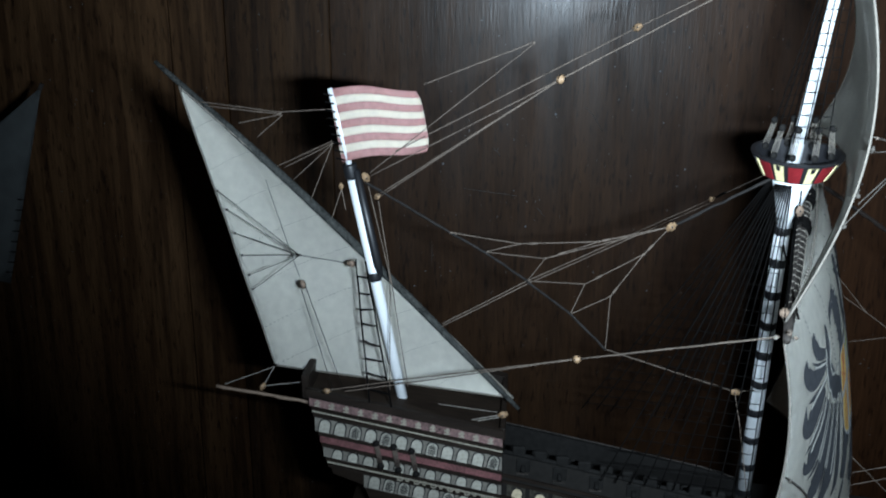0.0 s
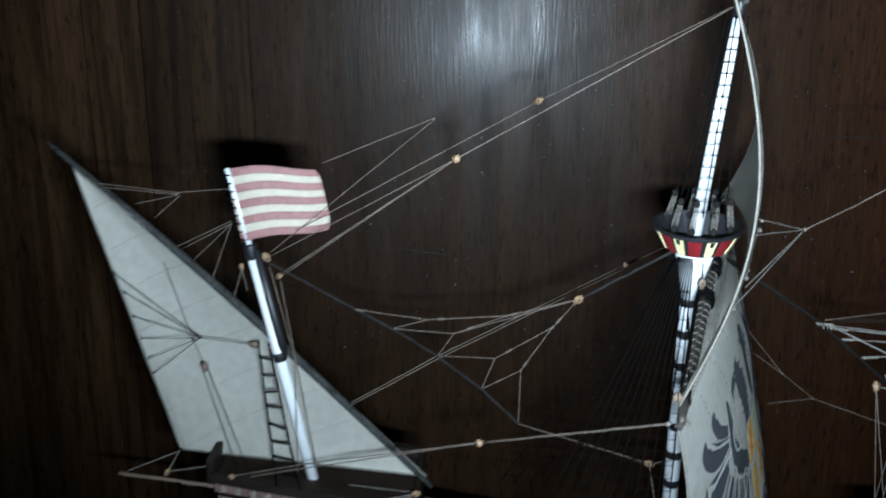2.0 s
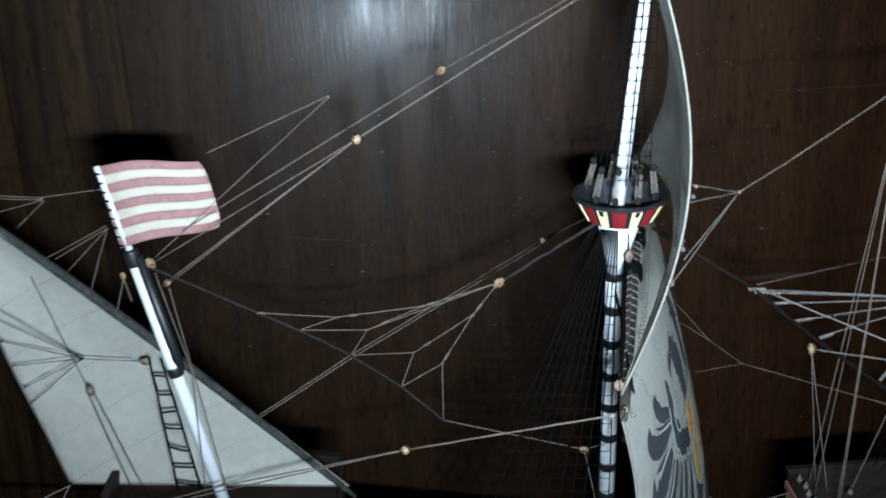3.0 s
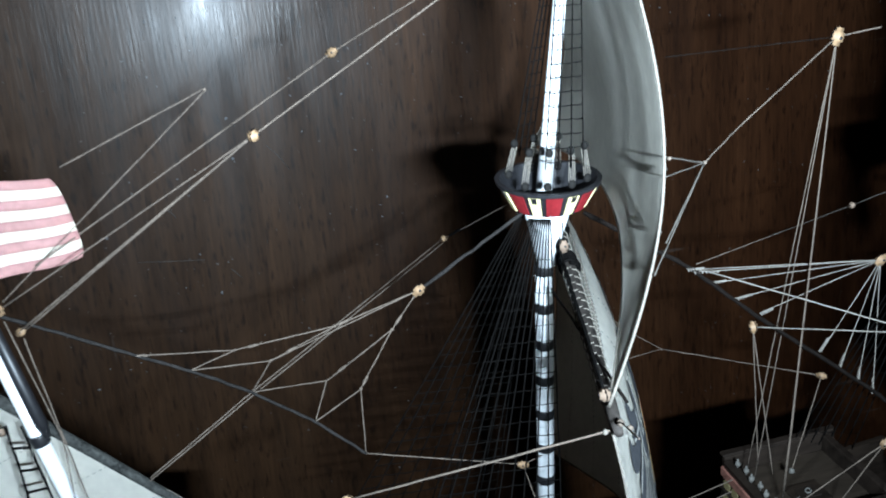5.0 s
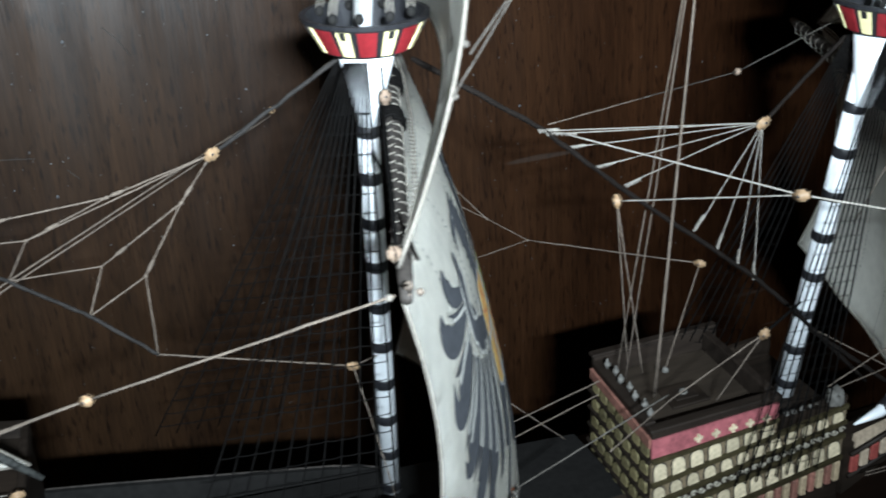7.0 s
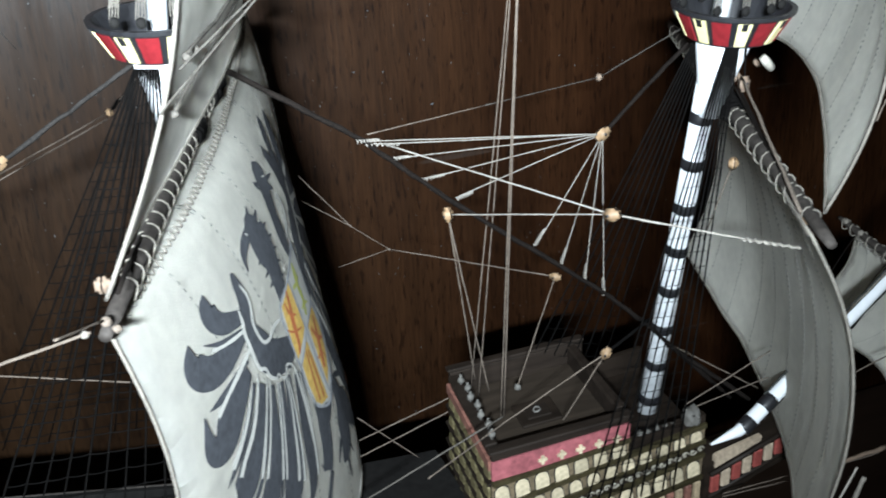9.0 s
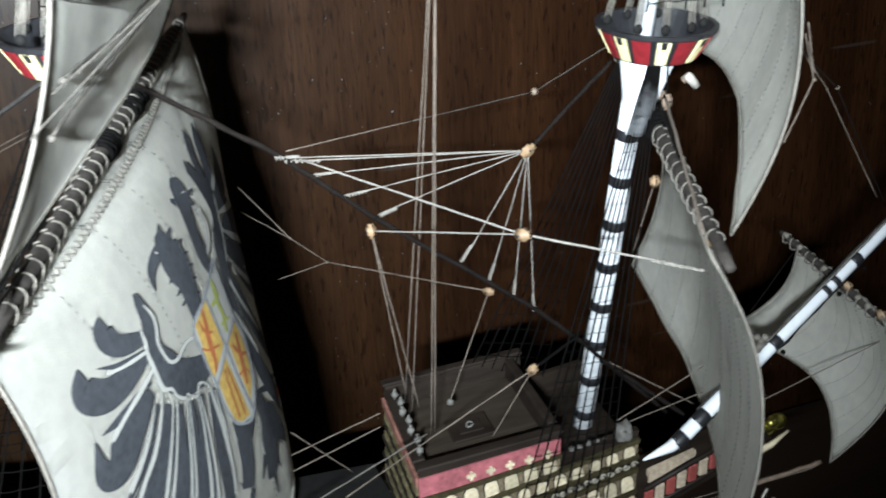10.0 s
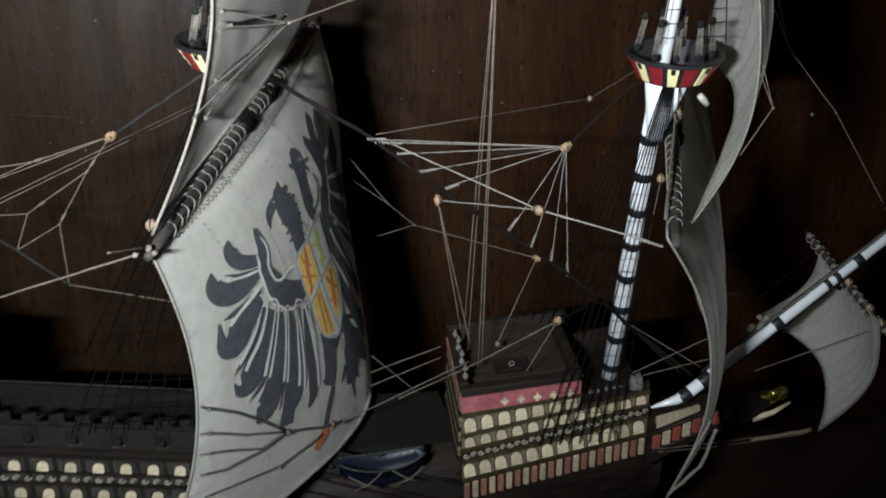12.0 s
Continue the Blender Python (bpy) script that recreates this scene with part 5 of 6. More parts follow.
plume(EMBLEM, (0.249, 0.739, 0.00070), (0.241, 0.711, 0.00014))
plume(EMBLEM, (0.359, 0.619, 0.00222), (0.372, 0.686, 0.00597), (0.365, 0.750, 0.00860), (0.344, 0.795, 0.00579), (0.321, 0.816, 0.00081))
plume(EMBLEM, (0.388, 0.697, 0.00090), (0.435, 0.774, 0.00028))
plume(EMBLEM, (0.378, 0.749, 0.00091), (0.422, 0.830, 0.00029))
plume(EMBLEM, (0.359, 0.785, 0.00114), (0.381, 0.856, 0.00035))
plume(EMBLEM, (0.343, 0.800, 0.00163), (0.345, 0.887, 0.00049))
plume(EMBLEM, (0.329, 0.759, 0.00185), (0.302, 0.792, 0.00058))
plume(EMBLEM, (0.270, 0.770, 0.00164), (0.248, 0.817, 0.00162), (0.232, 0.876, 0.00158))
plume(EMBLEM, (0.380, 0.633, 0.00077), (0.443, 0.682, 0.00115), (0.528, 0.722, 0.00055))
plume(EMBLEM, (0.502, 0.120, 0.00229), (0.526, 0.189, 0.00475), (0.536, 0.257, 0.00569), (0.514, 0.304, 0.00600), (0.460, 0.333, 0.00600), (0.435, 0.377, 0.00365))
plume(EMBLEM, (0.595, 0.094, 0.00182), (0.560, 0.143, 0.00384), (0.557, 0.199, 0.00439), (0.552, 0.253, 0.00369))
plume(EMBLEM, (0.659, 0.120, 0.00310), (0.628, 0.166, 0.00600), (0.600, 0.211, 0.00454), (0.565, 0.246, 0.00240))
plume(EMBLEM, (0.744, 0.227, 0.00415), (0.745, 0.280, 0.00600), (0.643, 0.271, 0.00600), (0.571, 0.259, 0.00293))
plume(EMBLEM, (0.717, 0.348, 0.00100), (0.613, 0.303, 0.00176), (0.550, 0.276, 0.00113))
plume(EMBLEM, (0.795, 0.431, 0.00274), (0.645, 0.370, 0.00600), (0.550, 0.317, 0.00114))
plume(EMBLEM, (0.745, 0.471, 0.00179), (0.597, 0.377, 0.00198), (0.538, 0.328, 0.00121))
plume(EMBLEM, (0.702, 0.514, 0.00090), (0.622, 0.426, 0.00600), (0.544, 0.350, 0.00443))
plume(EMBLEM, (0.645, 0.591, 0.00103), (0.603, 0.493, 0.00600), (0.536, 0.393, 0.00600), (0.513, 0.346, 0.00339))
plume(EMBLEM, (0.567, 0.682, 0.00600), (0.499, 0.549, 0.00600), (0.470, 0.448, 0.00600), (0.450, 0.381, 0.00283))
plume(EMBLEM, (0.501, 0.773, 0.00564), (0.445, 0.648, 0.00600), (0.425, 0.541, 0.00600), (0.419, 0.457, 0.00456), (0.425, 0.392, 0.00265))
plume(EMBLEM, (0.460, 0.843, 0.00276), (0.420, 0.761, 0.00570), (0.385, 0.697, 0.00289))
plume(RED_PRINT, (0.241, 0.884, 0.00196), (0.222, 0.894, 0.00255), (0.208, 0.916, 0.00172))
plume(RED_PRINT, (0.248, 0.870, 0.00080), (0.262, 0.893, 0.00110), (0.252, 0.905, 0.00050))
plume(RED_PRINT, (0.500, 0.745, 0.00200), (0.517, 0.775, 0.00240))
plume(SHIELD_WHITE, (0.192, 0.174, 0.00030), (0.196, 0.201, 0.00065), (0.192, 0.225, 0.00066), (0.180, 0.251, 0.00065), (0.180, 0.287, 0.00062), (0.187, 0.309, 0.00050), (0.202, 0.319, 0.00057), (0.229, 0.319, 0.00059), (0.251, 0.332, 0.00037))
plume(SHIELD_WHITE, (0.166, 0.195, 0.00030), (0.162, 0.224, 0.00076), (0.156, 0.244, 0.00076), (0.154, 0.277, 0.00090), (0.153, 0.312, 0.00089), (0.157, 0.333, 0.00056), (0.167, 0.348, 0.00048), (0.171, 0.372, 0.00051), (0.184, 0.397, 0.00040), (0.191, 0.396, 0.00032), (0.197, 0.411, 0.00030), (0.209, 0.427, 0.00052), (0.219, 0.414, 0.00057), (0.230, 0.422, 0.00031), (0.240, 0.441, 0.00039))
plume(SHIELD_WHITE, (0.154, 0.237, 0.00041), (0.133, 0.225, 0.00050), (0.112, 0.210, 0.00037), (0.094, 0.192, 0.00045))
plume(SHIELD_WHITE, (0.151, 0.277, 0.00053), (0.117, 0.282, 0.00077), (0.090, 0.286, 0.00063), (0.064, 0.294, 0.00086))
plume(SHIELD_WHITE, (0.131, 0.331, 0.00015), (0.109, 0.366, 0.00060), (0.086, 0.394, 0.00090), (0.064, 0.416, 0.00103))
plume(SHIELD_WHITE, (0.149, 0.330, 0.00032), (0.133, 0.365, 0.00064), (0.108, 0.408, 0.00095), (0.085, 0.433, 0.00093), (0.073, 0.453, 0.00093))
plume(SHIELD_WHITE, (0.163, 0.364, 0.00034), (0.147, 0.403, 0.00043), (0.130, 0.448, 0.00068), (0.115, 0.491, 0.00085), (0.106, 0.520, 0.00086))
plume(SHIELD_WHITE, (0.168, 0.376, 0.00035), (0.155, 0.416, 0.00053), (0.139, 0.463, 0.00053), (0.124, 0.509, 0.00071), (0.115, 0.538, 0.00072))
plume(SHIELD_WHITE, (0.183, 0.405, 0.00038), (0.171, 0.459, 0.00047), (0.162, 0.503, 0.00057), (0.151, 0.557, 0.00068), (0.144, 0.592, 0.00078))
plume(SHIELD_WHITE, (0.188, 0.412, 0.00029), (0.177, 0.468, 0.00038), (0.168, 0.513, 0.00049), (0.158, 0.570, 0.00060), (0.151, 0.605, 0.00060))
plume(SHIELD_WHITE, (0.207, 0.431, 0.00041), (0.203, 0.477, 0.00051), (0.193, 0.538, 0.00062), (0.185, 0.601, 0.00084), (0.177, 0.653, 0.00084))
plume(SHIELD_WHITE, (0.213, 0.434, 0.00030), (0.210, 0.488, 0.00054), (0.203, 0.554, 0.00064), (0.196, 0.620, 0.00066), (0.189, 0.674, 0.00086))
plume(SHIELD_WHITE, (0.242, 0.445, 0.00043), (0.241, 0.488, 0.00092), (0.240, 0.548, 0.00118), (0.237, 0.606, 0.00119), (0.233, 0.664, 0.00096), (0.227, 0.717, 0.00096))
plume(SHIELD_WHITE, (0.251, 0.470, 0.00035), (0.248, 0.529, 0.00048), (0.247, 0.589, 0.00047))
plume(SHIELD_WHITE, (0.493, 0.360, 0.00108), (0.537, 0.427, 0.00130), (0.617, 0.517, 0.00130))
plume(SHIELD_WHITE, (0.449, 0.383, 0.00115), (0.463, 0.450, 0.00130), (0.495, 0.522, 0.00130), (0.533, 0.595, 0.00130))
plume(SHIELD_WHITE, (0.406, 0.434, 0.00122), (0.433, 0.517, 0.00130), (0.458, 0.592, 0.00130))
plume(SHIELD_WHITE, (0.534, 0.313, 0.00048), (0.598, 0.375, 0.00130), (0.730, 0.473, 0.00130))
plume(SHIELD_WHITE, (0.547, 0.280, 0.00036), (0.643, 0.327, 0.00112), (0.772, 0.387, 0.00130))
plume(SHIELD_WHITE, (0.577, 0.250, 0.00132), (0.551, 0.286, 0.00128), (0.519, 0.325, 0.00120), (0.478, 0.356, 0.00106))
plume(SHIELD_WHITE, (0.452, 0.200, 0.00130), (0.458, 0.238, 0.00130), (0.431, 0.262, 0.00130), (0.402, 0.274, 0.00066))
plume(SHIELD_WHITE, (0.733, 0.220, 0.00130), (0.648, 0.233, 0.00126), (0.586, 0.240, 0.00123))
field(SHIELD_WHITE, (0.324, 0.478), (0.410, 0.294), (0.324, 0.307), (0.259, 0.315), (0.253, 0.383), (0.257, 0.466), (0.258, 0.521), (0.268, 0.579), (0.289, 0.617), (0.327, 0.643), (0.364, 0.609), (0.394, 0.559), (0.408, 0.495), (0.396, 0.430))
field(YELLOW_PRINT, (0.289, 0.378), (0.318, 0.313), (0.265, 0.319), (0.259, 0.385), (0.257, 0.451), (0.317, 0.430), (0.317, 0.371))
field(YELLOW_PRINT, (0.362, 0.523), (0.390, 0.442), (0.333, 0.445), (0.334, 0.526), (0.338, 0.609), (0.361, 0.590), (0.385, 0.550), (0.393, 0.498))
field(YELLOW_PRINT, (0.291, 0.545), (0.307, 0.453), (0.266, 0.474), (0.266, 0.524), (0.274, 0.584), (0.290, 0.611), (0.321, 0.629), (0.314, 0.544))
plume(RED_PRINT, (0.298, 0.313, 0.00057), (0.291, 0.343, 0.00141), (0.282, 0.379, 0.00173), (0.277, 0.427, 0.00117), (0.268, 0.445, 0.00055))
plume(RED_PRINT, (0.277, 0.322, 0.00052), (0.281, 0.354, 0.00067), (0.301, 0.378, 0.00027))
plume(RED_PRINT, (0.257, 0.370, 0.00028), (0.275, 0.395, 0.00036), (0.304, 0.416, 0.00029))
plume(RED_PRINT, (0.374, 0.458, 0.00087), (0.363, 0.495, 0.00167), (0.354, 0.533, 0.00182), (0.345, 0.572, 0.00124))
plume(RED_PRINT, (0.343, 0.460, 0.00064), (0.361, 0.505, 0.00085), (0.389, 0.530, 0.00026))
plume(RED_PRINT, (0.330, 0.530, 0.00045), (0.356, 0.543, 0.00026), (0.368, 0.565, 0.00033))
plume(RED_PRINT, (0.291, 0.467, 0.00048), (0.288, 0.527, 0.00061), (0.288, 0.595, 0.00064))
plume(RED_PRINT, (0.300, 0.473, 0.00043), (0.304, 0.541, 0.00064), (0.306, 0.610, 0.00065))
plume(GREEN_PRINT, (0.366, 0.309, 0.00107), (0.362, 0.335, 0.00213), (0.354, 0.358, 0.00154), (0.355, 0.391, 0.00158), (0.342, 0.424, 0.00108))
plume(GREEN_PRINT, (0.330, 0.341, 0.00061), (0.351, 0.348, 0.00071), (0.372, 0.349, 0.00044))
plume(GREEN_PRINT, (0.333, 0.398, 0.00036), (0.356, 0.404, 0.00060), (0.373, 0.418, 0.00019))
plume(GREY_PRINT, (0.410, 0.294, 0.00077), (0.324, 0.307, 0.00054), (0.259, 0.315, 0.00055), (0.253, 0.383, 0.00054), (0.257, 0.466, 0.00056), (0.258, 0.521, 0.00055), (0.268, 0.579, 0.00050), (0.289, 0.617, 0.00028), (0.327, 0.643, 0.00074), (0.364, 0.609, 0.00093), (0.394, 0.559, 0.00107), (0.408, 0.495, 0.00110), (0.396, 0.430, 0.00099), (0.410, 0.294, 0.00093))
plume(GREY_PRINT, (0.322, 0.309, 0.00053), (0.320, 0.368, 0.00053), (0.319, 0.438, 0.00055), (0.322, 0.532, 0.00061), (0.334, 0.627, 0.00064))
plume(GREY_PRINT, (0.397, 0.437, 0.00067), (0.326, 0.441, 0.00051), (0.261, 0.468, 0.00044))

# ---- rigging ----
# blocks and knots along the spritsail yard
SPRIT_A, SPRIT_B = V(0.3625, 0.3220, 0.0900), V(0.3755, 0.4060, 0.1000)
for t, size in ((0.10, 0.0021), (0.22, 0.0024), (0.46, 0.0022)):
    block(on(SPRIT_A, SPRIT_B, t) + V(-0.0012, -0.0016, 0.0022), SPRIT_B - SPRIT_A, size)
for t in (0.04, 0.30, 0.37, 0.62, 0.82, 0.94):
    knot(on(SPRIT_A, SPRIT_B, t) + V(-0.0012, -0.0010, 0.0012), 0.0019, LASHING)
# mizzen stay and crow feet
rope((-0.0681, 0.3880, 0.1957), (-0.0316, 0.3967, 0.1708), (-0.0159, 0.3973, 0.1618), (0.0035, 0.4059, 0.1453), (0.0235, 0.3974, 0.1330), (0.0402, 0.3969, 0.1163), r=0.0008, material=STAY)
block((0.0652, 0.3962, 0.1764), (0.0159, -0.0012, 0.0134), 0.0024)
rope((0.0652, 0.3962, 0.1764), (0.0346, 0.3980, 0.1680), (-0.0004, 0.3980, 0.1659), (-0.0316, 0.3967, 0.1708), r=0.0003, material=ROPE)
rope((-0.0004, 0.3980, 0.1659), (-0.0159, 0.3973, 0.1618), (0.0112, 0.4000, 0.1586), (0.0346, 0.3980, 0.1680), r=0.0003, material=ROPE)
rope((0.0035, 0.4059, 0.1453), (0.0112, 0.4000, 0.1586), (0.0652, 0.3962, 0.1764), r=0.0003, material=ROPE)
rope((0.0035, 0.4059, 0.1453), (0.0295, 0.4000, 0.1469), (0.0359, 0.3980, 0.1515), (0.0545, 0.3970, 0.1631), (0.0652, 0.3962, 0.1764), r=0.0003, material=ROPE)
rope((0.0295, 0.4000, 0.1469), (0.0235, 0.3974, 0.1330), (0.0409, 0.3970, 0.1425), (0.0545, 0.3970, 0.1631), r=0.0003, material=ROPE)
rope((0.0402, 0.3969, 0.1163), (0.0409, 0.3970, 0.1425), r=0.0003, material=ROPE)
rope((0.0402, 0.3969, 0.1163), (0.0990, 0.3917, 0.0999), r=0.00035, material=ROPE)
for a, b, t in (((-0.0316, 0.3967, 0.1708), (-0.0004, 0.3980, 0.1659), 0.05), ((-0.0004, 0.3980, 0.1659), (0.0346, 0.3980, 0.1680), 0.18), ((0.0346, 0.3980, 0.1680), (0.0652, 0.3962, 0.1764), 0.10), ((0.0112, 0.4000, 0.1586), (0.0346, 0.3980, 0.1680), 0.32), ((0.0295, 0.4000, 0.1469), (0.0545, 0.3970, 0.1631), 0.24), ((0.0409, 0.3970, 0.1425), (0.0545, 0.3970, 0.1631), 0.14), ((0.0545, 0.3970, 0.1631), (0.0652, 0.3962, 0.1764), 0.24)):
    splice(a, b, t)
knot((-0.0004, 0.3980, 0.1659), 0.0009)
knot((0.0346, 0.3980, 0.1680), 0.0009)
knot((0.0112, 0.4000, 0.1586), 0.0008)
knot((0.0545, 0.3970, 0.1631), 0.0010)
knot((0.0409, 0.3970, 0.1425), 0.0010)
knot((-0.0159, 0.3973, 0.1618), 0.0007)
knot((0.0235, 0.3974, 0.1330), 0.0007)
knot((0.0402, 0.3969, 0.1163), 0.0009)
rope((-0.0342, 0.3880, 0.1302), (0.0035, 0.4059, 0.1453), (0.0955, 0.4730, 0.1672), r=0.00032, material=ROPE)
rope((-0.0347, 0.3900, 0.1279), (0.0040, 0.4075, 0.1434), (0.0965, 0.4735, 0.1656), r=0.00032, material=ROPE)
rope((0.0652, 0.3962, 0.1764), (0.1063, 0.3920, 0.2011), r=0.0009, material=STAY)
rope((0.0971, 0.4738, 0.1675), (0.1160, 0.4080, 0.2030), r=0.0003, material=ROPE)
block((0.0971, 0.4738, 0.1675), (0.0189, -0.0658, 0.0355), 0.0019)
rope((0.0985, 0.4690, 0.1702), (0.1010, 0.4600, 0.1750), r=0.0009, material=BLACK_ROPE)
block((0.0990, 0.3917, 0.0999), (-0.0588, 0.0052, 0.0164), 0.0021)
rope((0.0990, 0.3917, 0.0999), (0.1118, 0.3980, 0.0983), r=0.0003, material=ROPE)
rope((0.0990, 0.3917, 0.0999), (0.1002, 0.3800, 0.0874), (0.1040, 0.3700, 0.0590), r=0.00028, material=ROPE)
# flag halyards and topmast stays
block((0.0137, 0.3643, 0.2446), (0.034, 0.0545, 0.0144), 0.0022)
block((0.0477, 0.4188, 0.2590), (0.0737, -0.0348, 0.0417), 0.0021)
rope((-0.0622, 0.3860, 0.1903), (0.0137, 0.3643, 0.2446), r=0.0003, material=ROPE)
rope((-0.0616, 0.3880, 0.1892), (0.0137, 0.3643, 0.2446), r=0.0003, material=ROPE)
rope((-0.0649, 0.3840, 0.1993), (0.0137, 0.3643, 0.2446), r=0.00026, material=ROPE)
rope((-0.0540, 0.3860, 0.2099), (0.0477, 0.4188, 0.2590), r=0.0003, material=ROPE)
rope((0.0137, 0.3643, 0.2446), (0.1214, 0.3840, 0.3007), r=0.0003, material=ROPE)
rope((0.0477, 0.4188, 0.2590), (0.1214, 0.3840, 0.3007), r=0.0003, material=ROPE)
rope((-0.0420, 0.3880, 0.2380), (0.0032, 0.4000, 0.2544), r=0.00024, material=ROPE)
rope((0.0032, 0.4000, 0.2537), (-0.0648, 0.3840, 0.2008), r=0.00024, material=ROPE)
knot((0.0032, 0.4000, 0.2541), 0.0009)
block((-0.0668, 0.3840, 0.1988), (0.0046, 0.002, -0.0085), 0.0022)
block((-0.0624, 0.3870, 0.1895), (0.0761, -0.0227, 0.0551), 0.0017)
rope((-0.0657, 0.3840, 0.1948), (-0.0569, 0.3820, 0.1544), (-0.0573, 0.3780, 0.1010), r=0.0003, material=ROPE)
rope((-0.0618, 0.3860, 0.1878), (-0.0493, 0.3800, 0.1018), r=0.0003, material=ROPE)
block((-0.0775, 0.3840, 0.1945), (-0.0007, 0.0, 0.0075), 0.0014)
rope((-0.0775, 0.3840, 0.1933), (-0.0824, 0.3860, 0.1798), r=0.0003, material=ROPE)
rope((-0.0775, 0.3840, 0.1933), (-0.0763, 0.3860, 0.1833), r=0.0003, material=ROPE)
# lateen peak bridle
rope((-0.1409, 0.3930, 0.2285), (-0.1042, 0.3900, 0.2250), (-0.0805, 0.3880, 0.2272), r=0.00026, material=ROPE)
rope((-0.1373, 0.3930, 0.2266), (-0.1043, 0.3900, 0.2242), r=0.00026, material=ROPE)
rope((-0.1233, 0.3920, 0.2196), (-0.1038, 0.3900, 0.2240), r=0.00026, material=ROPE)
rope((-0.1154, 0.3920, 0.2135), (-0.1031, 0.3900, 0.2238), r=0.00026, material=ROPE)
knot((-0.1040, 0.3900, 0.2245), 0.0009)
rope((-0.0806, 0.3860, 0.2130), (-0.1039, 0.3910, 0.2004), r=0.00026, material=ROPE)
rope((-0.0806, 0.3860, 0.2130), (-0.0999, 0.3910, 0.1952), r=0.00026, material=ROPE)
rope((-0.0811, 0.3860, 0.2123), (-0.0926, 0.3900, 0.1861), r=0.00026, material=ROPE)
rope((-0.0811, 0.3860, 0.2138), (-0.1071, 0.3910, 0.2009), r=0.00026, material=ROPE)
# lateen brails
rope((-0.1319, 0.3830, 0.1915), (-0.0966, 0.3810, 0.1636), r=0.00022, material=DARK_ROPE)
rope((-0.1288, 0.3830, 0.1834), (-0.0966, 0.3810, 0.1636), r=0.00022, material=DARK_ROPE)
rope((-0.1258, 0.3830, 0.1723), (-0.0966, 0.3810, 0.1636), r=0.00022, material=DARK_ROPE)
rope((-0.1235, 0.3830, 0.1620), (-0.0966, 0.3810, 0.1636), r=0.00022, material=DARK_ROPE)
rope((-0.1208, 0.3830, 0.1527), (-0.0966, 0.3810, 0.1636), r=0.00022, material=DARK_ROPE)
rope((-0.1194, 0.3830, 0.1457), (-0.0966, 0.3810, 0.1636), r=0.00022, material=DARK_ROPE)
rope((-0.0966, 0.3810, 0.1636), (-0.0740, 0.3830, 0.1596), r=0.00022, material=DARK_ROPE)
rope((-0.1103, 0.3830, 0.1970), (-0.1010, 0.3810, 0.1666), (-0.0971, 0.3810, 0.1535), r=0.00020, material=DARK_ROPE)
rope((-0.0969, 0.3810, 0.1486), (-0.0828, 0.3750, 0.1009), r=0.00025, material=DARK_ROPE)
rope((-0.0946, 0.3810, 0.1487), (-0.0781, 0.3750, 0.1016), r=0.00025, material=DARK_ROPE)
block((-0.0958, 0.3810, 0.1500), (0.013, -0.006, -0.0491), 0.0019, WEATHERED)
block((-0.0740, 0.3830, 0.1596), (-0.0226, -0.002, 0.004), 0.0019, WEATHERED)
knot((-0.1319, 0.3830, 0.1915), 0.0008, DARK_ROPE)
knot((-0.1283, 0.3830, 0.1831), 0.0008, DARK_ROPE)
knot((-0.1255, 0.3830, 0.1723), 0.0008, DARK_ROPE)
knot((-0.1230, 0.3830, 0.1621), 0.0008, DARK_ROPE)
knot((-0.1205, 0.3830, 0.1528), 0.0008, DARK_ROPE)
knot((-0.1192, 0.3830, 0.1460), 0.0008, DARK_ROPE)
knot((-0.0966, 0.3810, 0.1636), 0.0010, DARK_ROPE)
# boomkin and sheets
rope((-0.1397, 0.3820, 0.0973), (-0.0946, 0.3850, 0.0886), r=0.0012, material=WEATHERED)
rope((-0.1355, 0.3820, 0.0983), (-0.1131, 0.3880, 0.1054), r=0.0003, material=PALE_ROPE)
rope((-0.1179, 0.3830, 0.0974), (-0.1131, 0.3880, 0.1054), r=0.0003, material=PALE_ROPE)
rope((-0.1176, 0.3830, 0.0977), (-0.0968, 0.3850, 0.1000), r=0.0003, material=PALE_ROPE)
block((-0.1179, 0.3830, 0.0974), (0.0048, 0.005, 0.008), 0.0019)
knot((-0.1125, 0.3880, 0.1063), 0.0011, DARK_ROPE)
block((-0.0059, 0.3840, 0.0875), (-0.0182, 0.0, -0.005), 0.0022)
rope((-0.0069, 0.3840, 0.0874), (-0.0241, 0.3840, 0.0830), r=0.0003, material=PALE_ROPE)
rope((-0.0069, 0.3840, 0.0863), (-0.0236, 0.3840, 0.0819), r=0.0003, material=PALE_ROPE)
rope((-0.0085, 0.3840, 0.0885), (-0.0360, 0.3840, 0.0916), r=0.00021, material=PALE_ROPE)
# main yard brace
block((0.0226, 0.3289, 0.1432), (0.0624, -0.0589, 0.0353), 0.0020)
rope((0.0835, 0.2830, 0.1757), (0.0226, 0.3289, 0.1432), r=0.00040, material=ROPE)
knot((0.0826, 0.2836, 0.1752), 0.0012, LASHING)
rope((0.0226, 0.3289, 0.1432), (-0.0478, 0.3650, 0.1134), (-0.0846, 0.3660, 0.1055), r=0.00032, material=ROPE)
rope((0.0226, 0.3289, 0.1432), (-0.0528, 0.3650, 0.1105), (-0.0757, 0.3660, 0.1056), r=0.00032, material=ROPE)
block((-0.0838, 0.3660, 0.1055), (0.1064, -0.0371, 0.0377), 0.0018)
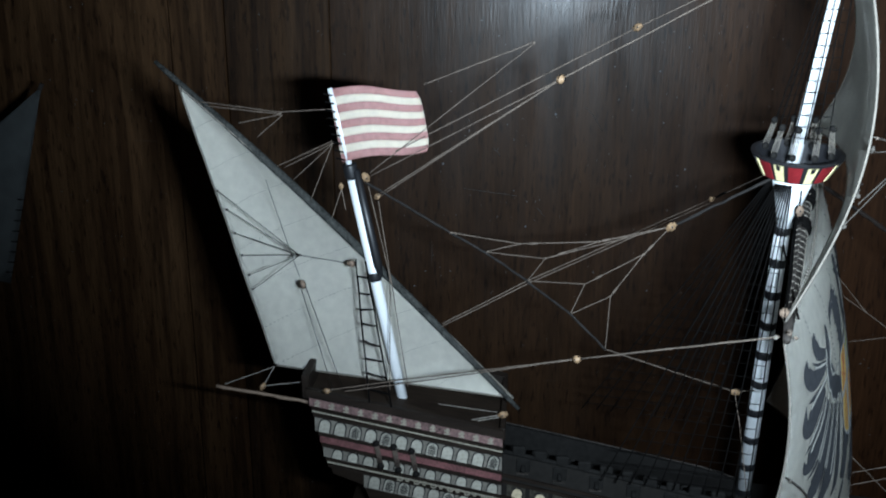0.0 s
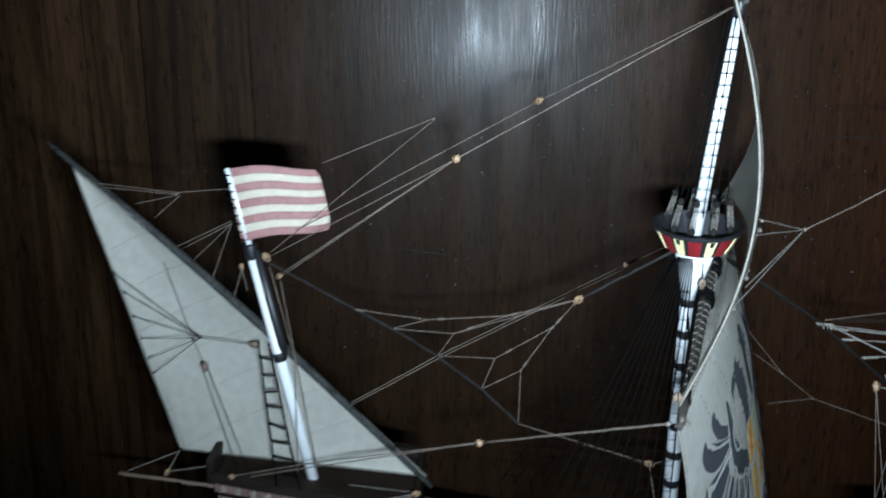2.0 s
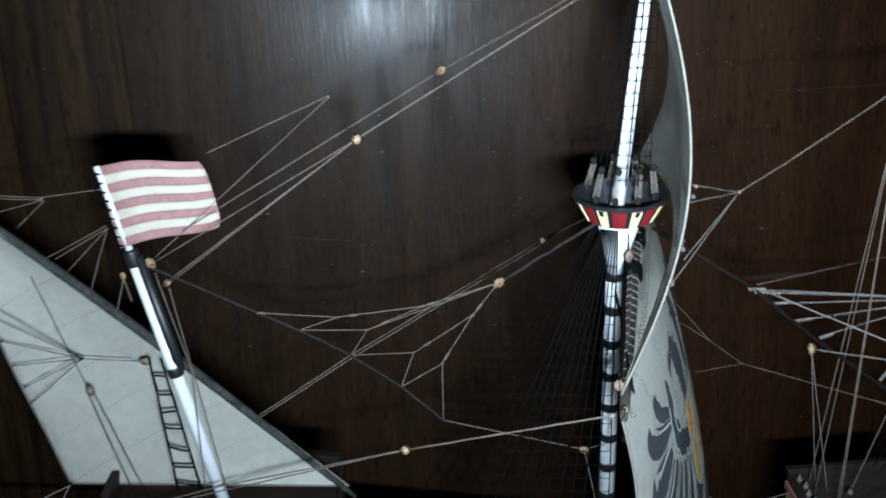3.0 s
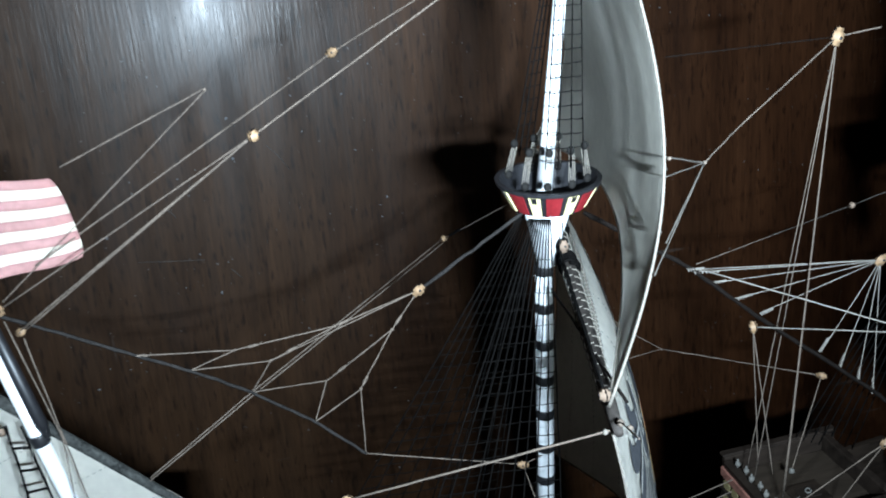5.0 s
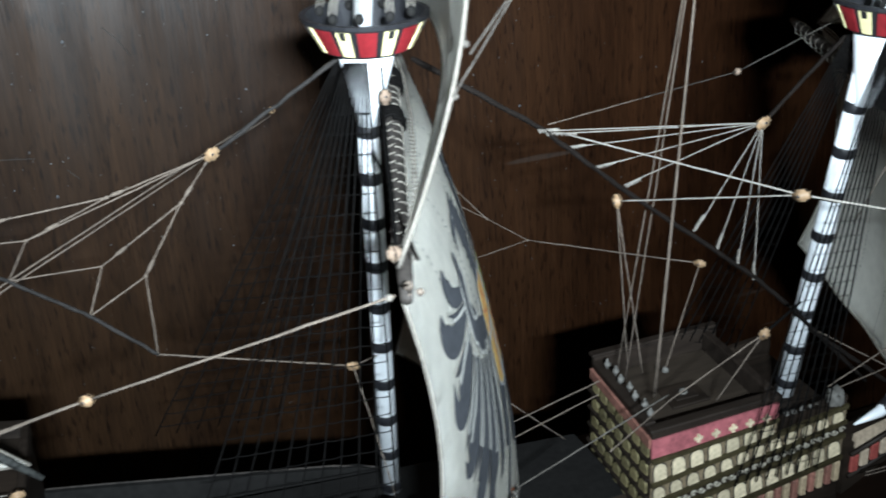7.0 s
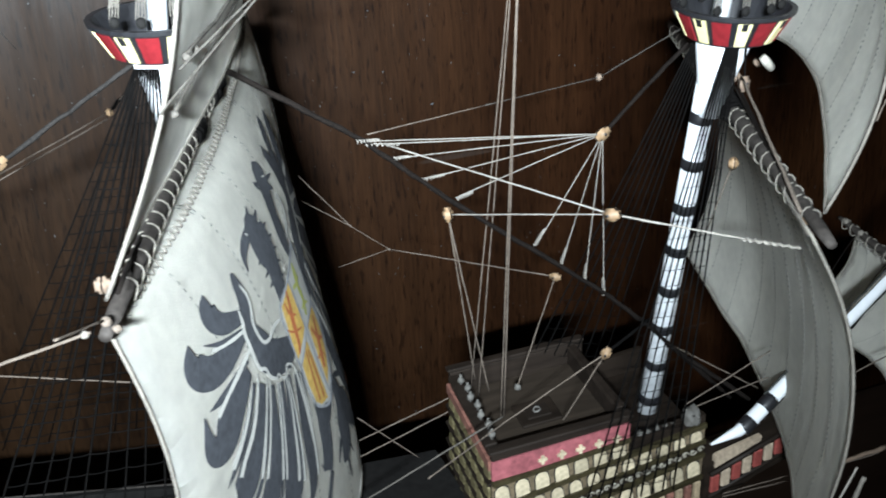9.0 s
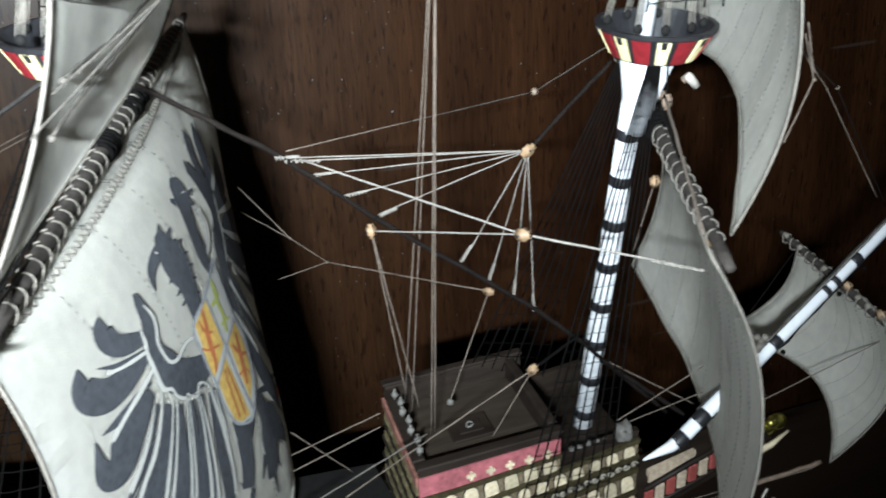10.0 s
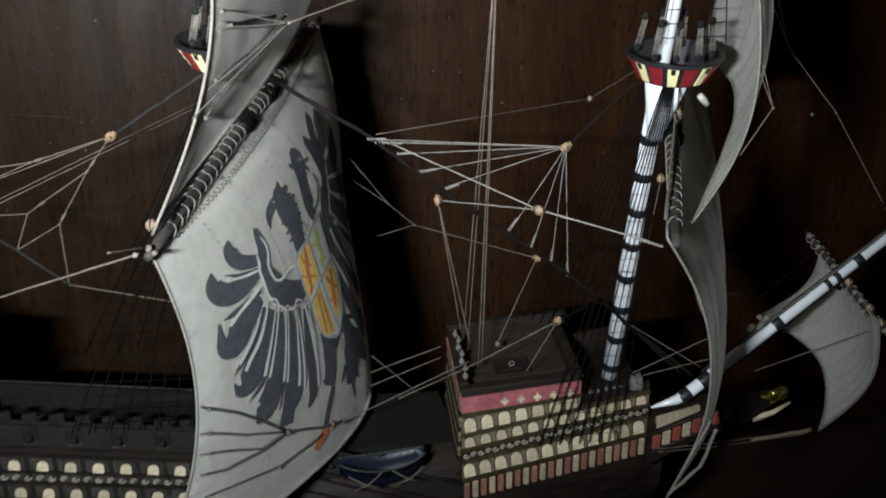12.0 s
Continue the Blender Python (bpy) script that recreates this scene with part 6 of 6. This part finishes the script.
# main stay
rope((0.1242, 0.3850, 0.1988), (0.1631, 0.3773, 0.1730), (0.1861, 0.3743, 0.1527), (0.2423, 0.3724, 0.1085), (0.2573, 0.3720, 0.0949), (0.2972, 0.3700, 0.0533), r=0.0011, material=DARK_ROPE)
block((0.2376, 0.3694, 0.1663), (0.0265, -0.0034, 0.0202), 0.0025)
rope((0.2376, 0.3694, 0.1663), (0.2640, 0.3655, 0.1920), r=0.0009, material=DARK_ROPE)
rope((0.2376, 0.3694, 0.1663), (0.1637, 0.3770, 0.1730), r=0.00021, material=PALE_ROPE)
rope((0.2376, 0.3694, 0.1663), (0.1678, 0.3770, 0.1715), r=0.00021, material=PALE_ROPE)
rope((0.2376, 0.3694, 0.1663), (0.1732, 0.3770, 0.1664), r=0.00021, material=PALE_ROPE)
rope((0.2376, 0.3694, 0.1663), (0.1829, 0.3760, 0.1591), r=0.00021, material=PALE_ROPE)
rope((0.2376, 0.3694, 0.1663), (0.1910, 0.3750, 0.1519), r=0.00021, material=PALE_ROPE)
rope((0.2376, 0.3694, 0.1663), (0.2165, 0.3730, 0.1314), r=0.00021, material=PALE_ROPE)
rope((0.2376, 0.3694, 0.1663), (0.2259, 0.3730, 0.1234), r=0.00021, material=PALE_ROPE)
rope((0.2376, 0.3694, 0.1663), (0.2345, 0.3730, 0.1149), r=0.00021, material=PALE_ROPE)
rope((0.2376, 0.3694, 0.1663), (0.2421, 0.3730, 0.1078), r=0.00021, material=PALE_ROPE)
seizing((0.1604, 0.3770, 0.1733), (0.1674, 0.3770, 0.1729))
seizing((0.1628, 0.3770, 0.1721), (0.1736, 0.3770, 0.1704))
seizing((0.1698, 0.3770, 0.1664), (0.1767, 0.3770, 0.1664))
seizing((0.1795, 0.3760, 0.1587), (0.1870, 0.3760, 0.1593))
seizing((0.1901, 0.3750, 0.1511), (0.1957, 0.3750, 0.1524))
seizing((0.2157, 0.3730, 0.1312), (0.2194, 0.3730, 0.1365))
seizing((0.2253, 0.3730, 0.1225), (0.2274, 0.3730, 0.1285))
seizing((0.2343, 0.3730, 0.1145), (0.2349, 0.3730, 0.1211))
seizing((0.2421, 0.3730, 0.1074), (0.2414, 0.3730, 0.1145))
rope((0.1639, 0.3770, 0.1750), (0.2100, 0.3970, 0.1727), r=0.00022, material=ROPE)
# the same rope onward, in a darker colour that stands for shade
rope((0.2100, 0.3970, 0.1727), (0.2668, 0.4216, 0.1698), r=0.00022, material=BRIDLE)
block((0.2668, 0.4216, 0.1698), (0.0062, -0.0456, 0.0262), 0.0018, WEATHERED)
rope((0.2668, 0.4216, 0.1698), (0.2740, 0.3720, 0.1985), r=0.00026, material=BRIDLE)
block((0.1869, 0.3747, 0.1467), (0.0014, -0.0047, -0.056), 0.0023)
rope((0.1869, 0.3747, 0.1467), (0.1986, 0.3850, 0.0793), r=0.0003, material=ROPE)
rope((0.1869, 0.3747, 0.1467), (0.2007, 0.3780, 0.0777), r=0.0003, material=ROPE)
rope((0.1869, 0.3747, 0.1467), (0.2103, 0.3184, 0.1622), r=0.0003, material=PALE_ROPE)
block((0.2103, 0.3184, 0.1622), (-0.0234, 0.0563, -0.0155), 0.0024)
rope((0.2103, 0.3184, 0.1622), (0.1678, 0.3770, 0.1718), r=0.00032, material=PALE_ROPE)
rope((0.2103, 0.3184, 0.1622), (0.2373, 0.3000, 0.1572), (0.2391, 0.2820, 0.1613), r=0.00038, material=PALE_ROPE)
seizing((0.2373, 0.3000, 0.1572), (0.2391, 0.2820, 0.1613))
rope((0.2103, 0.3184, 0.1622), (0.2164, 0.3160, 0.1606), r=0.0007, material=BLACK_ROPE)
block((0.2356, 0.3957, 0.1064), (-0.0448, 0.0549, -0.0018), 0.0021)
rope((0.2356, 0.3957, 0.1064), (0.1908, 0.4506, 0.1046), r=0.00028, material=ROPE)
rope((0.2356, 0.3957, 0.1064), (0.2150, 0.3850, 0.0721), r=0.0003, material=ROPE)
rope((0.1908, 0.4506, 0.1046), (0.1811, 0.4700, 0.1093), (0.1659, 0.4900, 0.1274), r=0.00024, material=ROPE)
rope((0.1811, 0.4700, 0.1093), (0.1658, 0.4900, 0.1165), r=0.00024, material=ROPE)
rope((0.1908, 0.4506, 0.1046), (0.1746, 0.4700, 0.0921), r=0.00024, material=ROPE)
knot((0.1908, 0.4506, 0.1046), 0.0009)
knot((0.1811, 0.4700, 0.1093), 0.0008)
knot((0.2150, 0.3850, 0.0716), 0.0020, PEWTER)
block((0.2309, 0.3523, 0.0986), (-0.0107, 0.0077, -0.0273), 0.0022)
rope((0.2309, 0.3523, 0.0986), (0.1944, 0.3520, 0.0827), (0.1621, 0.3350, 0.0831), r=0.0003, material=ROPE)
rope((0.2309, 0.3523, 0.0986), (0.2210, 0.3620, 0.0698), r=0.0003, material=ROPE)
rope((0.2309, 0.3523, 0.0986), (0.2519, 0.3600, 0.1022), r=0.0007, material=BLACK_ROPE)
# halyards from the topmast block to the forecastle
block((0.2078, 0.3637, 0.2523), (-0.0036, -0.0002, -0.0108), 0.0030)
rope((0.2078, 0.3637, 0.2523), (0.2023, 0.3980, 0.0671), r=0.00028, material=ROPE)
rope((0.2078, 0.3637, 0.2523), (0.2035, 0.3940, 0.0659), r=0.00028, material=ROPE)
rope((0.2078, 0.3637, 0.2523), (0.2036, 0.3750, 0.0676), r=0.00028, material=ROPE)
rope((0.2078, 0.3637, 0.2523), (0.2057, 0.3770, 0.0669), r=0.00028, material=ROPE)
rope((0.2078, 0.3637, 0.2523), (0.1586, 0.3900, 0.2482), r=0.00024, material=DARK_ROPE)
rope((0.2078, 0.3637, 0.2523), (0.2220, 0.3600, 0.2543), r=0.0003, material=ROPE)
rope((0.2078, 0.3637, 0.2523), (0.1551, 0.3400, 0.2323), (0.1314, 0.3196, 0.2293), r=0.0003, material=ROPE)
knot((0.1314, 0.3196, 0.2293), 0.0010)
rope((0.1314, 0.3196, 0.2293), (0.1115, 0.3060, 0.2364), r=0.00026, material=BRIDLE)
rope((0.1314, 0.3196, 0.2293), (0.1105, 0.3040, 0.2317), r=0.00026, material=BRIDLE)
rope((0.1314, 0.3196, 0.2293), (0.1068, 0.2970, 0.2165), r=0.00028, material=BRIDLE)
rope((0.1314, 0.3196, 0.2293), (0.1019, 0.2940, 0.2096), r=0.00028, material=BRIDLE)
knot((0.1128, 0.3060, 0.2359), 0.0009)
# waist lines behind the main course
rope((0.1592, 0.4000, 0.0557), (0.1902, 0.3900, 0.0708), r=0.0003, material=ROPE)
rope((0.1585, 0.4000, 0.0485), (0.1899, 0.3900, 0.0651), r=0.0003, material=ROPE)
rope((0.1617, 0.4100, 0.0585), (0.1810, 0.4000, 0.0416), r=0.00025, material=ROPE)
# fore and bow
rope((0.3160, 0.3650, 0.2196), (0.3286, 0.3670, 0.1990), (0.3555, 0.3700, 0.1709), (0.3906, 0.3730, 0.1233), r=0.0003, material=ROPE)
rope((0.3191, 0.3650, 0.2195), (0.3275, 0.3670, 0.2002), r=0.0003, material=ROPE)
knot((0.3555, 0.3700, 0.1709), 0.0009)
rope((0.2735, 0.2950, 0.2133), (0.2821, 0.3000, 0.1975), r=0.00024, material=ROPE)
rope((0.2729, 0.2950, 0.2107), (0.2821, 0.3000, 0.1975), r=0.00024, material=ROPE)
rope((0.2821, 0.3000, 0.1975), (0.2684, 0.2930, 0.1851), r=0.00028, material=ROPE)
knot((0.2821, 0.3000, 0.1975), 0.0008)
block((0.2780, 0.3588, 0.1815), (-0.0318, -0.0698, -0.0159), 0.0020, WEATHERED)
rope((0.2783, 0.3580, 0.1790), (0.2449, 0.2900, 0.1674), r=0.0005, material=DARK_ROPE)
rope((0.2769, 0.3580, 0.1792), (0.2472, 0.2920, 0.1655), r=0.0005, material=DARK_ROPE)
rope((0.2766, 0.3570, 0.1870), (0.2772, 0.3580, 0.1828), r=0.0003, material=BLACK_ROPE)
block((0.2462, 0.2890, 0.1656), (0.0172, 0.041, 0.0042), 0.0027)
block((0.2649, 0.3403, 0.1607), (0.0085, 0.0197, -0.0293), 0.0022)
rope((0.2649, 0.3403, 0.1607), (0.2715, 0.3600, 0.1277), r=0.0003, material=ROPE)
rope((0.3268, 0.3500, 0.0898), (0.4144, 0.4000, 0.0918), r=0.0003, material=ROPE)
rope((0.2687, 0.3600, 0.0635), (0.3049, 0.3600, 0.0769), r=0.0003, material=ROPE)
rope((0.2688, 0.3600, 0.0611), (0.3058, 0.3600, 0.0657), r=0.0003, material=ROPE)
rope((0.3183, 0.3450, 0.0664), (0.3743, 0.3400, 0.0839), r=0.0003, material=ROPE)
rope((0.2770, 0.3450, 0.0328), (0.3025, 0.3450, 0.0315), (0.3467, 0.3410, 0.0338), r=0.0003, material=ROPE)
rope((0.2771, 0.3450, 0.0313), (0.3028, 0.3450, 0.0293), (0.3455, 0.3410, 0.0322), r=0.0003, material=ROPE)
rope((0.3205, 0.3430, 0.0313), (0.3480, 0.3410, 0.0342), r=0.0012, material=WEATHERED)
rope((0.2571, 0.2720, 0.1000), (0.2465, 0.2750, 0.0699), r=0.0004, material=PALE_ROPE)
rope((0.2590, 0.2710, 0.0970), (0.2554, 0.2720, 0.0819), (0.2460, 0.2750, 0.0690), r=0.0008, material=LASHING)
rope((0.2661, 0.3750, 0.0842), (0.3013, 0.3600, 0.0619), r=0.0003, material=ROPE)
rope((0.2661, 0.3750, 0.0842), (0.2977, 0.3600, 0.0581), r=0.0012, material=DARK_ROPE)
rope((0.3794, 0.4000, 0.0931), (0.3325, 0.3700, 0.0882), r=0.0003, material=DARK_ROPE)
rope((0.2776, 0.3000, 0.2047), (0.3101, 0.3200, 0.1877), (0.3923, 0.3700, 0.1207), r=0.0003, material=DARK_ROPE)
knot((0.3101, 0.3200, 0.1877), 0.0009)
block((0.2951, 0.3700, 0.1817), (0.0046, 0.0, -0.0031), 0.0016, WEATHERED)
# ropes, collar and block on the bowsprit
for k, (t0, t1, up, r, m) in enumerate(((0.10, 0.62, 0.0062, 0.0006, GREY_SPAR), (0.22, 0.64, 0.0048, 0.0005, LASHING), (0.10, 0.72, -0.0042, 0.0012, BLACK_ROPE), (0.20, 0.66, 0.0040, 0.0004, BLACK_ROPE))):
    rope(on(BOW_A, BOW_B, t0) + V(-0.001, -0.0008, up), on(BOW_A, BOW_B, (t0 + t1) / 2) + V(-0.001, -0.0012, up * 0.9), on(BOW_A, BOW_B, t1) + V(-0.001, -0.0008, up * 0.7), r=r, material=m)
for k in range(7):
    knot(on(BOW_A, BOW_B, 0.240 + 0.012 * (k % 4)) + V(-0.003 + 0.001 * (k % 3), -0.002 * (k % 2), 0.0062 + 0.0012 * (k // 3)), 0.0022, LASHING)
block(on(BOW_A, BOW_B, 0.625) + V(-0.003, -0.002, 0.0052), BOW_B - BOW_A, 0.0022, WEATHERED)
for t in (0.298, 0.445, 0.512):
    knot(on(BOW_A, BOW_B, t) + V(0.002, -0.003, -0.0030), 0.0016, BLACK_ROPE)
# main yard tip fittings
block((0.0870, 0.2930, 0.1800), (0.0025, 0.017, -0.0026), 0.0022, WEATHERED)
knot((0.0864, 0.2830, 0.1771), 0.0016)
knot((0.0880, 0.2810, 0.1764), 0.0013)
rope((0.0795, 0.2600, 0.1867), (0.0858, 0.2810, 0.1783), r=0.0003, material=ROPE)
rope((0.0893, 0.2850, 0.1813), (0.1090, 0.3800, 0.1745), r=0.0006, material=DARK_ROPE)
# bowline bridle lying on the main course
def cord(*uvs, r=0.00045, at=None, sail=None):
    """A cord drawn over the front of a sail through points of u and v."""
    bm = bmesh.new()
    path = []
    for (a, b), (c, d) in zip(uvs, uvs[1:]):
        path += [print_point(a + (c - a) * k / 6, b + (d - b) * k / 6, 0.0010, at) for k in range(0 if not path else 1, 7)]
    sweep(bm, path, r, 5)
    part("bridle", bm, BRIDLE, sail or main_course, "thin grey cord lying on the sail")


HUB = (0.140, 0.757)
cord((0.001, 0.442), (0.009, 0.463), (0.055, 0.560), HUB)
cord((0.001, 0.525), (0.066, 0.648), HUB)
cord((0.002, 0.590), (0.094, 0.740), HUB)
cord((0.006, 0.661), (0.036, 0.705), (0.094, 0.746), HUB)
cord((0.017, 0.751), (0.067, 0.801), (0.129, 0.856), (0.223, 0.882), r=0.00036)
cord(HUB, (0.223, 0.857), (0.283, 0.909), r=0.0006)
for u, v, r in ((0.009, 0.463, 0.0012), (0.010, 0.540, 0.0011), (0.012, 0.606, 0.0011), (0.012, 0.668, 0.0010), (0.140, 0.757, 0.0020), (0.250, 0.880, 0.0018), (0.283, 0.909, 0.0016), (0.129, 0.856, 0.0013)):
    knot(print_point(u, v, 0.0012), r, BRIDLE)
rope(tuple(print_point(0.283, 0.909, 0.0012)), (0.1939, 0.3520, 0.0850), r=0.00036, material=BRIDLE)
# brails on the main topsail
TOP = {"at": main_topsail_f, "sail": main_topsail}
cord((0.490, 0.845), (0.250, 0.803), (0.050, 0.710), r=0.0004, **TOP)
cord((0.505, 0.880), (0.233, 0.842), (0.045, 0.790), r=0.0004, **TOP)
cord((0.035, 0.570), (0.205, 0.690), (0.410, 0.800), r=0.00036, **TOP)
cord((0.080, 0.610), (0.410, 0.803), r=0.00036, **TOP)
for u, v in ((0.050, 0.710), (0.110, 0.745), (0.045, 0.790), (0.490, 0.845), (0.090, 0.615)):
    knot(print_point(u, v, 0.0012, main_topsail_f), 0.0013, BRIDLE)
rope((0.2733, 0.3500, 0.1834), (0.2406, 0.2850, 0.1691), r=0.0006, material=ROPE)

# ---- a dim sail-like wedge, built as an added second model further back ----
def other_at(u, v):
    top, near, far = V(-0.3215, 0.6000, 0.1990), V(-0.3680, 0.6050, 0.0550), V(-0.4700, 0.6100, 0.0900)
    p = top.lerp(near.lerp(far, u), v)
    return p + V(0.004, -0.010, 0) * math.sin(math.pi * u) * v


bm = bmesh.new()
grid = [[bm.verts.new(other_at(i / 12, 0.02 + 0.98 * j / 12)) for i in range(13)] for j in range(13)]
for j in range(12):
    for i in range(12):
        bm.faces.new((grid[j][i], grid[j][i + 1], grid[j + 1][i + 1], grid[j + 1][i]))
bmesh.ops.solidify(bm, geom=list(bm.faces), thickness=0.0005)
other = tagged(new("model_boat"), "added model boat with a dimmed triangular sail", "model boat")
other.location = (-0.40, 0.605, -0.22)


def under_other(name, bm, material, label=""):
    o = finish(name, bm, material, None, label)
    o.parent = other
    o.matrix_parent_inverse = Matrix.Translation((0.40, -0.605, 0.22))
    return o


# the weak light on this sail is put into its grey colour
under_other("sail", bm, DIMMED_SAIL, "cloth sail, coloured dark grey to look dimly lit")
# mast here and hull below are unseen additions that complete the boat
bm = bmesh.new()
sweep(bm, [(-0.54, 0.620, -0.19), (-0.3240, 0.606, 0.2000)], [0.004, 0.0015], 10)
under_other("mast", bm, SPAR)
bm = bmesh.new()
for i in range(8):
    for s in (0.0,):
        p = other_at(0.0, 0.55 + i * 0.055)
        sweep(bm, [p + V(-0.004, -0.001, 0), p + V(0.001, -0.001, 0)], 0.0005, 4)
under_other("reef_tie", bm, DARK_ROPE)
bm = bmesh.new()
rings = []
for i in range(11):
    t = i / 10
    w = 0.030 * math.sin(math.pi * (0.05 + 0.9 * t)) ** 0.7
    rings.append([bm.verts.new((-0.66 + 0.22 * t, 0.61 + w * math.cos(a), -0.155 + 0.01 * (2 * t - 1) ** 2 + 0.065 * min(0, math.sin(a)) * (0.5 + 0.5 * math.sin(math.pi * t)))) for a in [math.pi + math.pi * k / 8 for k in range(9)]])
for a, b in zip(rings, rings[1:]):
    for k in range(8):
        bm.faces.new((a[k], a[k + 1], b[k + 1], b[k]))
    bm.faces.new((a[0], b[0], b[8], a[8]))
under_other("hull", bm, HULL)
